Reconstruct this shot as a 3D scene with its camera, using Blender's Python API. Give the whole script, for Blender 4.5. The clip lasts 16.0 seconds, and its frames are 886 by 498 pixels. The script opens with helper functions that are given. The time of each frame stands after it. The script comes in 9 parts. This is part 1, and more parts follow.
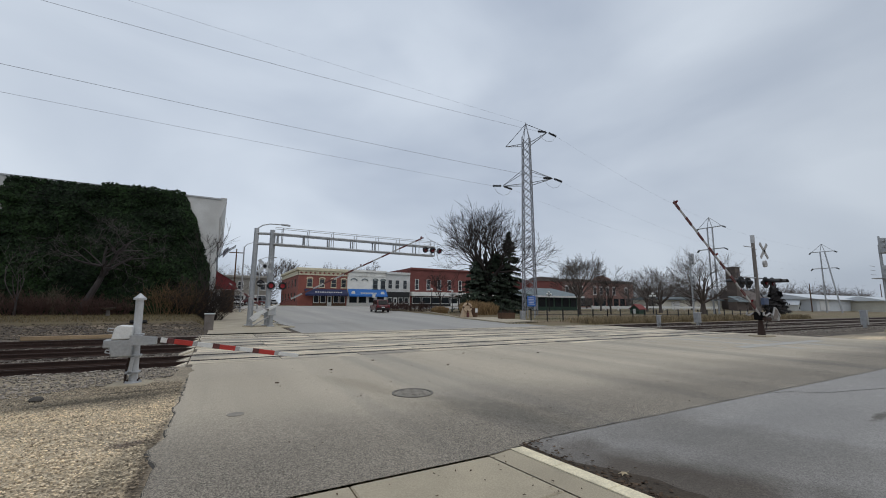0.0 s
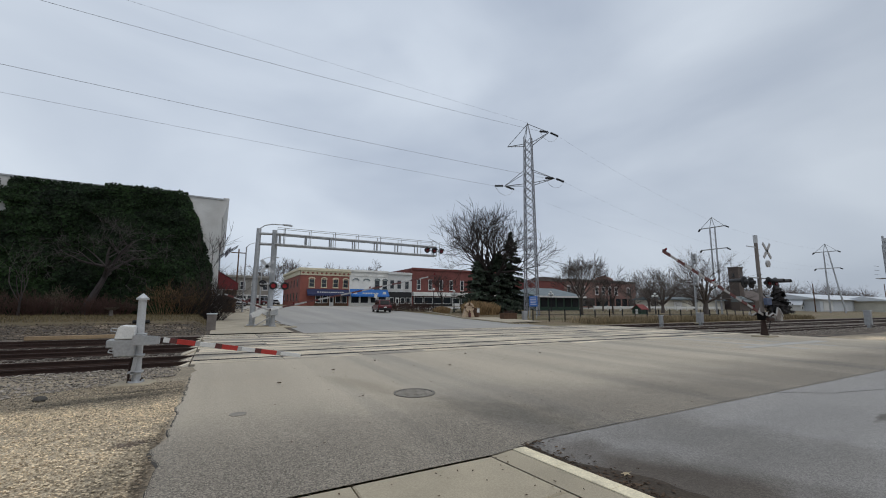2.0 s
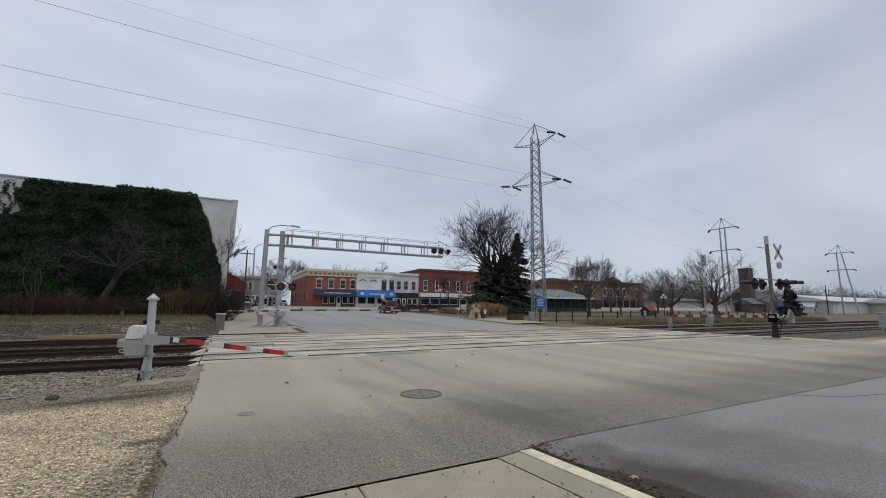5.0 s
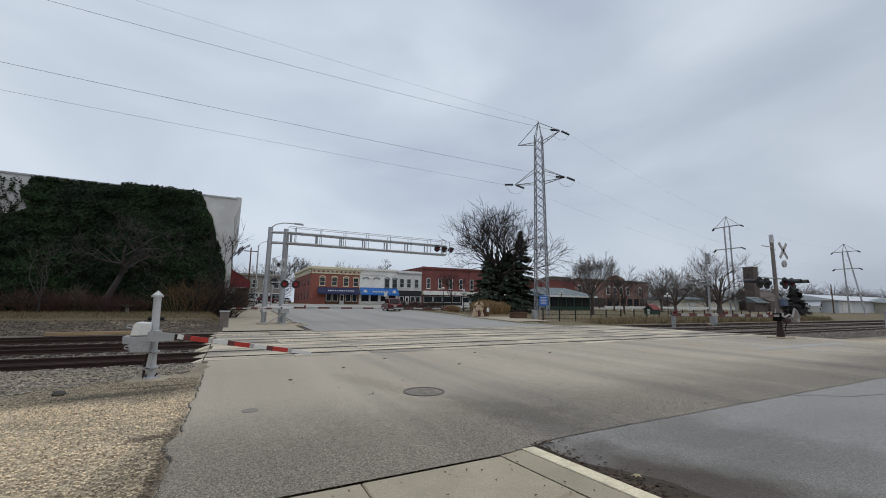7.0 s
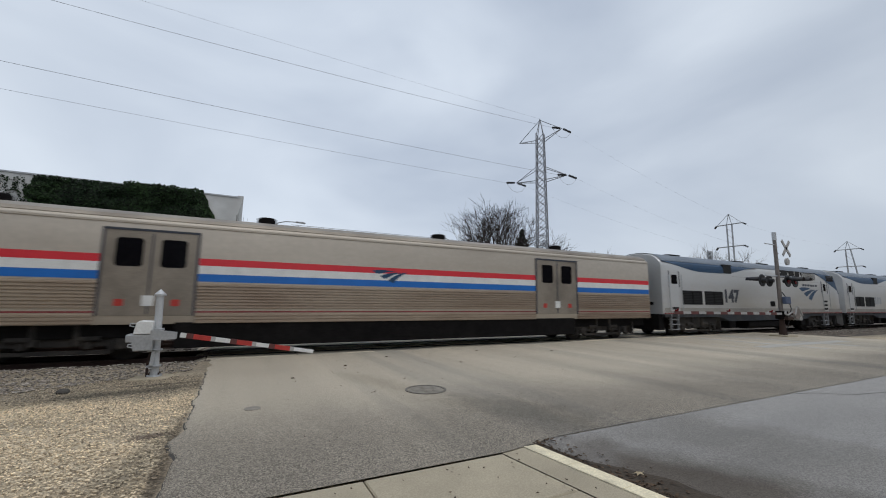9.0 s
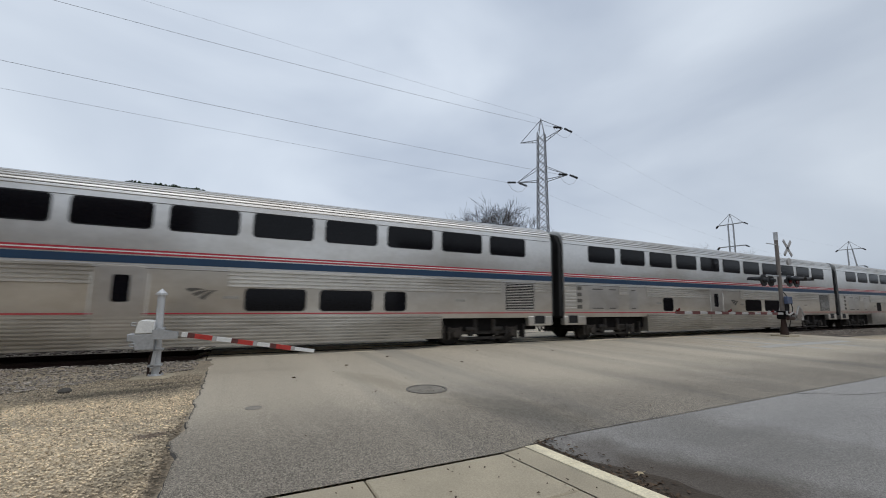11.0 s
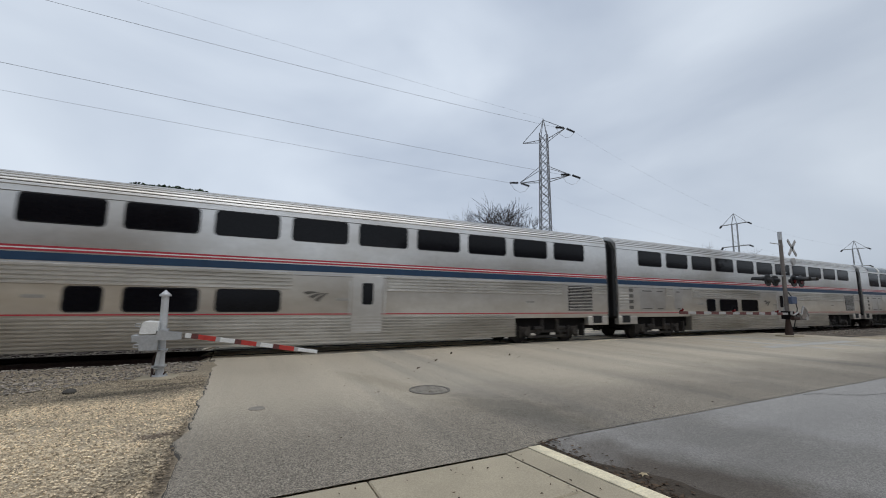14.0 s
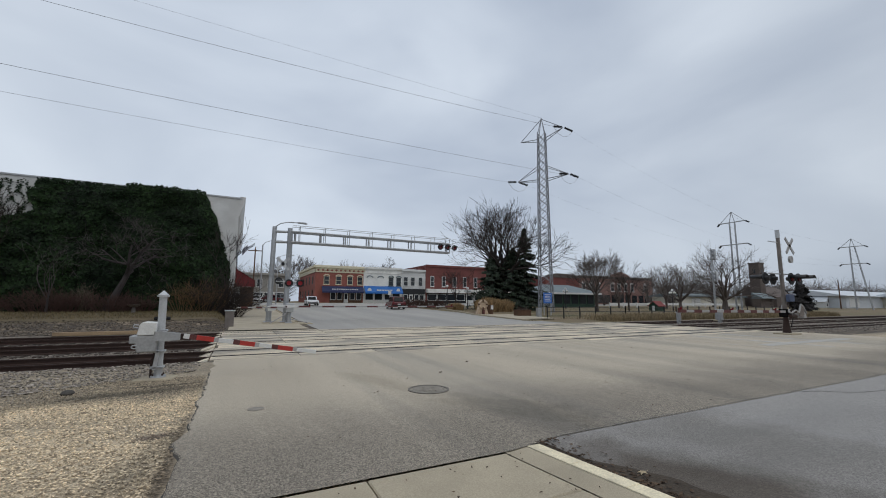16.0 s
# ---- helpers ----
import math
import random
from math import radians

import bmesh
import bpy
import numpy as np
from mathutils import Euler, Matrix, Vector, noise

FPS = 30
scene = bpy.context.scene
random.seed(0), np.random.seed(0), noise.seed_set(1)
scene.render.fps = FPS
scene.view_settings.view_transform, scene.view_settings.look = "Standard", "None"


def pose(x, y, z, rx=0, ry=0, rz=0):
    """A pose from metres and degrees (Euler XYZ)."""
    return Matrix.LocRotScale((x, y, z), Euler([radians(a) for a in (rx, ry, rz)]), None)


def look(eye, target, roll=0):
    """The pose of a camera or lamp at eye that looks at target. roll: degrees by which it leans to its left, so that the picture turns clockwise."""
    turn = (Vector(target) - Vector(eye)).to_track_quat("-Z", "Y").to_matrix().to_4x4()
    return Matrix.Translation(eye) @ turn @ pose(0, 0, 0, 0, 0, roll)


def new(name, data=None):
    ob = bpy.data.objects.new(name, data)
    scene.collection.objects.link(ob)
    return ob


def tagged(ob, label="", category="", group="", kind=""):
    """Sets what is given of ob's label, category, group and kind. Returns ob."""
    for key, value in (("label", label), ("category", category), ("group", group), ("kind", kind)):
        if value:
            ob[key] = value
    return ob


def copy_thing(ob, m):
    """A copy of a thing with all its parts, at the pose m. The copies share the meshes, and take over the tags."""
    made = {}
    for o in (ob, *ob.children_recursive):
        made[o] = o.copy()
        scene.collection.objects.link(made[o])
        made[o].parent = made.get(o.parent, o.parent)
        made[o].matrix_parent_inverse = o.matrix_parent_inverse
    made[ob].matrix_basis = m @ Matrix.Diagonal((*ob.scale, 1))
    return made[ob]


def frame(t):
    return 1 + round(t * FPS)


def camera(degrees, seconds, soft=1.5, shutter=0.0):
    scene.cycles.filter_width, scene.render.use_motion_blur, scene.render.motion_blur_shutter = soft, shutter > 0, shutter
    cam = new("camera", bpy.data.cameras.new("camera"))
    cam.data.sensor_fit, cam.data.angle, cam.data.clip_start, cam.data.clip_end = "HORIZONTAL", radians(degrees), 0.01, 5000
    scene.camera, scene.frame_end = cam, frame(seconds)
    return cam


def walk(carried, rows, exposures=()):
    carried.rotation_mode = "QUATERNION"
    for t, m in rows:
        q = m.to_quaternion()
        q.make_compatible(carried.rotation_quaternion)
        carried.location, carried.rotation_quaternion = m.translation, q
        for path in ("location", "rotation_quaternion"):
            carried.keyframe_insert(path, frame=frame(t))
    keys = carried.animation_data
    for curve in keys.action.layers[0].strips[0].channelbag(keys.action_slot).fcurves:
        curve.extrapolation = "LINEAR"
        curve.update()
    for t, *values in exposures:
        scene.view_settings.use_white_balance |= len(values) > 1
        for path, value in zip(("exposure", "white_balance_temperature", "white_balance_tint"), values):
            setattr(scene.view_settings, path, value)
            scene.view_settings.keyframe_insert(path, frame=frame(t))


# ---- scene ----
# ---------------------------------------------------------------- camera
cam = camera(95.35, 16.0, soft=1.0, shutter=0.10)
EYE = Vector((0.0, 0.0, 1.648))
# seconds, heading from the tracks' direction, tilt up, lean: all in degrees
VIEW = (
    (0.0, 61.02, 7.90, 0.33),
    (0.5, 61.05, 7.92, 0.33),
    (1.0, 61.09, 7.91, 0.35),
    (1.5, 61.19, 7.91, 0.35),
    (2.0, 61.28, 7.91, 0.34),
    (2.5, 61.41, 7.92, 0.31),
    (3.0, 61.60, 7.99, 0.30),
    (3.5, 61.74, 8.06, 0.27),
    (4.0, 61.86, 8.16, 0.30),
    (6.5, 62.69, 7.76, 0.70),
    (7.0, 62.68, 7.75, 0.68),
    (7.5, 62.68, 7.75, 0.64),
    (8.0, 62.73, 7.65, 0.66),
    (8.5, 62.81, 7.59, 0.62),
    (9.0, 62.91, 7.50, 0.62),
    (11.5, 63.09, 7.45, 0.66),
    (12.0, 63.17, 7.48, 0.62),
    (12.5, 63.22, 7.51, 0.56),
    (13.0, 63.28, 7.53, 0.56),
    (13.5, 63.35, 7.54, 0.56),
    (14.0, 63.40, 7.53, 0.57),
    (14.5, 63.46, 7.55, 0.49),
    (15.0, 63.42, 7.52, 0.46),
    (15.5, 63.32, 7.47, 0.38),
    (16.0, 63.19, 7.46, 0.31),)


def view_pose(heading, tilt, lean):
    a, b = radians(heading), radians(tilt)
    way = Vector((math.cos(a) * math.cos(b), math.sin(a) * math.cos(b), math.sin(b)))
    return look(EYE, EYE + way * 10, lean)


walk(cam, [(t, view_pose(a, b, c)) for t, a, b, c in VIEW],
     exposures=((0.0, 0.0), (4.0, 0.02), (7.2, 0.04), (8.4, 0.08), (9.2, 0.11), (13.8, 0.12), (14.6, 0.11), (15.4, 0.06), (16.0, 0.02)))

# ---------------------------------------------------------------- world, sun
scene.view_settings.exposure = 0.0
world = bpy.data.worlds.new("overcast_sky")
scene.world = world
world.use_nodes = True
wn, wl = world.node_tree.nodes, world.node_tree.links
wn.clear()
w_out = wn.new("ShaderNodeOutputWorld")
w_bg = wn.new("ShaderNodeBackground")
w_sky = wn.new("ShaderNodeTexSky")
w_sky.sky_type, w_sky.sun_disc = "NISHITA", False
w_sky.sun_elevation, w_sky.sun_rotation = radians(48), radians(160)
w_tint = wn.new("ShaderNodeMix")
w_tint.data_type = "RGBA"
w_co = wn.new("ShaderNodeTexCoord")
w_map = wn.new("ShaderNodeMapping")
w_map.inputs["Scale"].default_value = (1.0, 1.0, 2.2)
w_map.inputs["Location"].default_value = (0.35, 0.1, 0.0)
w_noise = wn.new("ShaderNodeTexNoise")
w_noise.inputs["Scale"].default_value = 1.7
w_noise.inputs["Detail"].default_value = 5.0
w_noise.inputs["Roughness"].default_value = 0.42
w_noise.inputs["Distortion"].default_value = 0.35
w_ramp = wn.new("ShaderNodeValToRGB")
w_ramp.color_ramp.elements[0].position = 0.30
w_ramp.color_ramp.elements[0].color = (0.39, 0.45, 0.55, 1)
w_ramp.color_ramp.elements[1].position = 0.66
w_ramp.color_ramp.elements[1].color = (0.645, 0.71, 0.795, 1)
w_dim = wn.new("ShaderNodeMix")
w_dim.data_type, w_dim.blend_type = "RGBA", "MULTIPLY"
w_dim.inputs["Factor"].default_value = 1.0
w_dim.inputs["B"].default_value = (0.1, 0.1, 0.1, 1)
w_tint.inputs["Factor"].default_value = 0.94
wl.new(w_co.outputs["Generated"], w_map.inputs["Vector"])
wl.new(w_map.outputs["Vector"], w_noise.inputs["Vector"])
wl.new(w_noise.outputs["Fac"], w_ramp.inputs["Fac"])
wl.new(w_sky.outputs["Color"], w_dim.inputs["A"])
wl.new(w_dim.outputs["Result"], w_tint.inputs["A"])
# the cloud is thinner, and brighter, on one side of the sky
w_dot, w_side, w_even = wn.new("ShaderNodeVectorMath"), wn.new("ShaderNodeMapRange"), wn.new("ShaderNodeMix")
w_dot.operation = "DOT_PRODUCT"
w_dot.inputs[1].default_value = (0.18, 0.79, 0.58)
w_side.inputs["From Min"].default_value, w_side.inputs["From Max"].default_value = 0.45, 1.0
w_side.inputs["To Min"].default_value, w_side.inputs["To Max"].default_value = 0.88, 1.12
w_even.data_type, w_even.blend_type = "RGBA", "MULTIPLY"
w_even.inputs["Factor"].default_value = 1.0
wl.new(w_co.outputs["Generated"], w_dot.inputs[0])
wl.new(w_dot.outputs["Value"], w_side.inputs["Value"])
wl.new(w_ramp.outputs["Color"], w_even.inputs["A"])
wl.new(w_side.outputs["Result"], w_even.inputs["B"])
wl.new(w_even.outputs["Result"], w_tint.inputs["B"])
wl.new(w_tint.outputs["Result"], w_bg.inputs["Color"])
w_bg.inputs["Strength"].default_value = 1.0
wl.new(w_bg.outputs["Background"], w_out.inputs["Surface"])

sun = new("sun", bpy.data.lights.new("sun", "SUN"))
sun.data.energy, sun.data.angle, sun.data.color = 0.9, radians(60), (1.0, 0.97, 0.93)
sun.matrix_world = look((0, 0, 60), (-9, 26, 0))


# ---------------------------------------------------------------- materials
def mat(name, col, rough=0.7, metal=0.0, var=0.25, scale=2.0, bump=0.15, fine=40.0, col2=None, stretch=(1, 1, 1),
        dirt=None, dirt_at=0.62, spec=0.5, cell=0.0, speck=(0.55, 1.45), dirt_w=0.12):
    m = bpy.data.materials.new(name)
    m.use_nodes = True
    n, l = m.node_tree.nodes, m.node_tree.links
    b = n["Principled BSDF"]
    b.inputs["Roughness"].default_value, b.inputs["Metallic"].default_value = rough, metal
    b.inputs["Specular IOR Level"].default_value = spec
    co, mp = n.new("ShaderNodeTexCoord"), n.new("ShaderNodeMapping")
    mp.inputs["Scale"].default_value = stretch
    l.new(co.outputs["Object"], mp.inputs["Vector"])
    big, small = n.new("ShaderNodeTexNoise"), n.new("ShaderNodeTexNoise")
    big.inputs["Scale"].default_value, big.inputs["Detail"].default_value = scale, 5
    small.inputs["Scale"].default_value, small.inputs["Detail"].default_value = fine, 3
    l.new(mp.outputs["Vector"], big.inputs["Vector"])
    l.new(co.outputs["Object"], small.inputs["Vector"])
    lo = col2 or tuple(c * (1 - var) for c in col)
    r1 = n.new("ShaderNodeValToRGB")
    r1.color_ramp.elements[0].position, r1.color_ramp.elements[1].position = 0.32, 0.68
    r1.color_ramp.elements[0].color, r1.color_ramp.elements[1].color = (*lo, 1), (*col, 1)
    l.new(big.outputs["Fac"], r1.inputs["Fac"])
    r2 = n.new("ShaderNodeMapRange")
    r2.inputs["From Min"].default_value, r2.inputs["From Max"].default_value = 0.3, 0.7
    r2.inputs["To Min"].default_value, r2.inputs["To Max"].default_value = 1 - var * 0.8, 1 + var * 0.5
    l.new(small.outputs["Fac"], r2.inputs["Value"])
    mul = n.new("ShaderNodeMix")
    mul.data_type, mul.blend_type = "RGBA", "MULTIPLY"
    mul.inputs["Factor"].default_value = 1.0
    l.new(r1.outputs["Color"], mul.inputs["A"])
    l.new(r2.outputs["Result"], mul.inputs["B"])
    last = mul.outputs["Result"]
    if cell:
        vo = n.new("ShaderNodeTexVoronoi")
        vo.inputs["Scale"].default_value = cell
        l.new(co.outputs["Object"], vo.inputs["Vector"])
        hs = n.new("ShaderNodeSeparateColor")
        l.new(vo.outputs["Color"], hs.inputs["Color"])
        rr = n.new("ShaderNodeMapRange")
        rr.inputs["To Min"].default_value, rr.inputs["To Max"].default_value = speck
        l.new(hs.outputs["Red"], rr.inputs["Value"])
        mc = n.new("ShaderNodeMix")
        mc.data_type, mc.blend_type = "RGBA", "MULTIPLY"
        mc.inputs["Factor"].default_value = 1.0
        l.new(last, mc.inputs["A"])
        l.new(rr.outputs["Result"], mc.inputs["B"])
        last = mc.outputs["Result"]
    if dirt:
        dn, dr = n.new("ShaderNodeTexNoise"), n.new("ShaderNodeMapRange")
        dn.inputs["Scale"].default_value, dn.inputs["Detail"].default_value = scale * 0.45, 8
        dn.inputs["Roughness"].default_value = 0.65
        l.new(mp.outputs["Vector"], dn.inputs["Vector"])
        dr.inputs["From Min"].default_value, dr.inputs["From Max"].default_value = dirt_at - dirt_w, dirt_at + dirt_w
        l.new(dn.outputs["Fac"], dr.inputs["Value"])
        mx = n.new("ShaderNodeMix")
        mx.data_type = "RGBA"
        mx.inputs["B"].default_value = (*dirt, 1)
        l.new(dr.outputs["Result"], mx.inputs["Factor"])
        l.new(last, mx.inputs["A"])
        last = mx.outputs["Result"]
    l.new(last, b.inputs["Base Color"])
    if bump:
        bp = n.new("ShaderNodeBump")
        bp.inputs["Strength"].default_value, bp.inputs["Distance"].default_value = bump, 0.02
        src = small.outputs["Fac"]
        if cell:
            src = vo.outputs["Distance"]
        l.new(src, bp.inputs["Height"])
        l.new(bp.outputs["Normal"], b.inputs["Normal"])
    return m


def glow(name, col, strength):
    m = mat(name, col, rough=0.3, var=0.05, bump=0)
    b = m.node_tree.nodes["Principled BSDF"]
    b.inputs["Emission Color"].default_value, b.inputs["Emission Strength"].default_value = (*col, 1), strength
    return m


M = dict(
    road=mat("worn_concrete_road", (0.435, 0.395, 0.32), 0.85, var=0.16, scale=0.45, bump=0.25, fine=70, stretch=(1.6, 0.05, 1), dirt=(0.27, 0.25, 0.215), dirt_at=0.57),
    street=mat("grey_street", (0.40, 0.38, 0.345), 0.85, var=0.2, scale=0.5, bump=0.15, fine=50, stretch=(1.0, 0.08, 1), dirt=(0.27, 0.265, 0.255), dirt_at=0.56),
    damp=mat("damp_asphalt", (0.36, 0.345, 0.325), 0.85, var=0.25, scale=0.4, bump=0.25, fine=80, stretch=(0.35, 1.3, 1), dirt=(0.26, 0.25, 0.24), dirt_at=0.60, cell=90, speck=(0.72, 1.28), spec=0.25),
    panel=mat("crossing_concrete", (0.80, 0.69, 0.52), 0.85, var=0.40, scale=1.5, bump=0.2, fine=40, stretch=(0.30, 2.4, 1), dirt=(0.27, 0.245, 0.205), dirt_at=0.52, dirt_w=0.05),
    walk=mat("sidewalk_concrete", (0.46, 0.395, 0.285), 0.9, var=0.22, scale=1.2, bump=0.2, fine=70, dirt=(0.24, 0.225, 0.18), dirt_at=0.66),
    kerbpaint=mat("worn_pale_kerb_paint", (0.88, 0.78, 0.55), 0.8, var=0.2, scale=4, fine=50, dirt=(0.36, 0.32, 0.24), dirt_at=0.68),
    gravel=mat("tan_gravel", (0.86, 0.70, 0.48), 0.95, var=0.40, scale=0.6, bump=0.8, fine=34, dirt=(0.36, 0.31, 0.24), dirt_at=0.56, cell=46, stretch=(0.5, 1, 1)),
    ballast=mat("dirty_ballast", (0.20, 0.168, 0.135), 0.95, var=0.5, scale=0.6, bump=0.9, fine=25, cell=18),
    stone=mat("ballast_stone", (0.37, 0.325, 0.275), 0.9, var=0.45, scale=5, bump=0.3, fine=30),
    lawn=mat("dead_lawn", (0.15, 0.112, 0.062), 1.0, var=0.4, scale=0.6, bump=0.6, fine=14, dirt=(0.12, 0.10, 0.055), dirt_at=0.55),
    park=mat("winter_park_grass", (0.235, 0.175, 0.105), 1.0, var=0.4, scale=0.35, bump=0.6, fine=10, dirt=(0.13, 0.12, 0.055), dirt_at=0.55),
    dirtbank=mat("bare_earth", (0.15, 0.118, 0.088), 1.0, var=0.5, scale=1.4, bump=0.9, fine=14, col2=(0.045, 0.037, 0.030), dirt=(0.30, 0.235, 0.165), dirt_at=0.6, dirt_w=0.05, cell=9),
    rail=mat("rusty_rail", (0.050, 0.026, 0.019), 0.75, 0.1, var=0.3, scale=3, bump=0.2),
    tie=mat("old_timber_tie", (0.10, 0.078, 0.062), 0.95, var=0.45, scale=3, bump=0.6, fine=30, stretch=(6, 0.6, 2)),
    galv=mat("galvanised_steel", (0.46, 0.47, 0.48), 0.5, 0.55, var=0.18, scale=4, bump=0.05, fine=20),
    silver=mat("silver_paint", (0.56, 0.57, 0.58), 0.45, 0.35, var=0.16, scale=3, bump=0.06, dirt=(0.3, 0.28, 0.25), dirt_at=0.68),
    white=mat("white_paint", (0.74, 0.74, 0.72), 0.55, var=0.14, scale=3, bump=0.06),
    red=mat("red_reflective", (0.50, 0.04, 0.03), 0.5, var=0.25, scale=6, bump=0.04),
    oldred=mat("faded_dark_red", (0.13, 0.040, 0.036), 0.7, var=0.3, scale=5, bump=0.04),
    oldwhite=mat("grimy_white", (0.42, 0.41, 0.40), 0.7, var=0.2, scale=5, bump=0.04),
    black=mat("black_paint", (0.012, 0.012, 0.014), 0.5, var=0.3, scale=6, bump=0.05),
    dark=mat("dark_underframe", (0.010, 0.009, 0.009), 0.85, var=0.5, scale=3, bump=0.25, fine=20, spec=0.12),
    steel=mat("stainless_steel", (0.72, 0.71, 0.69), 0.30, 0.75, var=0.08, scale=0.7, bump=0.006, fine=8, dirt=(0.42, 0.385, 0.34), dirt_at=0.56, stretch=(0.35, 1, 0.7)),
    fluted=mat("fluted_stainless", (0.68, 0.65, 0.60), 0.34, 0.75, var=0.10, scale=0.7, bump=0.006, fine=8, dirt=(0.34, 0.31, 0.265), dirt_at=0.55, stretch=(0.5, 1, 2.2)),
    brownsteel=mat("road_stained_steel", (0.52, 0.46, 0.385), 0.42, 0.45, var=0.08, scale=0.3, bump=0.006, fine=8, dirt=(0.37, 0.32, 0.26), dirt_at=0.58, stretch=(0.4, 1, 2.0)),
    loco=mat("loco_silver_paint", (0.57, 0.575, 0.575), 0.36, 0.25, var=0.05, scale=0.35, bump=0.0, fine=10, dirt=(0.46, 0.435, 0.39), dirt_at=0.55, stretch=(0.4, 1, 1.6)),
    locolow=mat("loco_grey_sill", (0.33, 0.315, 0.285), 0.5, 0.2, var=0.2, scale=1.2, bump=0.04),
    blue=mat("stripe_blue", (0.005, 0.036, 0.090), 0.5, var=0.2, scale=2, bump=0.02),
    locoblue=mat("loco_blue", (0.009, 0.050, 0.115), 0.5, var=0.15, scale=2, bump=0.02),
    bagblue=mat("bright_blue_stripe", (0.008, 0.14, 0.50), 0.42, var=0.12, scale=2, bump=0.02),
    bagred=mat("bright_red_stripe", (0.66, 0.028, 0.042), 0.42, var=0.12, scale=2, bump=0.02),
    darkline=mat("grimy_red_line", (0.24, 0.030, 0.034), 0.6, var=0.3, scale=1, bump=0.02),
    trainred=mat("pinstripe_red", (0.42, 0.028, 0.045), 0.45, var=0.2, scale=2, bump=0.02),
    glass=mat("dark_train_glass", (0.006, 0.006, 0.008), 0.10, var=0.3, scale=1, bump=0, spec=0.2),
    skyglass=mat("roof_glass", (0.035, 0.05, 0.055), 0.08, var=0.25, scale=1, bump=0, spec=0.8),
    gasket=mat("rubber", (0.010, 0.010, 0.011), 0.85, var=0.3, scale=4, bump=0.1),
    lamp_red=glow("lit_red_lamp", (0.42, 0.012, 0.02), 0.07),
    lamp_off=mat("unlit_red_lens", (0.16, 0.012, 0.015), 0.25, var=0.2, scale=5, bump=0),
)


def zone_mix(m, tone, axis, a, b, wobble=1.5, scale=0.5):
    """Another deposit that takes over along one axis, with a ragged border."""
    n, l = m.node_tree.nodes, m.node_tree.links
    bs = n["Principled BSDF"]
    src = bs.inputs["Base Color"].links[0].from_socket
    co, sp, no = n.new("ShaderNodeTexCoord"), n.new("ShaderNodeSeparateXYZ"), n.new("ShaderNodeTexNoise")
    no.inputs["Scale"].default_value, no.inputs["Detail"].default_value = scale, 6
    l.new(co.outputs["Object"], sp.inputs["Vector"])
    l.new(co.outputs["Object"], no.inputs["Vector"])
    ad = n.new("ShaderNodeMath")
    ad.operation = "MULTIPLY_ADD"
    ad.inputs[1].default_value = wobble * 2
    l.new(no.outputs["Fac"], ad.inputs[0])
    l.new(sp.outputs[axis], ad.inputs[2])
    mr = n.new("ShaderNodeMapRange")
    mr.interpolation_type = "SMOOTHSTEP"
    mr.inputs["From Min"].default_value, mr.inputs["From Max"].default_value = a + wobble, b + wobble
    l.new(ad.outputs["Value"], mr.inputs["Value"])
    tint, mx = n.new("ShaderNodeMix"), n.new("ShaderNodeMix")
    tint.data_type, tint.blend_type, mx.data_type = "RGBA", "MULTIPLY", "RGBA"
    tint.inputs["Factor"].default_value = 1.0
    tint.inputs["B"].default_value = (*tone, 1)
    l.new(src, tint.inputs["A"])
    l.new(mr.outputs["Result"], mx.inputs["Factor"])
    l.new(src, mx.inputs["A"])
    l.new(tint.outputs["Result"], mx.inputs["B"])
    l.new(mx.outputs["Result"], bs.inputs["Base Color"])
    return m


# grey fines towards the rails, tan gravel on the verge
zone_mix(M["gravel"], (0.50, 0.51, 0.53), "Y", 8.2, 9.0, 1.0, 0.6)
# the apron's coarse asphalt gives way to worn concrete
M["apron"] = mat("asphalt_to_concrete", (0.545, 0.475, 0.37), 0.9, var=0.2, scale=0.5, bump=0.45, fine=110, stretch=(1.6, 0.06, 1), dirt=(0.265, 0.25, 0.22), dirt_at=0.60, cell=120, speck=(0.72, 1.28))
zone_mix(M["apron"], (0.53, 0.53, 0.54), "Y", 8.0, 4.6, 1.2, 0.5)


def coarse_zone(m, cell, lo, hi, far, near):
    """Stones laid bare in the surface, more of them towards one side."""
    n, l = m.node_tree.nodes, m.node_tree.links
    bs = n["Principled BSDF"]
    src = bs.inputs["Base Color"].links[0].from_socket
    co, sp, vo, sc = n.new("ShaderNodeTexCoord"), n.new("ShaderNodeSeparateXYZ"), n.new("ShaderNodeTexVoronoi"), n.new("ShaderNodeSeparateColor")
    vo.inputs["Scale"].default_value = cell
    l.new(co.outputs["Object"], vo.inputs["Vector"])
    l.new(co.outputs["Object"], sp.inputs["Vector"])
    l.new(vo.outputs["Color"], sc.inputs["Color"])
    a, b, mx = n.new("ShaderNodeMapRange"), n.new("ShaderNodeMapRange"), n.new("ShaderNodeMix")
    a.inputs["To Min"].default_value, a.inputs["To Max"].default_value = lo, hi
    l.new(sc.outputs["Red"], a.inputs["Value"])
    b.inputs["From Min"].default_value, b.inputs["From Max"].default_value = far, near
    l.new(sp.outputs["Y"], b.inputs["Value"])
    mx.data_type, mx.blend_type = "RGBA", "MULTIPLY"
    l.new(b.outputs["Result"], mx.inputs["Factor"])
    l.new(src, mx.inputs["A"])
    l.new(a.outputs["Result"], mx.inputs["B"])
    l.new(mx.outputs["Result"], bs.inputs["Base Color"])


coarse_zone(M["apron"], 95, 0.35, 1.65, 8.5, 4.5)


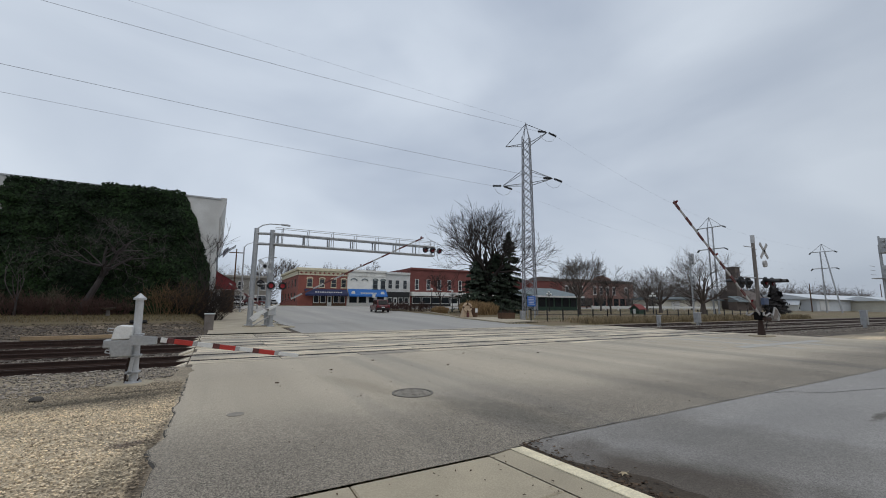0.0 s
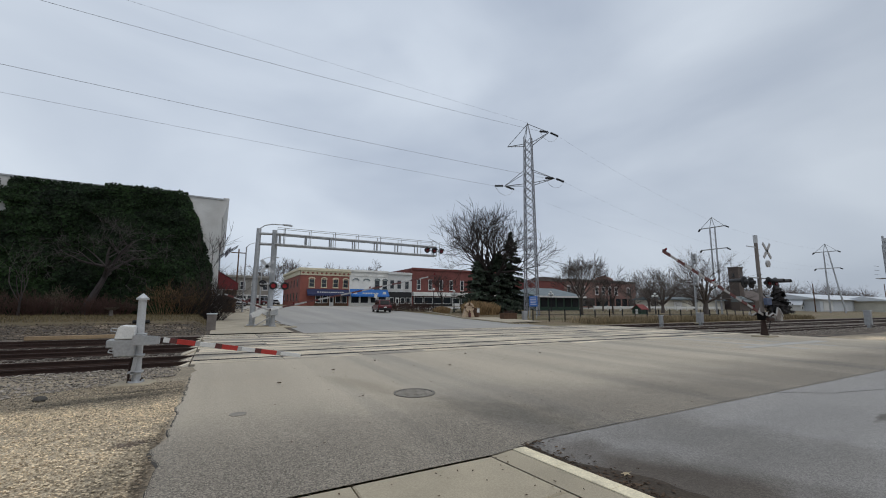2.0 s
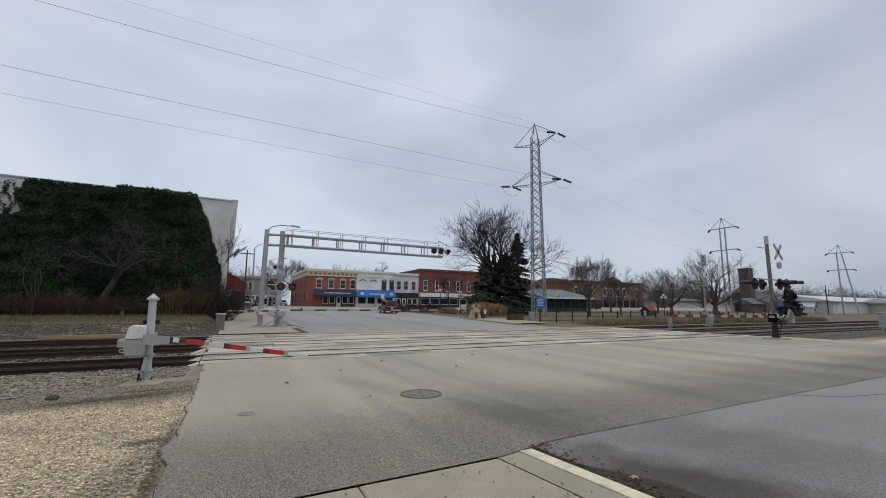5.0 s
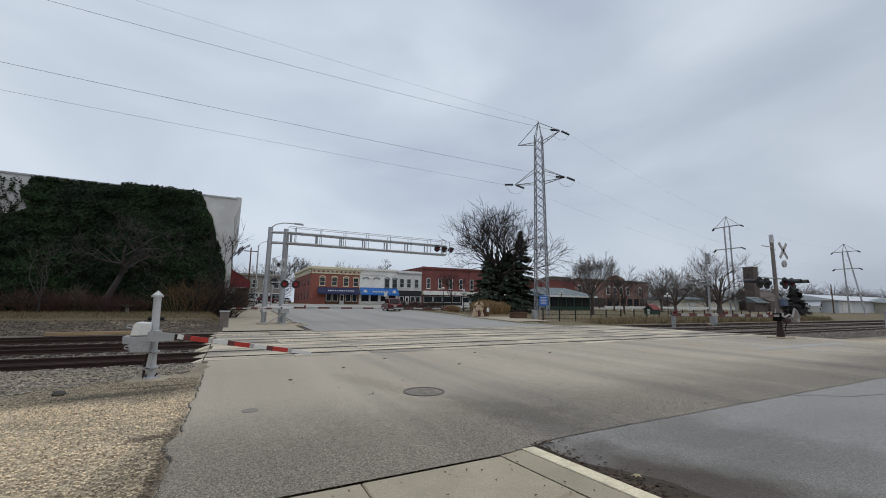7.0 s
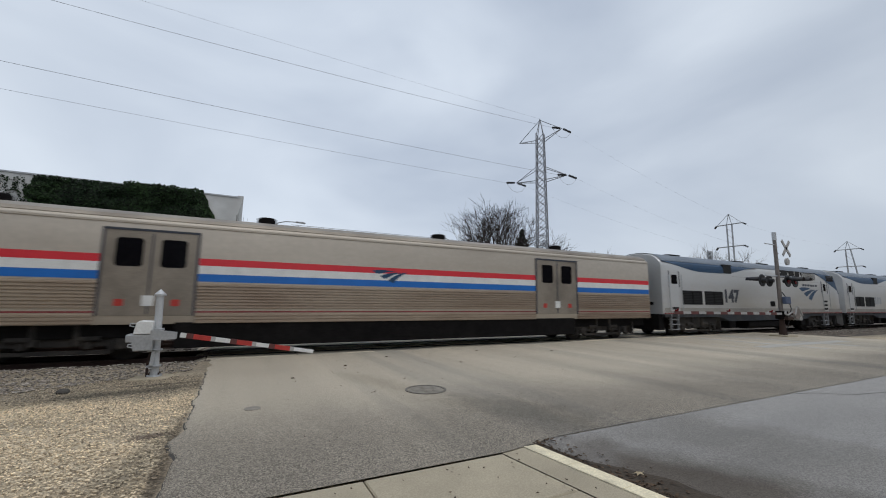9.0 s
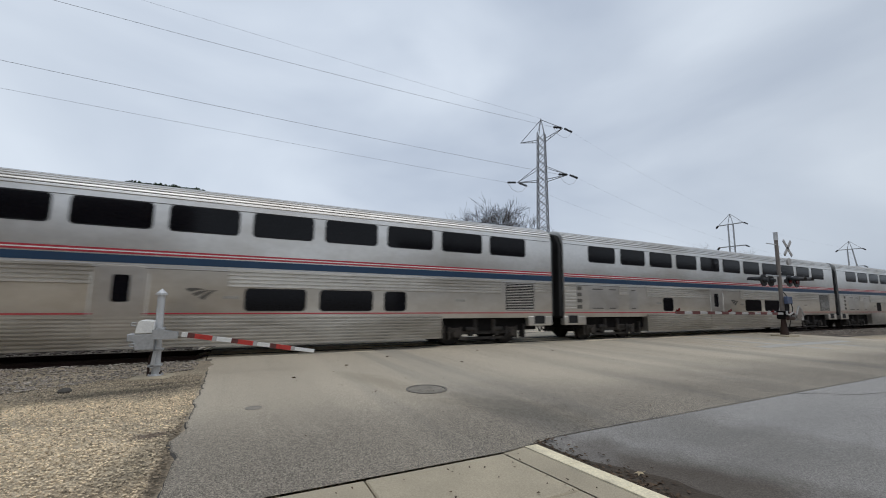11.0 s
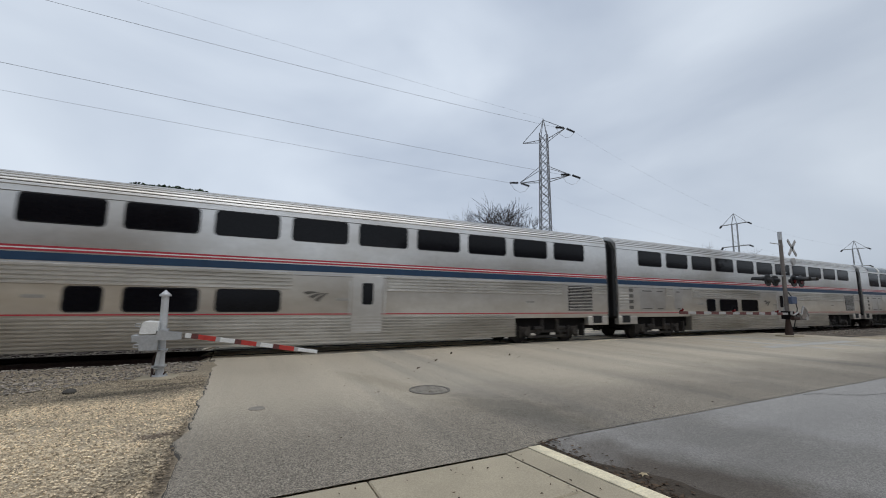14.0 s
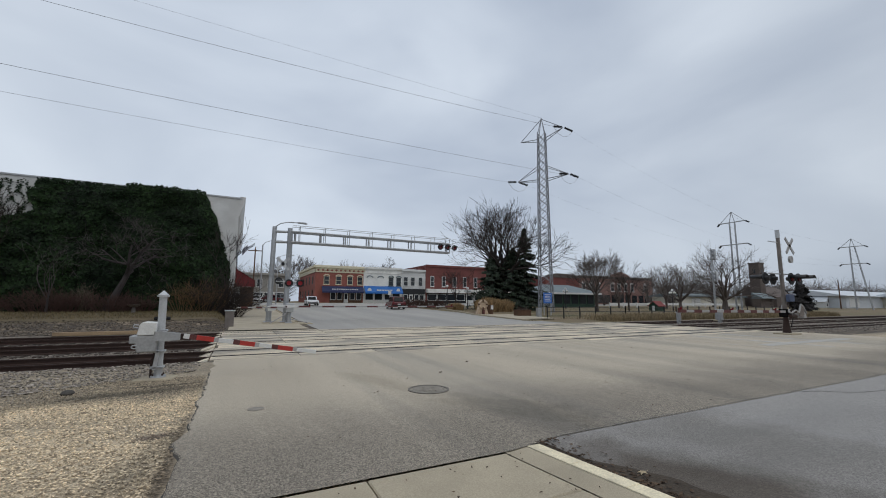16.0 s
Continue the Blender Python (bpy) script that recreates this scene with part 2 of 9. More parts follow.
def stain(m, at, angle, a, b, tone, ragged=0.5, scale=1.6):
    """A soft-edged oval stain on the ground, long half a, short half b."""
    n, l = m.node_tree.nodes, m.node_tree.links
    bs = n["Principled BSDF"]
    src = bs.inputs["Base Color"].links[0].from_socket
    co, mp, le, no = n.new("ShaderNodeTexCoord"), n.new("ShaderNodeMapping"), n.new("ShaderNodeVectorMath"), n.new("ShaderNodeTexNoise")
    mp.vector_type = "TEXTURE"
    mp.inputs["Location"].default_value = (at[0], at[1], 0)
    mp.inputs["Rotation"].default_value = (0, 0, radians(angle))
    mp.inputs["Scale"].default_value = (a, b, 10)
    le.operation = "LENGTH"
    no.inputs["Scale"].default_value, no.inputs["Detail"].default_value = scale, 7
    l.new(co.outputs["Object"], mp.inputs["Vector"])
    l.new(co.outputs["Object"], no.inputs["Vector"])
    l.new(mp.outputs["Vector"], le.inputs[0])
    ad = n.new("ShaderNodeMath")
    ad.operation = "MULTIPLY_ADD"
    ad.inputs[1].default_value = ragged * 2
    l.new(no.outputs["Fac"], ad.inputs[0])
    l.new(le.outputs["Value"], ad.inputs[2])
    mr = n.new("ShaderNodeMapRange")
    mr.interpolation_type = "SMOOTHSTEP"
    mr.inputs["From Min"].default_value, mr.inputs["From Max"].default_value = 1.0 + ragged, 0.25 + ragged
    l.new(ad.outputs["Value"], mr.inputs["Value"])
    tint, mx = n.new("ShaderNodeMix"), n.new("ShaderNodeMix")
    tint.data_type, tint.blend_type, mx.data_type = "RGBA", "MULTIPLY", "RGBA"
    tint.inputs["Factor"].default_value = 1.0
    tint.inputs["B"].default_value = (*tone, 1)
    l.new(src, tint.inputs["A"])
    l.new(mr.outputs["Result"], mx.inputs["Factor"])
    l.new(src, mx.inputs["A"])
    l.new(tint.outputs["Result"], mx.inputs["B"])
    l.new(mx.outputs["Result"], bs.inputs["Base Color"])
    return m


def piece_tone(m, lo=0.75, hi=1.15):
    """Each piece on a shared mesh takes its own tone and its own cut of the pattern."""
    n, l = m.node_tree.nodes, m.node_tree.links
    bs = n["Principled BSDF"]
    oi, sc = n.new("ShaderNodeObjectInfo"), n.new("ShaderNodeVectorMath")
    sc.operation = "SCALE"
    sc.inputs[0].default_value = (61.0, 43.0, 17.0)
    l.new(oi.outputs["Random"], sc.inputs["Scale"])
    l.new(sc.outputs["Vector"], n["Mapping"].inputs["Location"])
    src = bs.inputs["Base Color"].links[0].from_socket
    mr, mx = n.new("ShaderNodeMapRange"), n.new("ShaderNodeMix")
    mr.inputs["To Min"].default_value, mr.inputs["To Max"].default_value = lo, hi
    mx.data_type, mx.blend_type = "RGBA", "MULTIPLY"
    mx.inputs["Factor"].default_value = 1.0
    l.new(oi.outputs["Random"], mr.inputs["Value"])
    l.new(src, mx.inputs["A"])
    l.new(mr.outputs["Result"], mx.inputs["B"])
    l.new(mx.outputs["Result"], bs.inputs["Base Color"])
    return m


piece_tone(M["panel"], 0.92, 1.06)
piece_tone(M["walk"], 0.9, 1.08)
# oily smear by the manhole, brown silt stain beside the kerb


def verge_marks(m):
    """Ruts, oil and grey fines on the gravel verge."""
    stain(m, (-1.7, 9.15), 9, 1.7, 0.36, (0.50, 0.51, 0.52), 0.6, 2.2)
    stain(m, (-3.6, 8.4), 20, 2.2, 0.30, (0.58, 0.58, 0.58), 0.6, 2.0)
    stain(m, (-1.2, 9.7), 6, 0.9, 0.14, (0.38, 0.38, 0.39), 0.5, 3.0)
    stain(m, (-3.1, 7.2), 22, 0.9, 0.12, (0.40, 0.39, 0.38), 0.6, 3.5)
    stain(m, (-0.78, 6.2), 12, 0.36, 0.17, (0.36, 0.34, 0.36), 0.4, 4.0)
    stain(m, (-0.75, 5.3), 80, 1.3, 0.30, (0.66, 0.67, 0.68), 0.6, 2.5)
    stain(m, (-1.4, 4.4), 15, 2.6, 0.6, (0.78, 0.77, 0.76), 0.7, 1.6)
    stain(m, (-0.52, 5.0), 90, 3.2, 0.12, (0.36, 0.35, 0.35), 0.5, 3.0)


verge_marks(M["gravel"])
# oily track bed, darkened further to paint the shade under the train
for k in ("ballast", "stone"):
    stain(M[k], (-10.0, 14.8), 0, 30.0, 2.1, (0.38, 0.36, 0.34), 0.3, 1.5)
stain(M["apron"], (4.0, 5.3), -62, 2.3, 0.85, (0.76, 0.755, 0.74), 0.7, 2.4)
stain(M["apron"], (2.7, 8.4), -70, 2.2, 0.5, (0.84, 0.83, 0.81), 0.4, 1.8)
stain(M["damp"], (4.1, 2.6), -66, 2.4, 1.0, (0.36, 0.32, 0.28), 0.45, 1.5)
stain(M["damp"], (5.8, 2.6), -70, 3.0, 1.8, (0.72, 0.71, 0.69), 0.6, 0.9)
stain(M["damp"], (30.0, 2.6), 0, 17.0, 1.3, (0.80, 0.80, 0.80), 0.4, 0.5)
stain(M["damp"], (9.4, 2.5), 4, 0.7, 0.09, (0.5, 0.48, 0.45), 0.9, 7.0)


# ---------------------------------------------------------------- mesh tools
class Geo:
    """Collects vertices and faces for one mesh."""

    def __init__(self):
        self.v, self.f, self.two = [], [], False

    def add(self, vs, fs):
        k = len(self.v)
        self.v += [tuple(p) for p in vs]
        self.f += [tuple(i + k for i in q) for q in fs]
        return self

    def box(self, x0, x1, y0, y1, z0, z1, m=None):
        vs = [Vector((x, y, z)) for z in (z0, z1) for y in (y0, y1) for x in (x0, x1)]
        if m:
            vs = [m @ p for p in vs]
        return self.add(vs, [(0, 2, 3, 1), (4, 5, 7, 6), (0, 1, 5, 4), (2, 6, 7, 3), (0, 4, 6, 2), (1, 3, 7, 5)])

    def tube(self, p, q, r, r2=None, n=8, cap=True):
        p, q = Vector(p), Vector(q)
        r2 = r if r2 is None else r2
        d = (q - p).normalized()
        a = d.orthogonal().normalized()
        b = d.cross(a)
        vs = []
        for c, rr in ((p, r), (q, r2)):
            for i in range(n):
                t = 2 * math.pi * i / n + math.pi / n
                vs.append(c + (a * math.cos(t) + b * math.sin(t)) * rr)
        fs = [(i, (i + 1) % n, n + (i + 1) % n, n + i) for i in range(n)]
        if cap:
            fs += [tuple(range(n))[::-1], tuple(range(n, 2 * n))]
        return self.add(vs, fs)

    def bar(self, p, q, w, t=None):
        """A square bar from p to q."""
        return self.tube(p, q, w * 0.7071, (t or w) * 0.7071, 4)

    def pipe(self, pts, r, n=6):
        for a, b in zip(pts, pts[1:]):
            self.tube(a, b, r, r, n)
        return self

    def prism_x(self, prof, x0, x1, cap=True):
        """A (y, z) outline drawn out along x."""
        n = len(prof)
        vs = [(x0, y, z) for y, z in prof] + [(x1, y, z) for y, z in prof]
        fs = [(i, (i + 1) % n, n + (i + 1) % n, n + i) for i in range(n)]
        if cap:
            fs += [tuple(range(n))[::-1], tuple(range(n, 2 * n))]
        return self.add(vs, fs)

    def prism_y(self, prof, y0, y1, m=None):
        """An (x, z) outline drawn out along y."""
        n = len(prof)
        vs = [Vector((x, y0, z)) for x, z in prof] + [Vector((x, y1, z)) for x, z in prof]
        if m:
            vs = [m @ p for p in vs]
        fs = [(i, (i + 1) % n, n + (i + 1) % n, n + i) for i in range(n)]
        return self.add(vs, fs + [tuple(range(n))[::-1], tuple(range(n, 2 * n))])

    def prism_z(self, prof, z0, z1):
        n = len(prof)
        vs = [(x, y, z0) for x, y in prof] + [(x, y, z1) for x, y in prof]
        fs = [(i, (i + 1) % n, n + (i + 1) % n, n + i) for i in range(n)]
        return self.add(vs, fs + [tuple(range(n))[::-1], tuple(range(n, 2 * n))])

    def disc(self, c, d, r, t, n=16):
        c, d = Vector(c), Vector(d).normalized()
        return self.tube(c, c + d * t, r, r, n)

    def ball(self, c, r, n=8, k=6, squash=1.0):
        c = Vector(c)
        vs = [c + Vector((0, 0, r * squash))]
        for j in range(1, k):
            for i in range(n):
                a, b = math.pi * j / k, 2 * math.pi * i / n
                vs.append(c + Vector((math.sin(a) * math.cos(b), math.sin(a) * math.sin(b), math.cos(a) * squash)) * r)
        vs.append(c - Vector((0, 0, r * squash)))
        fs = [(0, 1 + i, 1 + (i + 1) % n) for i in range(n)]
        for j in range(k - 2):
            o = 1 + j * n
            fs += [(o + i, o + n + i, o + n + (i + 1) % n, o + (i + 1) % n) for i in range(n)]
        o = 1 + (k - 2) * n
        fs += [(o + i, len(vs) - 1, o + (i + 1) % n) for i in range(n)]
        return self.add(vs, fs)

    def sheet(self, xs, ys, height, lift=0.0):
        k = len(ys)
        vs = [(x, y, height(x, y) + lift) for x in xs for y in ys]
        fs = [(i * k + j, (i + 1) * k + j, (i + 1) * k + j + 1, i * k + j + 1) for i in range(len(xs) - 1) for j in range(k - 1)]
        return self.add(vs, fs)

    def mesh(self, name, smooth=35, fix=True):
        me = bpy.data.meshes.new(name)
        me.from_pydata(self.v, [], self.f)
        if fix and len(self.f) < 60000:
            bm = bmesh.new()
            bm.from_mesh(me)
            bmesh.ops.recalc_face_normals(bm, faces=bm.faces)
            bm.to_mesh(me)
            bm.free()
        if smooth:
            me.shade_smooth()
            me.set_sharp_from_angle(angle=radians(smooth))
        return me


def part(name, geo, material, parent=None, label="", bevel=0.0, at=None, smooth=35):
    me = geo.mesh(name, smooth)
    for m in material if isinstance(material, (list, tuple)) else (material,):
        me.materials.append(m)
    ob = new(name, me)
    if parent:
        ob.parent = parent
    if at is not None:
        ob.matrix_basis = at
    if label:
        tagged(ob, label)
    if bevel:
        b = ob.modifiers.new("edge", "BEVEL")
        b.width, b.segments, b.limit_method = bevel, 2, "ANGLE"
    if geo.two:  # the same part on the thing's other flank
        twin = ob.copy()
        scene.collection.objects.link(twin)
        twin.matrix_basis = Matrix.Diagonal((1, -1, 1, 1))
    return ob


def thing(name, label, category, at=None, group="", kind=""):
    ob = new(name)
    ob.empty_display_size = 0.2
    if at is not None:
        ob.matrix_basis = at
    return tagged(ob, label, category, group, kind)


def piece(name, me, parent, at):
    """One of many alike pieces: an object of its own on a shared mesh."""
    ob = new(name, me)
    ob.parent = parent
    ob.matrix_basis = at
    return ob


def smooth_step(t):
    t = min(max(t, 0.0), 1.0)
    return t * t * (3 - 2 * t)


# ---------------------------------------------------------------- ground
def rise(y):
    return min(max(0.0, 0.024 * (y - 28)), 1.4)


def ground_z(x, y):
    """The height of the land: a low grade crossing, a street that climbs to the town, a bank before the ivy."""
    z = rise(y)
    if x < 2:
        bank = 0.8 * smooth_step((y - 25.0) / 13.0) * smooth_step((-0.3 - x) / 1.2)
        z = max(z, bank)
    if 12.9 < y < 25.2:
        off = max(smooth_step((-0.45 - x) / 0.5), smooth_step((x - 28.2) / 0.8))
        dip = min(smooth_step((y - 12.9) / 0.7), smooth_step((25.2 - y) / 0.9))
        z -= (0.20 if x < 10 else 0.10) * off * dip
    if -0.3 < x < 28 and y < 26:
        z -= 0.17 if 13.5 < y < 24.6 else 0.04
    if x > 2.9 and y < 4.05:
        z -= 0.09
    if x > 28 and y > 25:
        z += 0.02 * math.sin(x * 0.7) * math.sin(y * 0.9)
    return z


def steps(a, b, d):
    n = max(1, round((b - a) / d))
    return [a + (b - a) * i / n for i in range(n + 1)]


def merged(*lists):
    out = sorted(set(round(v, 3) for l in lists for v in l))
    return [v for i, v in enumerate(out) if i == 0 or v - out[i - 1] > 0.02]


GX = merged([-2500, -1200, -600, -300, -150, -90], steps(-60, -8, 2), steps(-8, 6, 0.5), [-0.95, -0.7, -0.45, -0.3, 2.9, 28.2, 28.6, 29.0],
            steps(6, 60, 2), [80, 110, 150, 220, 320, 600, 1200, 2500])
GY = merged([-2500, -1200, -500, -200, -80, -40, -20, -12], steps(-8, 10, 1), [4.05, 12.9, 13.2, 13.6, 24.3, 24.8, 25.2], steps(10, 44, 1),
            steps(44, 100, 4), [86.3, 130, 180, 260, 400, 700, 1300, 2500])
gnd = Geo().sheet(GX, GY, ground_z, -0.012)
me = gnd.mesh("ground", 0)
for k in ("gravel", "ballast", "lawn", "park", "dirtbank"):
    me.materials.append(M[k])
me.shade_smooth()
for p in me.polygons:
    x, y, _ = p.center
    if 12.6 < y < 25.2:
        p.material_index = 1
    elif y >= 25.2 and x < 5:
        p.material_index = 4 if y < 31 and x > -60 else 2
    elif y >= 25.2:
        p.material_index = 3
    elif x > 28 and y > 9.5:
        p.material_index = 4
    elif y < -12 or abs(x) > 200:
        p.material_index = 3
    else:
        p.material_index = 0
tagged(new("ground", me), "flat land of gravel, ballast and winter grass", "ground", kind="structure")


def flat(x, y):
    return 0.0


def paved(name, xs, ys, material, label, height=flat, lift=0.0, thick=0.0):
    ob = part(name, Geo().sheet(xs, ys, height, lift), material, smooth=60)
    return tagged(ob, label, name.split("_")[0], kind="structure")


def edge_sheet(xs, ys_of, n, height, lift):
    """A sheet whose far and near edges follow functions of x."""
    g = Geo()
    vs, fs = [], []
    for x in xs:
        a, b = ys_of(x)
        for j in range(n + 1):
            y = a + (b - a) * j / n
            vs.append((x, y, height(x, y) + lift))
    k = n + 1
    for i in range(len(xs) - 1):
        for j in range(n):
            fs.append((i * k + j, (i + 1) * k + j, (i + 1) * k + j + 1, i * k + j + 1))
    return g.add(vs, fs)


rng = random.Random(4)
# asphalt apron and worn road before the rails, with a ragged gravel side
ys = steps(3.88, 13.25, 0.12)
g = Geo()
rag = [-0.45 + 0.09 * noise.noise((0, y * 1.7, 3)) + 0.05 * noise.noise((0, y * 6, 1)) - 0.10 * math.exp(-((y - 5.9) / 0.35) ** 2) for y in ys]
vs = []
K = 24
for y, a in zip(ys, rag):
    for j in range(K + 1):
        x = a + (29.5 - a) * (j / K) ** 1.6
        vs.append((x, max(y, 3.878 + 0.012 * noise.noise((x * 3, 1, 0)) + 0.006 * noise.noise((x * 17, 1, 4))) if x < 3.05 else max(y, 4.06), (0.012 * smooth_step((9.0 - y) / 4.0)) * (1 - smooth_step((x - 2.9) / 1.5) * smooth_step((4.9 - y) / 0.8))))
K += 1
g.add(vs, [(i * K + j, i * K + j + 1, (i + 1) * K + j + 1, (i + 1) * K + j) for i in range(len(ys) - 1) for j in range(K - 1)])
M["tar"] = mat("dark_road_grey", (0.085, 0.078, 0.068), 0.9, var=0.3, scale=4, bump=0.2)
crumb = Geo()
vs = []
for y, a in zip(ys, rag):
    w = 0.010 + 0.035 * abs(noise.noise((3, y * 2.2, 2))) + 0.02 * math.exp(-((y - 5.6) / 0.22) ** 2)
    vs += [(a - w, y, -0.008), (a + 0.012, y, 0.012 * smooth_step((9.0 - y) / 4.0) + 0.003)]
crumb.add(vs, [(2 * i, 2 * i + 1, 2 * i + 3, 2 * i + 2) for i in range(len(ys) - 1) if ys[i] < 11.2])
tagged(part("road_edge", crumb, M["tar"], smooth=60), "dark ragged strip along the asphalt edge by the gravel", "road edge", kind="structure")
tagged(part("road_apron", g, M["apron"], smooth=60), "coarse grey asphalt wearing to tan concrete before the rails", "road", kind="structure")
paved("road_street", merged(steps(4.4, 24, 1)), steps(24.7, 66, 2), M["street"], "grey town street climbing gently from the tracks",
      lambda x, y: rise(y), 0.008)
paved("road_crossstreet", steps(-70, 130, 5), steps(66, 82, 2), M["street"], "grey cross street before the shops", lambda x, y: rise(y), 0.008)


def dip(x, y):
    return -0.07 + 0.07 * smooth_step((y - 3.6) / 0.45)


paved("road_parallel", merged(steps(3.1, 60, 1.5), [100, 200, 500]), merged(steps(-9, 3.4, 1), steps(3.4, 4.05, 0.1)), M["damp"],
      "dark damp asphalt side road", dip)


# unseen dark walls added behind the eye, to darken reflections in the train's side
M["backbrick"] = mat("dark_brick_wall", (0.11, 0.075, 0.06), 0.9, var=0.3, scale=1.2, bump=0.3, fine=18, dirt=(0.07, 0.055, 0.05), dirt_at=0.6)
tagged(part("wall_southeast", Geo().box(16, 170, -16.4, -16.0, -0.3, 8.5), M["backbrick"]), "unseen dark wall added across the side road to darken reflections", "wall", kind="structure")
tagged(part("wall_south", Geo().box(-70, -3.5, -13.4, -13.0, -0.3, 9.5), M["backbrick"]), "unseen dark wall added beyond the verge to darken reflections", "wall", kind="structure")


# ---------------------------------------------------------------- tracks and crossing
TRACKS = (14.79, 19.0, 23.3)
GAUGE = 0.7525


def rail_profile(c):
    w = [(-0.07, -0.16), (0.07, -0.16), (0.07, -0.145), (0.012, -0.12), (0.012, -0.045), (0.036, -0.035), (0.036, 0.0), (-0.036, 0.0),
         (-0.036, -0.035), (-0.012, -0.045), (-0.012, -0.12), (-0.07, -0.145)]
    return [(c + a, b) for a, b in w]


for k, c in enumerate(TRACKS):
    tr = thing("railway_track", ("main line track with worn bright rail heads", "second track with dull rail heads", "rusty little-used track")[k], "track",
               group="railway tracks", kind="structure")
    for s in (-GAUGE, GAUGE):
        r = part("rail", Geo().prism_x(rail_profile(c + s), -700, 900), M["rail"], tr)
        part("rail_head", Geo().box(-700, 900, c + s - 0.02, c + s + 0.02, 0.0005, 0.002), M["rail"], tr)
    tie_me = Geo().box(-0.11, 0.11, -1.28, 1.28, -0.33, -0.165).mesh("tie")
    tie_me.materials.append(M["tie"])
    xs = [x for x in steps(-22, -0.9, 0.53)] + [x for x in steps(29.2, 62, 0.53)]
    for x in xs:
        piece("tie", tie_me, tr, pose(x + rng.uniform(-0.03, 0.03), c, rng.uniform(-0.012, 0.006), 0, 0, rng.uniform(-1.5, 1.5)))
    far = Geo()
    for x in steps(-90, -22.6, 0.55) + steps(62.6, 160, 0.55):
        far.box(x - 0.11, x + 0.11, c - 1.28, c + 1.28, -0.33, -0.17)
    tagged(part("distant_ties", far, M["tie"], tr), kind="stuff")

M["tantimber"] = mat("weathered_tan_timber", (0.42, 0.30, 0.18), 0.9, var=0.3, scale=2, bump=0.3, stretch=(0.2, 2, 1))
for x, y, L, a in ((-5.9, 25.1, 3.2, 1.5), (-10.4, 25.3, 1.1, -4)):
    pk = thing("timber_baulk", "weathered tan timber lying beside the far track", "timber", pose(x, y, ground_z(x, y) + 0.02, 0, 0, a), group="loose timbers")
    part("baulk", Geo().box(-L / 2, L / 2, -0.11, 0.11, -0.04, 0.13), M["tantimber"], pk, bevel=0.015)

# concrete panels of the crossing, one by one, with slots for the rails
cross = thing("level_crossing", "worn concrete crossing panels stained by tyres between the rails", "crossing", kind="structure")
rows_y = []
for k, c in enumerate(TRACKS):
    a, b = c - GAUGE, c + GAUGE
    rows_y += [(a - 0.80, a - 0.16), (a + 0.20, b - 0.20), (b + 0.16, b + 0.80)]
panel_mesh = {}
for a, b in rows_y:
    w = round(b - a, 3)
    if w not in panel_mesh:
        gg = Geo()
        L, e = 2.42, 0.012
        vs = [(-L / 2, 0, -0.2), (L / 2, 0, -0.2), (L / 2, w, -0.2), (-L / 2, w, -0.2), (-L / 2, 0, 0.012 - e), (L / 2, 0, 0.012 - e), (L / 2, w, 0.012 - e),
              (-L / 2, w, 0.012 - e), (-L / 2 + e, e, 0.012), (L / 2 - e, e, 0.012), (L / 2 - e, w - e, 0.012), (-L / 2 + e, w - e, 0.012)]
        gg.add(vs, [(0, 1, 5, 4), (1, 2, 6, 5), (2, 3, 7, 6), (3, 0, 4, 7), (4, 5, 9, 8), (5, 6, 10, 9), (6, 7, 11, 10), (7, 4, 8, 11), (8, 9, 10, 11)])
        panel_mesh[w] = gg.mesh("crossing_panel", 0)
        panel_mesh[w].materials.append(M["panel"])
    for i in range(12):
        piece("crossing_panel", panel_mesh[w], cross, pose(0.62 + i * 2.44, a, rng.uniform(-0.005, 0.003)))
fill = Geo()
for (a, b) in ((rows_y[2][1] + 0.01, rows_y[3][0] - 0.01), (rows_y[5][1] + 0.01, rows_y[6][0] - 0.01), (rows_y[8][1] + 0.01, 24.9)):
    if b - a > 0.05:
        fill.box(-0.5, 28.6, a, b, -0.15, 0.004)
part("asphalt_fill", fill, M["panel"], cross, "dark asphalt filler between the tracks")
defl = Geo()
for k, c in enumerate(TRACKS):
    for s in (-1.35, -0.05, 1.25):
        for xe, d in ((-0.62, -1), (28.72, 1)):
            defl.add([(xe, c + s - 0.5, 0.0), (xe, c + s + 0.5, 0.0), (xe + 0.45 * d, c + s + 0.45, -0.16), (xe + 0.45 * d, c + s - 0.55, -0.16),
                      (xe, c + s - 0.5, -0.15), (xe, c + s + 0.5, -0.15)], [(0, 1, 2, 3), (0, 3, 4), (1, 5, 2), (4, 3, 2, 5), (0, 4, 5, 1)])
part("end_deflector", defl, M["panel"], cross, "sloped pale concrete end ramps")

for k, c in enumerate(TRACKS):
    for s in (-GAUGE, GAUGE):
        for a, b in ((-0.155, -0.05), (0.05, 0.155)):
            part("rubber_strip", Geo().box(-0.55, 28.65, c + s + a, c + s + b, -0.16, 0.003), M["gasket"], cross, "black rubber flangeway strip")

# loose ballast, too many to count
STONE = [(0, 0, 1), (0.9, 0, 0.45), (0.28, 0.85, 0.45), (-0.72, 0.53, 0.45), (-0.72, -0.53, 0.45), (0.28, -0.85, 0.45), (0, 0, -0.4)]
STONE_F = [(0, 1, 2), (0, 2, 3), (0, 3, 4), (0, 4, 5), (0, 5, 1), (6, 2, 1), (6, 3, 2), (6, 4, 3), (6, 5, 4), (6, 1, 5)]


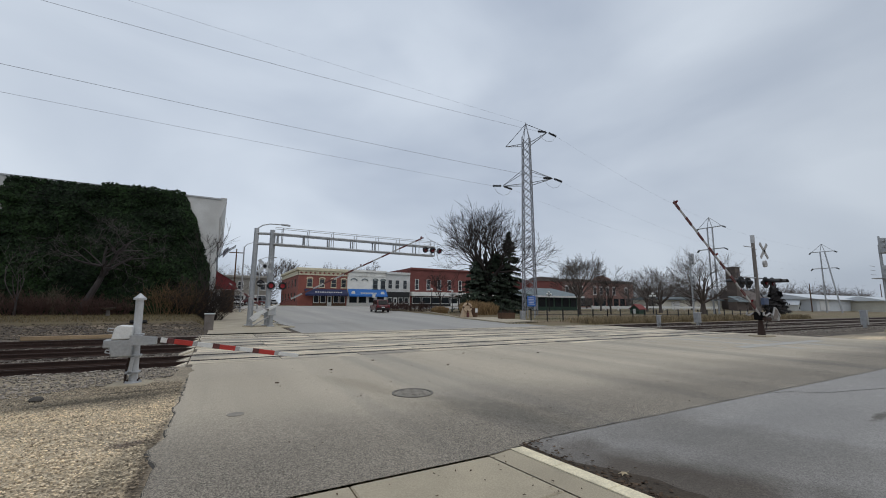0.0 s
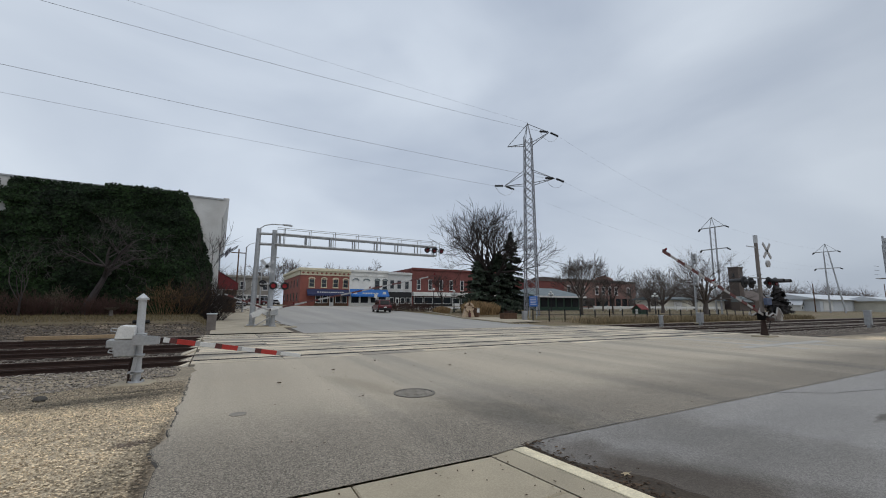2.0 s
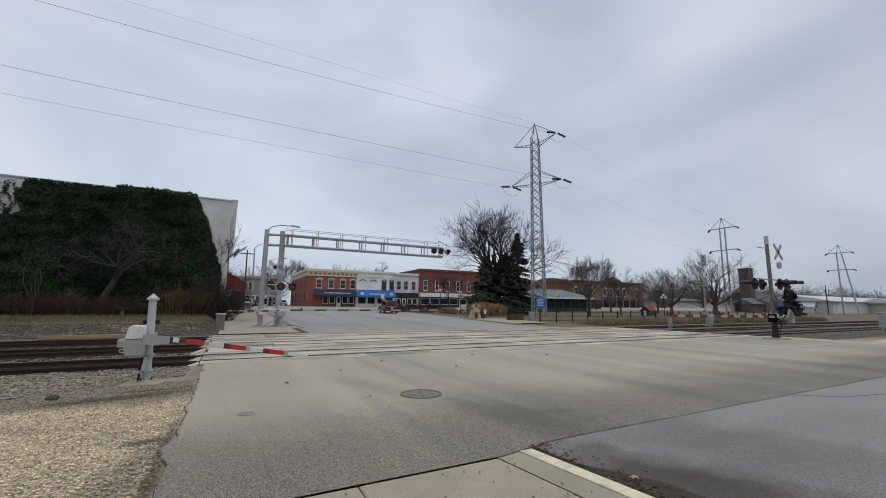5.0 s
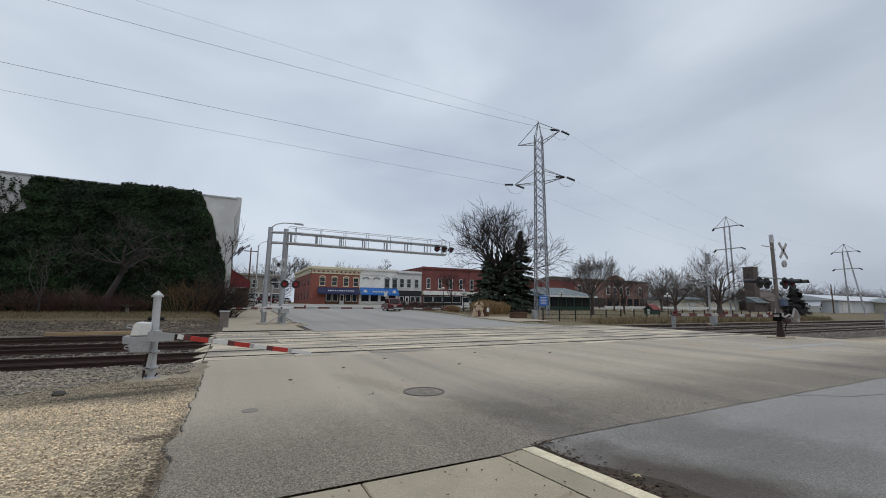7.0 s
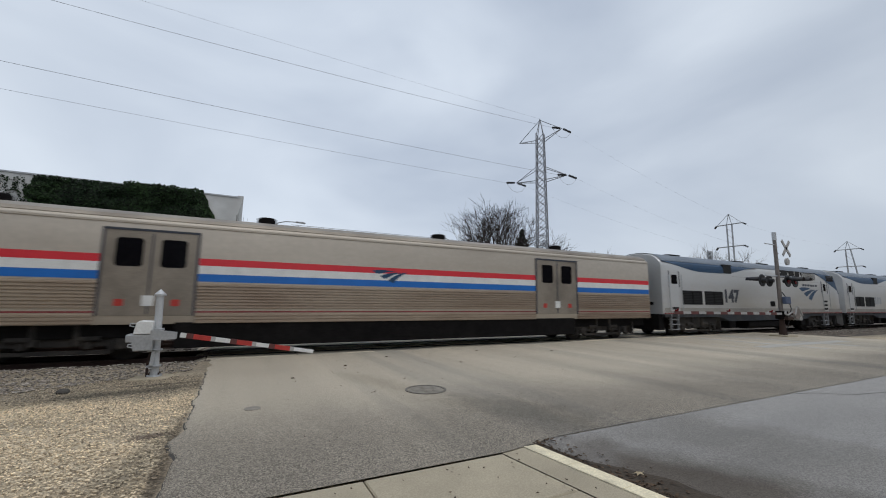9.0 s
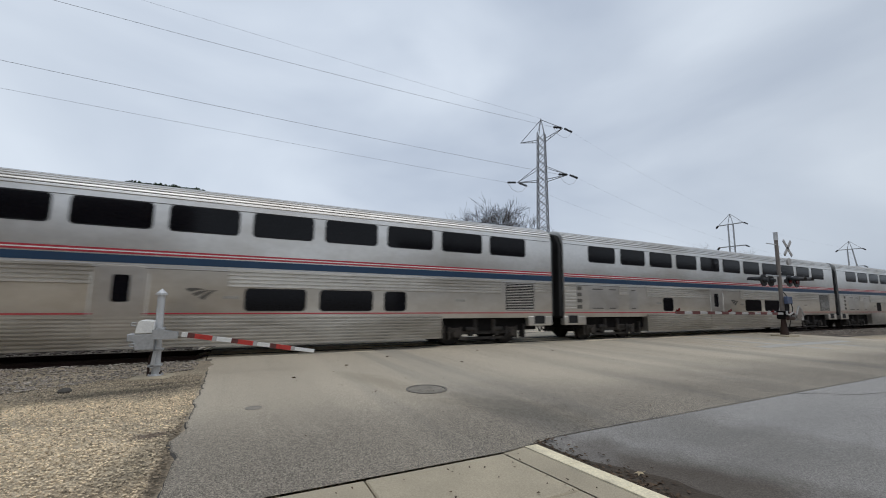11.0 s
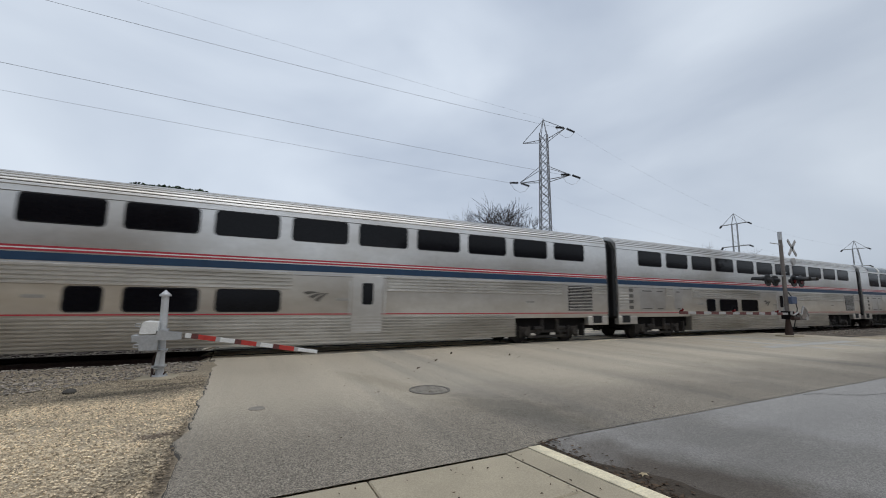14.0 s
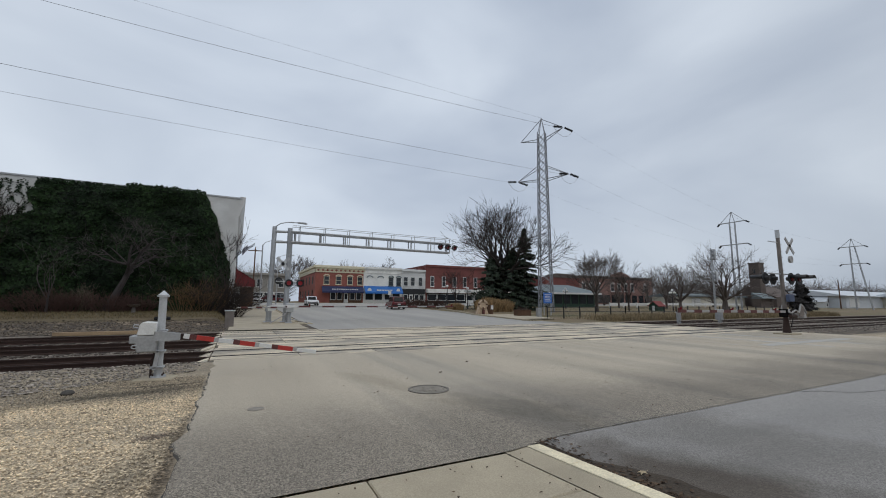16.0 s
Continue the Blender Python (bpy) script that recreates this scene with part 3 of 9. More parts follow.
def scatter_stones(name, n, spot, size, material, label, seed):
    r = random.Random(seed)
    gg = Geo()
    for _ in range(n):
        x, y = spot(r)
        s = r.uniform(*size)
        a = r.uniform(0, 6.3)
        ca, sa = math.cos(a), math.sin(a)
        sx, sy, sz = s * r.uniform(0.7, 1.3), s * r.uniform(0.7, 1.2), s * r.uniform(0.5, 0.9)
        z = ground_z(x, y)
        gg.add([(x + (p[0] * ca - p[1] * sa) * sx * r.uniform(0.8, 1.2), y + (p[0] * sa + p[1] * ca) * sy * r.uniform(0.8, 1.2), z + p[2] * sz) for p in STONE], STONE_F)
    me = gg.mesh(name, 0, fix=False)
    me.materials.append(material)
    return tagged(new(name, me), label, "stones", kind="stuff")


def island_tone(m, lo=0.5, hi=1.45):
    """Each loose piece of a joined mesh takes a tone of its own."""
    n, l = m.node_tree.nodes, m.node_tree.links
    b = n["Principled BSDF"]
    src = b.inputs["Base Color"].links[0].from_socket
    ge, mr, mx = n.new("ShaderNodeNewGeometry"), n.new("ShaderNodeMapRange"), n.new("ShaderNodeMix")
    mr.inputs["To Min"].default_value, mr.inputs["To Max"].default_value = lo, hi
    mx.data_type, mx.blend_type = "RGBA", "MULTIPLY"
    mx.inputs["Factor"].default_value = 1.0
    l.new(ge.outputs["Random Per Island"], mr.inputs["Value"])
    l.new(src, mx.inputs["A"])
    l.new(mr.outputs["Result"], mx.inputs["B"])
    l.new(mx.outputs["Result"], b.inputs["Base Color"])
    return m


def ballast_spot(r):
    """The ballast's toe runs out towards the near side along the line."""
    x = r.uniform(-15, -0.75)
    toe = min(max(11.4 + (x + 0.7) * 0.62, 9.2), 11.4)
    return x, toe + (24.8 - toe) * r.random() ** 1.35


island_tone(M["stone"])
M["pebble"] = island_tone(mat("tan_pebble", (0.84, 0.68, 0.465), 0.9, var=0.3, scale=6, bump=0.2, fine=40), 0.3, 1.5)
zone_mix(M["pebble"], (0.55, 0.56, 0.58), "Y", 8.2, 9.0, 1.0, 0.6)
verge_marks(M["pebble"])
scatter_stones("track_ballast", 19000, ballast_spot, (0.02, 0.042), M["stone"], "loose grey-brown ballast stones round the rails", 1)
scatter_stones("track_ballast", 9000, lambda r: (r.uniform(29.2, 60), r.uniform(11.0, 24.9)), (0.03, 0.055), M["stone"], "loose grey-brown ballast stones round the rails", 2)
M["clod"] = island_tone(mat("dark_earth_clod", (0.17, 0.138, 0.105), 1.0, var=0.3, scale=5, bump=0.2), 0.35, 1.7)
scatter_stones("bank_clods", 6000, lambda r: (r.uniform(-20, -0.5), 25.2 + 6.5 * r.random()), (0.02, 0.07), M["clod"], "dark earth clods and stones on the bank", 5)
scatter_stones("gravel_pebbles", 30000, lambda r: (-0.50 - abs(r.gauss(0, 2.4)), r.uniform(3.2, 10.6)), (0.006, 0.019), M["pebble"], "loose tan gravel pebbles on the verge", 3)


# ---------------------------------------------------------------- the train
HALF = 1.55
TRACK_Y = TRACKS[0]


def rrect(x0, x1, z0, z1, r, n=3):
    out = []
    for cx, cz, a in ((x1 - r, z0 + r, -90), (x1 - r, z1 - r, 0), (x0 + r, z1 - r, 90), (x0 + r, z0 + r, 180)):
        for i in range(n + 1):
            t = radians(a + 90 * i / n)
            out.append((cx + r * math.cos(t), cz + r * math.sin(t)))
    return out


def both_sides(gg, prof, out=0.006, deep=0.02, half=HALF):
    gg.prism_y(prof, -half - out, -half + deep)
    gg.two = True
    return gg


def pane(parent, x0, x1, z0, z1, half=HALF, r=0.09, name="window", material="glass"):
    w = part(name, both_sides(Geo(), rrect(x0 - 0.035, x1 + 0.035, z0 - 0.035, z1 + 0.035, r + 0.03), 0.006, half=half), M["gasket"], parent)
    part("pane", both_sides(Geo(), rrect(x0, x1, z0, z1, r), 0.011, half=half), M[material], w, "dark tinted glass")
    return w


def ribs(z0, z1, n, depth, y, side):
    """Outline of a fluted strip from z0 up to z1 on the side y."""
    out = []
    h = (z1 - z0) / n
    for i in range(n):
        z = z0 + i * h
        out += [(side * y, z), (side * (y + depth), z + 0.14 * h), (side * (y + depth), z + 0.66 * h), (side * y, z + 0.80 * h)]
    out.append((side * y, z1))
    return out


def fluting(parent, x0, x1, z0, z1, n, name="fluting", depth=0.022, half=HALF, material="fluted"):
    gg = Geo()
    prof = ribs(z0, z1, n, depth, half + 0.002, -1)
    gg.prism_x(prof + [(-(half - 0.02), z1), (-(half - 0.02), z0)], x0, x1)
    gg.two = True
    return part(name, gg, M[material], parent, smooth=20)


M["truck"] = mat("grimy_bogie_steel", (0.030, 0.026, 0.023), 0.8, 0.1, var=0.5, scale=3, bump=0.25, fine=20, dirt=(0.07, 0.058, 0.046), dirt_at=0.6)


def truck(parent, x, base=2.6, wheel=0.46, axles=2):
    gg = Geo()
    for s in (-1, 1):
        y = s * 1.12
        gg.prism_y([(x - base / 2 - 0.55, 0.55), (x - base / 2 + 0.2, 0.42), (x + base / 2 - 0.2, 0.42), (x + base / 2 + 0.55, 0.55), (x + base / 2 + 0.55, 0.72),
                    (x + base / 2 - 0.3, 0.78), (x + 0.5, 0.62), (x - 0.5, 0.62), (x - base / 2 + 0.3, 0.78), (x - base / 2 - 0.55, 0.72)], y - 0.09, y + 0.09)
        for i in (-1, 1):
            gg.box(x + i * base / 2 - 0.17, x + i * base / 2 + 0.17, y - 0.16, y + 0.16, 0.32, 0.68)
            gg.tube((x + i * 0.42, y + s * 0.1, 0.45), (x + i * 0.42, y + s * 0.1, 0.98), 0.11, n=8)
        gg.tube((x - base / 2, y + s * 0.15, 0.46), (x - base / 2, y + s * 0.25, 0.46), 0.13, n=10)
        gg.tube((x + base / 2, y + s * 0.15, 0.46), (x + base / 2, y + s * 0.25, 0.46), 0.13, n=10)
    for s in (-1, 1):
        y = s * 1.16
        gg.prism_y([(x - base / 2 - 0.80, 0.80), (x - base / 2 - 0.35, 0.66), (x + base / 2 + 0.35, 0.66), (x + base / 2 + 0.80, 0.80), (x + base / 2 + 0.80, 0.98), (x - base / 2 - 0.80, 0.98)], y - 0.08, y + 0.08)
        gg.box(x - base / 2 + 0.25, x + base / 2 - 0.25, y - 0.04, y + 0.04, 0.22, 0.32)
        for i in (-1, 1):
            a = x + i * base / 2
            for k in (-0.24, 0.24):
                gg.box(a + k - 0.05, a + k + 0.05, y - 0.10, y + 0.10, 0.24, 0.72)
            gg.tube((a - i * 0.72, y, 0.36), (a - i * 0.72, y, 0.70), 0.12, 0.12, 8)
            gg.tube((a - i * 0.45, y + s * 0.08, 0.62), (a - i * 0.95, y + s * 0.08, 0.62), 0.09, 0.09, 8)
            gg.box(a + i * 0.50, a + i * 0.58, y - 0.22, y + 0.10, 0.26, 0.80)
    gg.box(x - 0.3, x + 0.3, -1.2, 1.2, 0.45, 0.95)
    t = part("truck", gg, M["truck"], parent, "dirty dark steel bogie frame", bevel=0.01)
    for i in ((-1, 1) if axles == 2 else (-1, 0, 1)):
        w = Geo()
        for s in (-1, 1):
            w.tube((x + i * base / 2, s * 0.68, wheel), (x + i * base / 2, s * 0.82, wheel), wheel, n=20)
            w.tube((x + i * base / 2, s * 0.66, wheel), (x + i * base / 2, s * 0.69, wheel), wheel + 0.03, n=20)
        w.tube((x + i * base / 2, -0.7, wheel), (x + i * base / 2, 0.7, wheel), 0.08, n=8)
        part("wheelset", w, M["truck"], t)
    return t


def swoosh(parent, x0, x1, z0, z1, material, half=HALF, name="emblem"):
    """Three leaf-shaped bands running to a point: the operator's mark as a plain shape."""
    w, h = x1 - x0, z1 - z0
    mark = new(name)
    mark.parent = parent
    for top, low in (([(0, 0.09), (0.1, 0.02), (0.2, 0), (0.35, 0), (0.5, 0.04), (0.65, 0.12)], [(0.145, 0.32), (0.2, 0.295), (0.25, 0.27), (0.35, 0.2), (0.5, 0.13), (0.66, 0.125)]),
                     ([(0.215, 0.5), (0.3, 0.38), (0.42, 0.27), (0.55, 0.2), (0.7, 0.16), (0.845, 0.16)], [(0.365, 0.7), (0.42, 0.61), (0.48, 0.52), (0.6, 0.36), (0.7, 0.25), (0.85, 0.165)]),
                     ([(0.44, 0.82), (0.52, 0.62), (0.62, 0.44), (0.74, 0.28), (0.86, 0.18), (1, 0.12)], [(0.595, 1), (0.63, 0.86), (0.68, 0.72), (0.78, 0.48), (0.88, 0.3), (1, 0.125)])):
        gg = Geo()
        pts = [(x0 + w * u, -half - 0.008, z1 - h * q) for u, q in top + low]
        gg.add(pts, [(i, i + 1, i + 7, i + 6) for i in range(5)])
        gg.two = True
        part("emblem_band", gg, material, mark)
    return mark


def word_bars(parent, x0, x1, z0, z1, n, material, half=HALF, gap=0.3, name="lettering_bars"):
    gg = Geo()
    w = (x1 - x0) / n
    for i in range(n):
        both_sides(gg, [(x0 + i * w, z0), (x0 + (i + 1 - gap) * w, z0), (x0 + (i + 1 - gap) * w, z1), (x0 + i * w, z1)], 0.008, half=half)
    return part(name, gg, material, parent)


ROOF = [(1.55, 4.20), (1.535, 4.30)]
for i in range(7):
    a0, a1 = 8 + i * 9.0, 8 + (i + 0.62) * 9.0
    for a, d in ((a0, 0.0), (a0 + 1.2, 0.026), (a1, 0.026), (a1 + 1.2, 0.0)):
        t = radians(a)
        ROOF.append(((1.53 + d) * math.cos(t) ** 0.56, 4.28 + (0.625 + d) * math.sin(t) ** 0.78))
ROOF += [(0.45, 4.90), (0.0, 4.91)]


def car_shell(roof, low, top_low=1.05):
    right = [(1.50, low), (HALF, low + 0.2)] + roof
    return right + [(-y, z) for y, z in reversed(right[:-1])] if abs(right[-1][0]) < 1e-6 else right + [(-y, z) for y, z in reversed(right)]


M["endsteel"] = mat("dull_end_steel", (0.30, 0.28, 0.26), 0.5, 0.4, var=0.2, scale=0.8, bump=0.02, dirt=(0.22, 0.195, 0.175), dirt_at=0.55)
M["marker"] = glow("lit_marker_lamp", (0.75, 0.015, 0.04), 2.2)
M["endrust"] = mat("grimy_brown_steel", (0.11, 0.085, 0.07), 0.7, 0.2, var=0.4, scale=1.5, bump=0.1, dirt=(0.05, 0.042, 0.038), dirt_at=0.52)
M["slatgrey"] = mat("dark_detail_grey", (0.13, 0.12, 0.105), 0.6, 0.3, var=0.3, scale=2, bump=0.05)
CAR_X0, CAR_X1 = 0.35, 26.15
UP = [(1.88 + i * 2.117, 3.57 + i * 2.117) for i in range(11)]


def superliner(label, lower, door, emblem, upper=UP, lounge=False, last=False, flutes=((5.7, 10.9), (14.0, 23.5))):
    car = thing("passenger_car", label, "railway car", group="passenger cars of the train")
    part("body", Geo().prism_x(car_shell(ROOF, 1.05), CAR_X0, CAR_X1), M["steel"], car, "dull stainless steel double-deck body with fluted roof", smooth=18)
    # fluted skirt between the trucks
    sk = ribs(0.33, 1.20, 9, 0.042, HALF - 0.028, -1)
    sk2 = [(-y, z) for y, z in sk]
    part("skirt", Geo().prism_x(sk + sk2[::-1], 5.72, 20.95), M["fluted"], car, "fluted stainless skirt with road grime", smooth=20)
    for a, b in ((CAR_X0, 1.60), (24.92, CAR_X1)):
        ends = Geo().box(a, b, -HALF, -1.30, 0.72, 1.10)
        ends.two = True
        part("step_well", ends, M["fluted"], car, bevel=0.02)
    # flat black plates paint the shade inside the step hollows
    for a, b, in ((0.58, 1.10), (25.2, 25.75)):
        part("step_recess", both_sides(Geo(), [(a, 0.80), (b, 0.80), (b, 1.12), (a, 1.12)], 0.006), M["gasket"], car)
    part("underframe", Geo().box(1.0, 25.5, -1.25, 1.25, 0.55, 1.06), M["dark"], car)
    for x in (3.5, 22.95):
        truck(car, x)
    # stripes
    def band(name, z0, z1, m, x0=CAR_X0 + 0.01, x1=CAR_X1 - 0.01):
        part(name, both_sides(Geo(), [(x0, z0), (x1, z0), (x1, z1), (x0, z1)], 0.004), m, car)
    band("blue_stripe", 2.57, 2.775, M["blue"])
    band("red_pinstripe", 2.808, 2.858, M["trainred"])
    band("red_pinstripe", 2.892, 2.942, M["trainred"])
    band("white_pinstripe", 2.86, 2.89, M["white"])
    band("silver_bead", 2.47, 2.495, M["silver"])
    band("silver_bead", 2.525, 2.55, M["silver"])
    # dark rods laid in the rib valleys draw the shade of the grooves
    for i in range(1, 5):
        y, z = ROOF[2 + 4 * i]
        line = Geo().tube((CAR_X0 + 0.01, -y, z), (CAR_X1 - 0.01, -y, z), 0.013, n=4)
        line.two = True
        if not lounge:
            part("roof_groove", line, M["slatgrey"], car)
    # thin dark bands stand in for shaded lines of the corrugation
    band("roof_seam", 4.245, 4.262, M["slatgrey"])
    band("deck_seam", 2.435, 2.45, M["slatgrey"])
    band("low_red_line", 1.225, 1.262, M["trainred"])
    for a, b in flutes:
        fluting(car, a, b, 2.0, 2.54, 5, depth=0.042)
    if lounge:
        fluting(car, 5.7, 10.7, 2.28, 2.42, 2, depth=0.03)
        fluting(car, 14.0, 21.2, 2.28, 2.42, 2, depth=0.03)
        vents = Geo()
        for i in range(4):
            both_sides(vents, [(21.3, 1.40 + i * 0.26), (21.95, 1.40 + i * 0.26), (21.95, 1.56 + i * 0.26), (21.3, 1.56 + i * 0.26)], 0.006)
        part("vent_row", vents, M["slatgrey"], car, "column of dark slotted vents")
    for a, b in upper:
        if lounge:
            pane(car, a, b, 3.24, 4.20, r=0.07)
        else:
            pane(car, a, b, 3.54, 4.22)
    if lounge:
        for (a, b), (c, d) in zip(upper, upper[1:]):
            gg = Geo()
            gg.two = True
            arc = [(-1.60 * math.cos(radians(4 + 9 * i)) ** 0.56, 4.30 + 0.67 * math.sin(radians(4 + 9 * i)) ** 0.78) for i in range(7)]
            gg.prism_x(arc + [(y * 0.97, z - 0.03) for y, z in reversed(arc)], b + 0.06, c - 0.06)
            part("roof_post", gg, M["white"], car, "pale rounded post between roof windows", bevel=0.02)
        for a, b in upper:
            gg = Geo()
            gg.two = True
            n = 7
            for s in (-1,):
                arc = []
                for i in range(n + 1):
                    t = radians(4 + 56 * i / n)
                    arc.append((s * 1.57 * math.cos(t) ** 0.56, 4.30 + 0.645 * math.sin(t) ** 0.78))
                inner = [(y * 0.985, z - 0.02) for y, z in reversed(arc)]
                gg.prism_x(arc + inner, a - 0.05, b + 0.05)
            part("roof_window", gg, M["skyglass"], car, "curved glass wrapping into the roof")
            rim = Geo()
            both_sides(rim, [(a - 0.25, 4.245), (b + 0.25, 4.245), (b + 0.25, 4.285), (a - 0.25, 4.285)], 0.025)
            part("sill_rail", rim, M["white"], car)
    for a, b, z0, z1 in lower:
        pane(car, a, b, z0, z1)
    # crew door
    d = part("door", both_sides(Geo(), rrect(door - 0.52, door + 0.52, 0.62, 2.50, 0.05), 0.012), M["steel"], car, bevel=0.006)
    part("door_window", both_sides(Geo(), rrect(door - 0.18, door + 0.2, 1.55, 2.26, 0.06), 0.02), M["glass"], d)
    for k in (-0.6, 0.6):
        part("door_rail", Geo().tube((door + k, -HALF - 0.05, 1.2), (door + k, -HALF - 0.05, 2.3), 0.015, n=6), M["white"], d)
    if emblem:
        swoosh(car, emblem, emblem + 0.8, 1.62, 1.95, M["slatgrey"])
    # lockers, ladder and louvre
    for a, b in ((1.85, 2.86), (2.93, 3.70), (4.44, 5.05)):
        l = part("locker_door", both_sides(Geo(), rrect(a, b, 1.36, 2.42, 0.03), 0.009), M["steel"], car, bevel=0.004)
        part("latch", both_sides(Geo(), [(a + 0.18, 2.27), (b - 0.18, 2.27), (b - 0.18, 2.315), (a + 0.18, 2.315)], 0.016), M["slatgrey"], l)
        part("latch", both_sides(Geo(), [(a + 0.18, 1.42), (b - 0.18, 1.42), (b - 0.18, 1.46), (a + 0.18, 1.46)], 0.016), M["slatgrey"], l)
    fluting(car, 3.80, 4.36, 2.06, 2.50, 5, name="small_louvre", depth=0.03)
    # flat dark plates paint the shade inside the ladder slots
    lad = Geo()
    for i in range(4):
        both_sides(lad, [(1.1, 1.42 + i * 0.27), (1.38, 1.42 + i * 0.27), (1.38, 1.58 + i * 0.27), (1.1, 1.58 + i * 0.27)], 0.006)
    part("ladder_recess", lad, M["slatgrey"], car)
    fluting(car, CAR_X0 + 0.02, 1.05, 1.36, 2.54, 8)
    fluting(car, 25.24, CAR_X1 - 0.02, 2.08, 2.54, 4, name="end_fluting", depth=0.03)
    lv = part("louvre", both_sides(Geo(), [(23.78, 1.34), (25.18, 1.34), (25.18, 2.40), (23.78, 2.40)], 0.006), M["gasket"], car)
    for i in range(16):
        sl = Geo()
        sl.two = True
        z = 1.365 + i * 0.0645
        for s in (-1,):
            sl.prism_x([(s * (HALF + 0.005), z), (s * (HALF + 0.030), z + 0.003), (s * (HALF + 0.005), z + 0.026)], 23.82, 25.14)
        part("slat", sl, M["fluted"], lv)
    for x in (6.4, 13.9, 21.5):
        part("data_plate", both_sides(Geo(), rrect(x, x + 0.42, 1.66, 1.74, 0.02), 0.006), M["locolow"], car)
    # ends: dark diaphragms, couplers and hoses
    for x, s in ((CAR_X0, -1), (CAR_X1, 1)):
        a, b = sorted((x, x + s * 0.20))
        # end walls facing a gap are coloured near black, so the gap looks shaded
        part("end_wall", Geo().prism_x([(1.45, 1.0), (1.47, 4.2), (1.25, 4.62), (0.6, 4.84), (-0.6, 4.84), (-1.25, 4.62), (-1.47, 4.2), (-1.45, 1.0)],
                                       min(x, x + s * 0.03), max(x, x + s * 0.03)), M["gasket" if not (last and s < 0) else "brownsteel"], car)
        frame_out = [(1.44, 1.1), (1.46, 4.2), (1.22, 4.62), (0.6, 4.82), (-0.6, 4.82), (-1.22, 4.62), (-1.46, 4.2), (-1.44, 1.1)]
        if not (last and s < 0):
            part("diaphragm", Geo().prism_x(frame_out, *sorted((x + s * 0.03, x + s * 0.19))), M["gasket"], car, "black rubber diaphragm")
        else:
            f = Geo().box(x - 0.32, x - 0.03, -1.05, -0.52, 2.45, 4.6).box(x - 0.32, x - 0.03, 0.52, 1.05, 2.45, 4.6).box(x - 0.32, x - 0.03, -1.05, 1.05, 4.55, 4.78)
            dd = part("diaphragm", f, M["gasket"], car, "black rubber diaphragm round the end door", bevel=0.03)
            part("end_door", Geo().box(x - 0.08, x - 0.03, -0.42, 0.42, 2.5, 4.5), M["endrust"], car)
            part("end_door_window", Geo().box(x - 0.095, x - 0.085, -0.2, 0.2, 3.5, 4.2), M["glass"], car)
            part("end_sill", Geo().box(x - 0.14, x, -1.40, 1.40, 1.0, 1.22), M["endrust"], car, "rust-brown end sill", bevel=0.02)
            for y in (-1.05, 1.05):
                part("end_post", Geo().box(x - 0.12, x - 0.03, y - 0.36, y + 0.36, 1.2, 4.3), M["endsteel"], car, "dull grey end sheet", bevel=0.06)
                part("end_step", Geo().box(x - 0.22, x, y - 0.28, y + 0.28, 0.56, 0.60), M["dark"], car)
            for k, y in enumerate((-0.9, -0.7, 0.7, 0.95)):
                part("hose", Geo().pipe([(x - 0.06, y, 1.3), (x - 0.22, y, 0.85 - 0.08 * k), (x - 0.30, y + 0.12, 0.5), (x - 0.2, y + 0.25, 0.62), (x - 0.08, y + 0.3, 0.9)], 0.028), M["gasket"], car)
            part("cable_loop", Geo().pipe([(x - 0.05, -1.2, 1.7), (x - 0.2, -1.15, 1.2), (x - 0.24, -1.0, 1.35), (x - 0.1, -0.85, 1.8)], 0.03), M["gasket"], car)
            for y in (-1.22, 1.22):
                part("marker_light", Geo().disc((x - 0.12, y * 0.97, 3.45), (-1, 0, 0), 0.075, 0.05), M["marker"], car, "lit red marker lamp")
            part("tread_plate", Geo().box(x - 0.35, x - 0.03, -0.6, 0.6, 2.32, 2.45), M["endrust"], car)
            part("end_panel", Geo().box(x - 0.07, x - 0.03, -0.66, 0.66, 1.25, 2.3), M["endrust"], car, "dark lower end panel", bevel=0.01)
            for y in (-0.42, 0.1, 0.45):
                part("cable_box", Geo().box(x - 0.16, x - 0.07, y - 0.13, y + 0.13, 1.5, 1.8), M["endsteel"], car, bevel=0.015)
        part("coupler", Geo().box(*sorted((x, x + s * 0.42)), -0.14, 0.14, 0.72, 0.98), M["dark"], car)
        part("hose", Geo().pipe([(x, 0.45, 0.8), (x + s * 0.2, 0.45, 0.45), (x + s * 0.4, 0.4, 0.6)], 0.03), M["dark"], car)
        part("hose", Geo().pipe([(x, -0.5, 0.85), (x + s * 0.2, -0.5, 0.4), (x + s * 0.4, -0.45, 0.6)], 0.03), M["dark"], car)
    return car


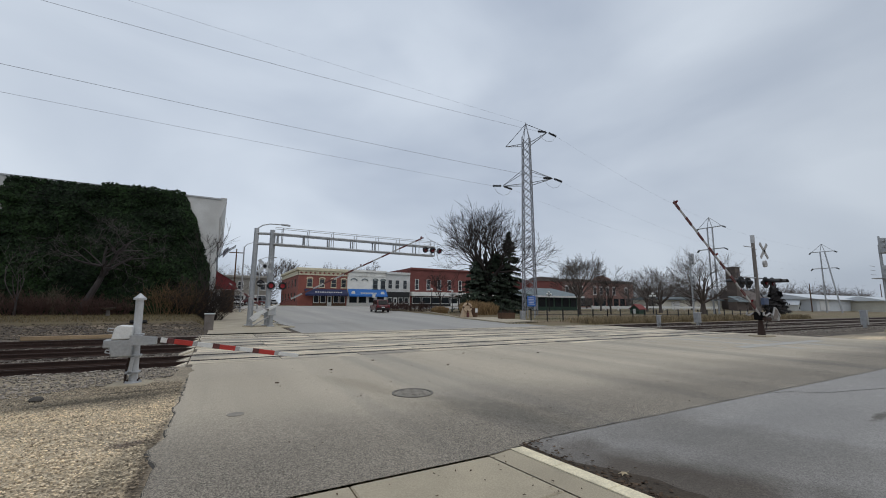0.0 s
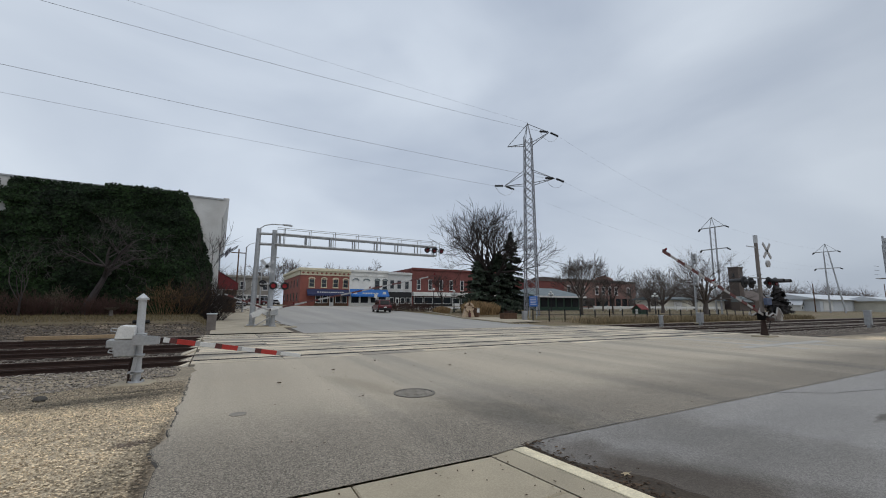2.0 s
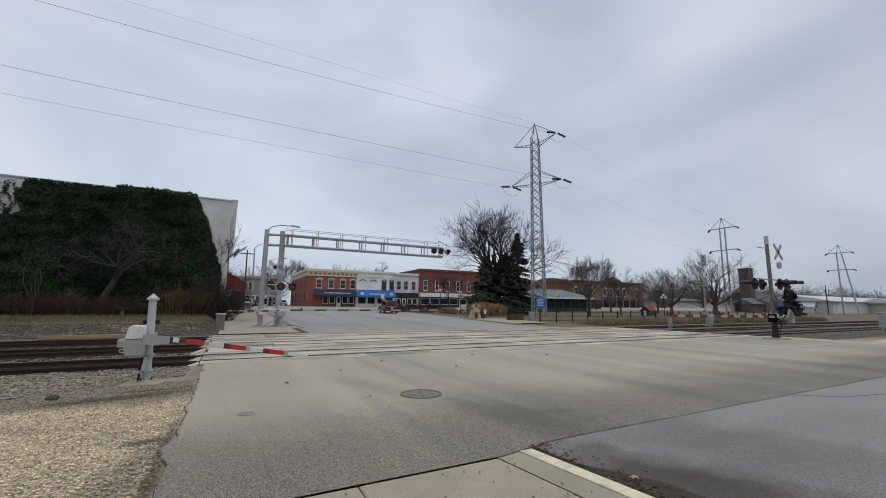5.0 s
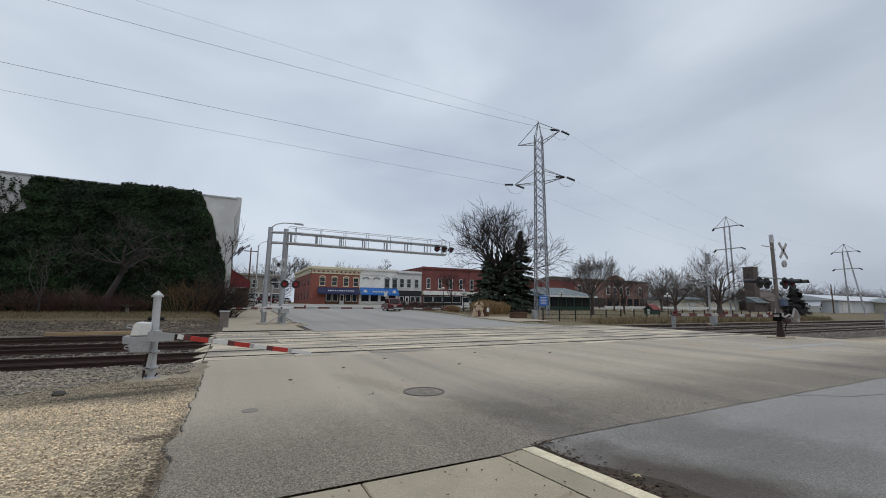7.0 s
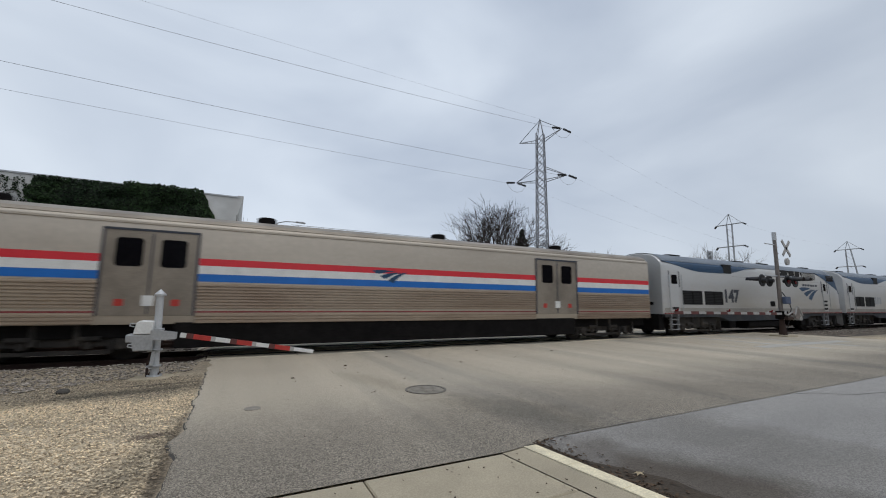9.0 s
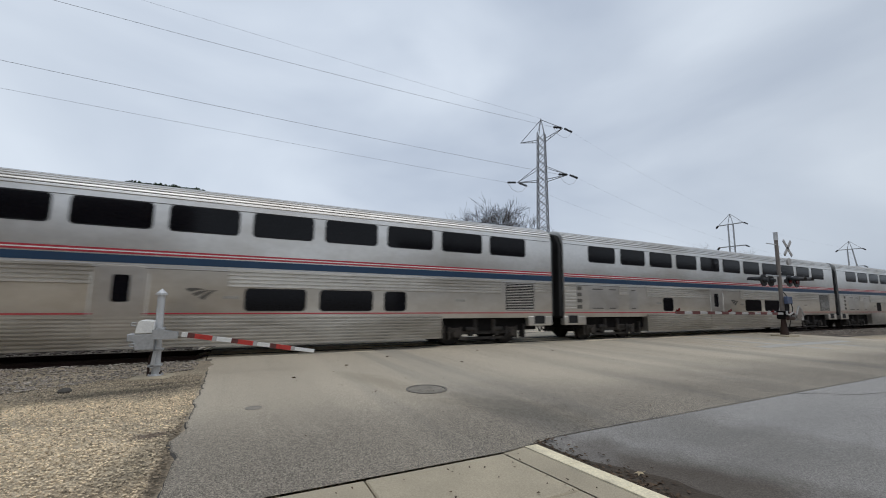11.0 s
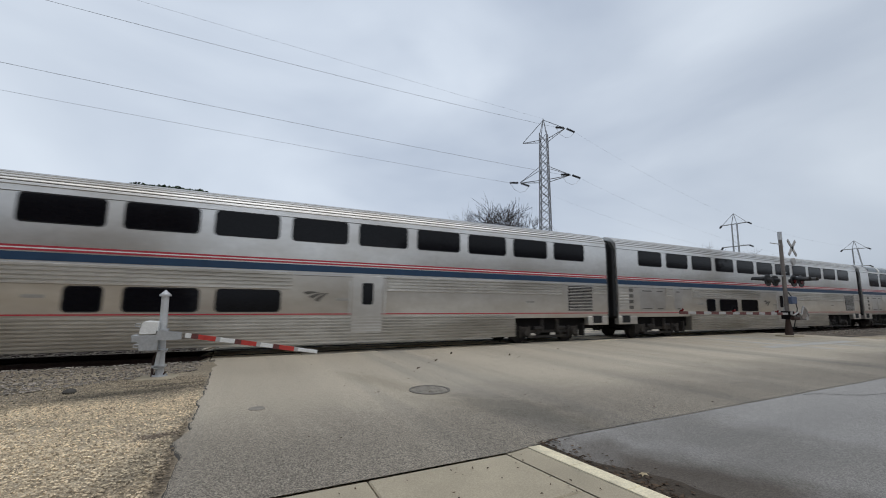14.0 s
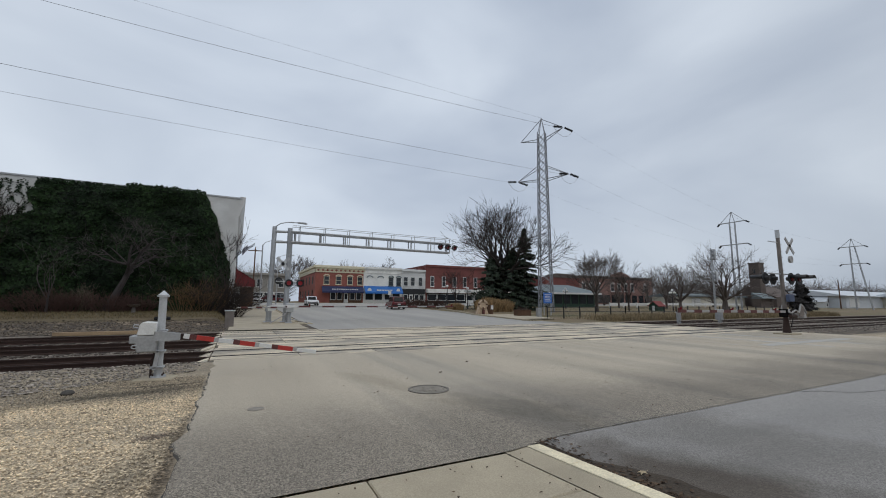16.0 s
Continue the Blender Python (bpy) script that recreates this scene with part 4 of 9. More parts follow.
LOW3 = [(7.18, 7.92, 1.34, 1.94), (8.38, 10.05, 1.34, 1.94), (10.5, 12.18, 1.34, 1.94)]
LOW_SLEEPER = [(6.98, 7.72, 1.34, 1.94), (14.48, 16.15, 1.34, 1.94), (16.62, 18.3, 1.34, 1.94), (18.76, 19.5, 1.34, 1.94)]
LOUNGE_UP = UP
DINER_UP = UP[:5] + UP[7:]
CARS = [
    superliner("stainless double-deck dormitory car behind the baggage car", LOW_SLEEPER, 11.52, 12.95),
    superliner("stainless double-deck sleeping car with lower windows either side of the door", LOW_SLEEPER, 11.52, 12.95),
    superliner("stainless double-deck sleeping car with eleven upper windows", LOW_SLEEPER, 11.52, 12.95),
    superliner("stainless double-deck dining car with a blank middle upper wall", [], 14.94, 12.43, upper=DINER_UP, flutes=((5.7, 14.2), (15.6, 23.4))),
    superliner("stainless double-deck lounge car with curved roof windows", [(8.05, 9.75, 1.30, 2.22)], 11.35, 12.95, upper=LOUNGE_UP, lounge=True, flutes=()),
    superliner("stainless double-deck coach with three lower windows", LOW3, 14.9, 12.85, flutes=((5.9, 12.5), (15.6, 23.4))),
    superliner("stainless double-deck coach at the tail with red marker lamps", LOW3, 14.9, 12.85, last=True, flutes=((5.9, 12.5), (15.6, 23.4))),
]


M["doorsteel"] = mat("grimy_door_steel", (0.34, 0.295, 0.24), 0.5, 0.4, var=0.25, scale=0.9, bump=0.03, dirt=(0.15, 0.125, 0.10), dirt_at=0.6)
M["locolow2"] = mat("number_grey", (0.035, 0.04, 0.055), 0.5, var=0.1, scale=3, bump=0)


M["brownflute"] = mat("rusty_stained_fluting", (0.46, 0.38, 0.295), 0.42, 0.5, var=0.1, scale=0.3, bump=0.006, fine=8, dirt=(0.24, 0.165, 0.12), dirt_at=0.55, stretch=(0.4, 1, 2.0))


def baggage_car():
    car = thing("baggage_car", "road-stained fluted steel baggage car with red, white and blue stripes", "railway car")
    roof = [(HALF, 3.62), (1.52, 3.74), (1.46, 3.80), (1.38, 3.90), (1.1, 4.03), (0.6, 4.12), (0.0, 4.15)]
    shell = car_shell(roof, 0.98)
    part("body", Geo().prism_x(shell, 0.36, 25.6), M["brownsteel"], car, "road-stained stainless steel body", smooth=25)
    part("roof_edge", both_sides(Geo(), [(0.37, 3.66), (25.59, 3.66), (25.59, 3.71), (0.37, 3.71)], 0.02), M["brownsteel"], car)
    cap = [(y * 1.006, z + 0.014) for y, z in roof[2:]]
    cap += [(-y, z) for y, z in reversed(cap[:-1])]
    part("roof_sheet", Geo().prism_x(cap + [(y * 0.96, z - 0.05) for y, z in reversed(cap)], 0.40, 25.56), M["doorsteel"], car, "dull grey weathered roof sheet", smooth=25)
    doors = ((4.22, 6.30), (18.5, 20.72))
    runs = ((0.38, 4.15), (6.37, 18.43), (20.79, 25.58))
    for a, b in runs:
        for name, z0, z1, m in (("red_stripe", 2.60, 2.80, "bagred"), ("white_stripe", 2.365, 2.598, "white"), ("blue_stripe", 2.15, 2.363, "bagblue"),
                                ("low_red_line", 1.285, 1.325, "darkline")):
            part(name, both_sides(Geo(), [(a, z0), (b, z0), (b, z1), (a, z1)], 0.005), M[m], car)
        fluting(car, a, b, 1.40, 2.10, 8, material="brownflute", depth=0.03)
        fluting(car, a, b, 0.99, 1.27, 3, name="lower_fluting", material="brownflute", depth=0.02)
    for a, b in doors:
        d = part("door", both_sides(Geo(), rrect(a, b, 1.20, 3.46, 0.06), 0.014), M["doorsteel"], car, "double baggage door with two windows", bevel=0.006)
        fr = Geo()
        for x0, x1, z0, z1 in ((a - 0.06, a, 1.2, 3.5), (b, b + 0.06, 1.2, 3.5), (a - 0.06, b + 0.06, 3.46, 3.52), ((a + b) / 2 - 0.02, (a + b) / 2 + 0.02, 1.25, 3.4)):
            both_sides(fr, [(x0, z0), (x1, z0), (x1, z1), (x0, z1)], 0.028)
        part("door_frame", fr, M["locolow2"], d)
        for c in ((a * 0.74 + b * 0.26), (a * 0.26 + b * 0.74)):
            part("door_window", both_sides(Geo(), rrect(c - 0.3, c + 0.3, 2.50, 3.26, 0.08), 0.022), M["glass"], d)
        part("placard", both_sides(Geo(), [((a + b) / 2 - 0.13, 1.46), ((a + b) / 2 + 0.13, 1.46), ((a + b) / 2 + 0.13, 1.74), ((a + b) / 2 - 0.13, 1.74)], 0.033), M["white"], d)
        for c in (a + 0.42, b - 0.42):
            part("reflector", both_sides(Geo(), rrect(c - 0.1, c + 0.1, 1.46, 1.64, 0.03), 0.02), M["red"], d, "red reflector")
    swoosh(car, 11.4, 12.7, 2.28, 2.72, M["locoblue"])
    word_bars(car, 12.75, 13.9, 2.55, 2.60, 6, M["white"])
    word_bars(car, 0.8, 2.2, 2.44, 2.50, 7, M["locolow"])
    for x in (1.7, 8.1, 14.4, 20.5):
        v = part("roof_vent", Geo().tube((x, -0.5, 4.05), (x, -0.5, 4.28), 0.29, n=14).tube((x, -0.5, 4.28), (x, -0.5, 4.31), 0.29, 0.24, n=14), M["dark"], car)
    part("underframe", Geo().box(0.6, 25.4, -1.3, 1.3, 0.62, 1.0).box(5.9, 20.6, -HALF + 0.02, HALF - 0.02, 0.33, 1.02), M["dark"], car, bevel=0.02)
    for x in (3.4, 22.6):
        truck(car, x, base=2.7)
    for x, s in ((0.36, -1), (25.6, 1)):
        part("end_wall", Geo().prism_x([(1.5, 1.0), (1.5, 3.65), (1.1, 3.98), (-1.1, 3.98), (-1.5, 3.65), (-1.5, 1.0)], *sorted((x, x + s * 0.03))), M["dark"], car)
        part("diaphragm", Geo().box(*sorted((x, x + s * 0.26)), -1.12, 1.12, 0.95, 3.7), M["gasket"], car, bevel=0.03)
        for y in (-1.3, -1.0):
            part("hose", Geo().pipe([(x, y, 3.3), (x + s * 0.22, y, 2.6), (x + s * 0.25, y, 1.6), (x + s * 0.1, y, 0.9)], 0.03), M["gasket"], car)
        part("coupler", Geo().box(*sorted((x, x + s * 0.4)), -0.14, 0.14, 0.72, 0.98), M["dark"], car)
    return car


def locomotive(number, label):
    lo = thing("locomotive", label, "locomotive", group="diesel locomotives")
    lo.scale = (1.02, 1, 1)
    H = 1.52

    def section(x, w, z0, zs, zt):
        """A cross-section: half width, floor, shoulder and top."""
        k = zt - zs
        right = [(w * 0.985, z0), (w, z0 + 0.06), (w, zs - 0.55 * min(k, 1.0)), (w * 0.985, zs - 0.25 * min(k, 1.0)), (w * 0.93, zs), (w * 0.84, zs + 0.35 * k), (w * 0.62, zs + 0.75 * k), (w * 0.3, zs + 0.95 * k), (0, zt)]
        pts = right + [(-y, z) for y, z in reversed(right[:-1])]
        return [(x, y, z) for y, z in pts]

    secs = [section(0.0, H - 0.04, 1.16, 3.89, 4.35), section(0.10, H, 1.16, 3.91, 4.39), section(0.5, H, 1.16, 3.92, 4.40), section(17.0, H, 1.16, 3.92, 4.40),
            section(18.95, H, 1.16, 3.88, 4.34), section(19.2, H - 0.01, 1.16, 3.80, 4.20), section(19.62, H - 0.04, 1.16, 3.10, 3.46),
            section(19.97, H - 0.10, 1.16, 2.55, 2.83), section(20.15, H - 0.2, 1.16, 2.25, 2.48), section(20.25, H - 0.42, 1.16, 2.0, 2.2)]
    gg = Geo()
    n = len(secs[0])
    vs = [p for s in secs for p in s]
    fs = []
    for i in range(len(secs) - 1):
        fs += [(i * n + j, i * n + (j + 1) % n, (i + 1) * n + (j + 1) % n, (i + 1) * n + j) for j in range(n)]
    fs += [tuple(range(n))[::-1], tuple(range((len(secs) - 1) * n, len(secs) * n))]
    gg.add(vs, fs)
    part("body", gg, M["loco"], lo, "silver-grey painted cab body with sloped nose", smooth=40)
    # roof and nose blue
    def skin(name, quads, material):
        s2 = Geo()
        for q in quads:
            s2.add([(x, -y, z) for x, y, z in q], [(0, 1, 2, 3)])
        s2.two = True
        return part(name, s2, material, lo, smooth=40)
    e = 0.012
    y0, y1, y2 = H + e, H * 0.985 + e, H * 0.93 + e
    top = [(0.84 * H + e, 4.09), (0.62 * H + e, 4.29), (0.3 * H, 4.39), (0, 4.41)]
    quads = []
    for a, b in ((0.12, 5.4), (5.4, 18.8)):
        chain = [(y2, 3.93)] + top
        for (ya, za), (yb, zb) in zip(chain, chain[1:]):
            quads.append([(a, ya, za + 0.012), (b, ya, za + 0.012), (b, yb, zb + 0.012), (a, yb, zb + 0.012)])
    skin("roof_paint", quads, M["locoroof"])
    # swept blue along the rear roof edge
    def drop(x):
        if x < 5.4:
            return 0.42 * smooth_step((x + 0.6) / 4.0)
        return 0.40 * (1 - smooth_step((x - 5.4) / 3.6))
    def wall_strip(xa, xb, low_a, low_b, sa, sb):
        """Quads that hug the flank from a lower edge up to the shoulder; sa, sb: half width, shoulder, rise to the top."""
        rows = []
        for (w, zs, k), low, x in ((sa, low_a, xa), (sb, low_b, xb)):
            knee = [(w, zs - 0.55 * k), (w * 0.985, zs - 0.25 * k), (w * 0.93, zs)]
            pts = [(w, low)] if low < knee[0][1] else []
            if not pts:
                f = min(max((low - knee[0][1]) / (0.55 * k), 0.0), 0.999)
                y = w * (1 - 0.07 * f)
                pts = [(y, low)]
            pts += [(y, max(z, low)) for y, z in knee]
            rows.append([(x, y + 0.012, z + (0.006 if i else 0)) for i, (y, z) in enumerate(pts)])
        return [[rows[0][i], rows[1][i], rows[1][i + 1], rows[0][i + 1]] for i in range(3)]
    quads = []
    for i in range(18):
        xa, xb = 0.12 + i * 0.49, 0.12 + (i + 1) * 0.49
        sec = (H, 3.92, 0.48)
        quads += wall_strip(xa, xb, 3.92 - 1.15 * drop(xa), 3.92 - 1.15 * drop(xb), sec, sec)
    skin("rear_sweep", quads, M["locoblue"])
    # blue wedge over the cab and down the nose
    prof = [(16.4, H, 3.92), (17.0, H, 3.92), (18.95, H, 3.88), (19.2, H - 0.01, 3.80), (19.62, H - 0.04, 3.10), (19.97, H - 0.10, 2.55), (20.15, H - 0.2, 2.30)]

    def edge_at(x):
        for (a, wa, za), (b, wb, zb) in zip(prof, prof[1:]):
            if x <= b:
                k = (x - a) / (b - a)
                return wa + (wb - wa) * k, za + (zb - za) * k
        return prof[-1][1:]
    quads = []
    cuts = sorted(set(steps(16.4, 19.95, 0.25) + [17.0, 18.95, 19.2, 19.62, 19.97]))
    for xa, xb in zip(cuts, cuts[1:]):
        (wa, za), (wb, zb) = edge_at(xa), edge_at(xb)
        la, lb = min(za, 3.95 - (xa - 16.4) * 0.375), min(zb, 3.95 - (xb - 16.4) * 0.375)
        ka, kb = (0.48 if xa < 18.5 else 0.36), (0.48 if xb < 18.5 else 0.36)
        quads += wall_strip(xa, xb, la, lb, (wa, za, ka), (wb, zb, kb))
    skin("cab_sweep", quads, M["locoblue"])
    skin("nose_paint", [[(19.22, 1.44, 3.82), (19.64, 1.42, 3.12), (19.64, 1.0, 3.42), (19.22, 1.0, 4.13)],
                        [(19.22, 1.0, 4.14), (19.64, 1.0, 3.43), (19.64, 0.0, 3.50), (19.22, 0.0, 4.24)],
                        [(19.64, 1.42, 3.12), (19.99, 1.36, 2.58), (19.99, 0.0, 2.87), (19.64, 0.0, 3.50)]], M["locoblue"])
    part("windshield", Geo().add([(19.25, -1.15, 4.07), (19.25, -0.06, 4.21), (19.60, -0.06, 3.57), (19.60, -1.15, 3.40),
                                  (19.25, 1.15, 4.07), (19.25, 0.06, 4.21), (19.60, 0.06, 3.57), (19.60, 1.15, 3.40)], [(0, 1, 2, 3), (4, 7, 6, 5)]), M["glass"], lo)
    # side windows and vents high on the wall
    for a, b, z0, z1, nm in ((5.4, 6.2, 3.46, 3.98, "vent"), (11.62, 12.58, 3.46, 3.94, "vent"), (12.82, 14.15, 3.46, 3.94, "vent"), (17.95, 19.02, 3.42, 3.84, "cab_window")):
        o = 0.02 if z0 > 3.4 else 0.008
        part(nm, both_sides(Geo(), rrect(a, b, z0, z1, 0.05), o, 0.12, half=H), M["glass" if "window" in nm else "gasket"], lo)
    part("vent_post", both_sides(Geo(), [(13.44, 3.46), (13.52, 3.46), (13.52, 3.94), (13.44, 3.94)], 0.03, half=H), M["locolow"], lo)
    gr = part("side_grille", both_sides(Geo(), rrect(14.4, 16.35, 3.46, 3.90, 0.03), 0.012, 0.12, half=H), M["gasket"], lo, "dark grille with pale slats")
    for i in range(6):
        part("slat", both_sides(Geo(), [(14.45, 3.49 + i * 0.066), (16.3, 3.49 + i * 0.066), (16.3, 3.525 + i * 0.066), (14.45, 3.525 + i * 0.066)], 0.03, half=H), M["loco"], gr)
    for a, b in ((1.58, 3.28), (3.5, 5.2)):
        gr = part("radiator_grille", both_sides(Geo(), rrect(a, b, 1.66, 2.40, 0.04), 0.012, half=H), M["gasket"], lo, "dark ventilation grille")
        part("grille_frame", both_sides(Geo(), [((a + b) / 2 - 0.03, 1.66), ((a + b) / 2 + 0.03, 1.66), ((a + b) / 2 + 0.03, 2.40), ((a + b) / 2 - 0.03, 2.40)], 0.024, half=H), M["dark"], gr)
        for i in range(8):
            part("slat", both_sides(Geo(), [(a + 0.05, 1.70 + i * 0.086), (b - 0.05, 1.70 + i * 0.086), (b - 0.05, 1.725 + i * 0.086), (a + 0.05, 1.725 + i * 0.086)], 0.02, half=H), M["dark"], gr)
    # doors with rails and steps
    for c in (17.55, 0.95):
        d = part("door", both_sides(Geo(), rrect(c - 0.36, c + 0.36, 1.3, 3.36, 0.06), 0.012, half=H), M["loco"], lo, bevel=0.005)
        # black plates on the door paint the shaded foot hollows
        for z in ((1.40, 1.66, 1.92) if c > 5 else (1.40,)):
            part("step_recess", both_sides(Geo(), rrect(c - 0.26, c + 0.26, z, z + 0.13, 0.03), 0.016, half=H), M["gasket"], d)
        # dark strips paint the shadow lines along the recessed door's edges
        for x in (c - 0.43, c + 0.39):
            part("door_jamb", both_sides(Geo(), [(x, 2.55), (x + 0.04, 2.55), (x + 0.04, 3.4), (x, 3.4)], 0.02, half=H), M["locolow2"], d)
        w = 0.16 if c > 5 else 0.24
        part("door_window", both_sides(Geo(), rrect(c - w, c + w, 2.72, 3.2, 0.05), 0.02, half=H), M["glass"], d)
        for s in (-1, 1):
            for x in (c - 0.5, c + 0.5):
                part("grab_rail", Geo().tube((x, s * (H + 0.08), 1.35), (x, s * (H + 0.08), 3.2), 0.018, n=6), M["galv"], d)
        for s in (-1, 1):
            for z in (0.36, 0.62, 0.88):
                part("step", Geo().box(c - 0.28, c + 0.28, s * (H - 0.14) - 0.12, s * (H - 0.14) + 0.12, z, z + 0.035), M["galv"], lo, "step iron with pale edge")
            for x in (c - 0.29, c + 0.27):
                part("step_rail", Geo().box(x, x + 0.03, s * (H - 0.1) - 0.06, s * (H - 0.1) + 0.06, 0.34, 1.18), M["galv"], lo)
    swoosh(lo, 13.95, 16.62, 2.02, 2.90, M["locoblue"], half=H)
    word_bars(lo, 14.45, 16.6, 2.98, 3.12, 6, M["locolow2"], half=H)
    part("panel_line", both_sides(Geo(), [(6.3, 3.30), (16.8, 3.30), (16.8, 3.315), (6.3, 3.315)], 0.004, half=H), M["locolow"], lo)
    part("fuel_hatch", both_sides(Geo(), rrect(10.2, 10.75, 1.60, 1.92, 0.04), 0.012, half=H), M["dark"], lo)
    part("sill", both_sides(Geo(), [(0.1, 1.232), (19.9, 1.232), (19.9, 1.48), (0.1, 1.48)], 0.004, half=H), M["locolow"], lo, "grimy grey sill band")
    part("red_line", both_sides(Geo(), [(0.05, 1.175), (20.0, 1.175), (20.0, 1.222), (0.05, 1.222)], 0.006, half=H), M["darkline"], lo)
    part("underframe", Geo().prism_y([(0.2, 1.17), (20.1, 1.17), (20.1, 1.0), (15.4, 1.0), (14.6, 0.80), (5.9, 0.74), (4.9, 1.0), (0.2, 1.0)], -1.45, 1.45), M["locoskirt"], lo, "blue-grey side skirt")
    part("fuel_tank", Geo().prism_x([(-1.15, 0.28), (-1.38, 0.40), (-1.38, 0.66), (-1.2, 0.76), (1.2, 0.76), (1.38, 0.66), (1.38, 0.40), (1.15, 0.28)], 7.9, 11.6), M["dark"], lo, bevel=0.03)
    for a in (5.9, 14.1):
        part("equipment_box", Geo().box(a, a + 0.6, -1.40, 1.40, 0.36, 0.9), M["dark"], lo, bevel=0.03)
    part("pilot", Geo().prism_y([(19.25, 1.17), (20.28, 1.17), (20.34, 0.9), (20.34, 0.30), (20.1, 0.22), (19.35, 0.42)], -1.4, 1.4), M["pilotgrey"], lo, bevel=0.03)
    part("rear_pilot", Geo().box(-0.1, 0.3, -1.3, 1.3, 0.35, 1.17), M["dark"], lo, bevel=0.03)
    part("coupler", Geo().box(-0.4, 0.1, -0.14, 0.14, 0.72, 0.98).box(20.2, 20.5, -0.14, 0.14, 0.72, 0.98), M["dark"], lo)
    for y in (-0.35, 0.35):
        part("headlight", Geo().disc((20.2, y, 1.95), (1, 0, 0.2), 0.11, 0.09), M["white"], lo)
    for x in (3.1, 17.2):
        truck(lo, x, base=2.75, wheel=0.5)
    for x in (2.6, 9.0, 12.0, 17.6):
        part("roof_fan", Geo().box(x - 0.5, x + 0.5, -0.55, 0.55, 4.36, 4.46), M["dark"], lo, bevel=0.03)
    # rear end
    rf = part("rear_door", Geo().box(-0.03, 0.0, -0.42, 0.42, 1.25, 3.35), M["loco"], lo, "grey rear gangway door", bevel=0.01)
    part("rear_door_window", Geo().box(-0.045, -0.03, -0.2, 0.2, 2.55, 3.15), M["glass"], rf)
    for y in (-0.9, 0.9):
        part("jumper_socket", Geo().tube((-0.08, y, 1.7), (0.0, y, 1.7), 0.09, n=8), M["dark"], lo)
    # numbers on the flank
    if number:
        for s in (-1, 1):
            cu = bpy.data.curves.new("number", "FONT")
            cu.body, cu.size, cu.extrude, cu.align_x = number, 0.80, 0.004, "LEFT"
            cu.offset = 0.034
            tmp = bpy.data.objects.new("number_tmp", cu)
            scene.collection.objects.link(tmp)
            bpy.context.view_layer.update()
            me = bpy.data.meshes.new_from_object(tmp.evaluated_get(bpy.context.evaluated_depsgraph_get()))
            bpy.data.objects.remove(tmp)
            me.materials.append(M["locolow2"])
            ob = new("number", me)
            ob.parent = lo
            wx = max(v.co.x for v in me.vertices)
            sc = 1.6 / wx
            base = pose(5.25 if s < 0 else 6.85, s * (H + 0.006), 1.84, 90, 0, 0 if s < 0 else 180)
            ob.matrix_basis = base @ Matrix.Diagonal((sc, 1.22, 1, 1))
    else:
        word_bars(lo, 5.3, 6.7, 1.86, 2.42, 3, M["ghost"], half=H, gap=0.35, name="faded_number_bars")
    return lo


M["locoskirt"] = mat("blue_grey_skirt", (0.035, 0.042, 0.052), 0.7, var=0.3, scale=1.5, bump=0.1, dirt=(0.07, 0.065, 0.06), dirt_at=0.6)
M["pilotgrey"] = mat("grimy_pilot_steel", (0.07, 0.066, 0.062), 0.8, var=0.3, scale=2, bump=0.15)
M["locoroof"] = mat("weathered_roof_paint", (0.17, 0.20, 0.24), 0.6, var=0.25, scale=0.8, bump=0.03)
M["ghost"] = mat("faded_number_grey", (0.40, 0.42, 0.44), 0.5, var=0.2, scale=3, bump=0)
BAGGAGE = baggage_car()
LOCO_LEAD = locomotive("", "silver diesel locomotive with blue roof sweep leading the train")
LOCO_SECOND = locomotive("147", "silver diesel locomotive numbered 147 with blue roof sweep")
SPEED, GAP_AT = 36.38, (9.2, -0.2)


def consist():
    """Things of the train and their offsets from the gap behind the baggage car."""
    out = [(LOCO_LEAD, 48.0), (LOCO_SECOND, 26.85), (BAGGAGE, 0.16)]
    return out + [(c, -26.5 * (i + 1)) for i, c in enumerate(CARS)]


# ---------------------------------------------------------------- crossing gates and signals
def lamp_head(parent, c, face, lit=False, r=0.30, hood_l=0.36, hood_r=0.17):
    """A round black target board with a hooded red lens, facing along face (a y sign)."""
    c = Vector(c)
    d = Vector((0, face, 0))
    h = part("light_unit", Geo().disc(c - d * 0.03, d, r, 0.05, 20).tube(c - d * 0.22, c, 0.10, 0.16, 12), M["black"], parent, "round black target board")
    part("lens", Geo().disc(c + d * 0.03, d, 0.15, 0.03, 16), M["lamp_red" if lit else "lamp_off"], h, "red signal lens")
    hood = Geo()
    n = 10
    vs, fs = [], []
    for i in range(n + 1):
        t = math.pi * (0.04 + 0.92 * i / n)
        for rr, k in ((hood_r, 0.03), (hood_r * 0.92, hood_l)):
            vs.append((c.x + rr * math.cos(t), c.y + face * k, c.z + rr * math.sin(t)))
    fs = [(2 * i, 2 * i + 1, 2 * i + 3, 2 * i + 2) for i in range(n)]
    hood.add(vs, fs)
    hb = part("hood", hood, M["black"], h)
    hb.modifiers.new("thick", "SOLIDIFY").thickness = 0.008
    return h


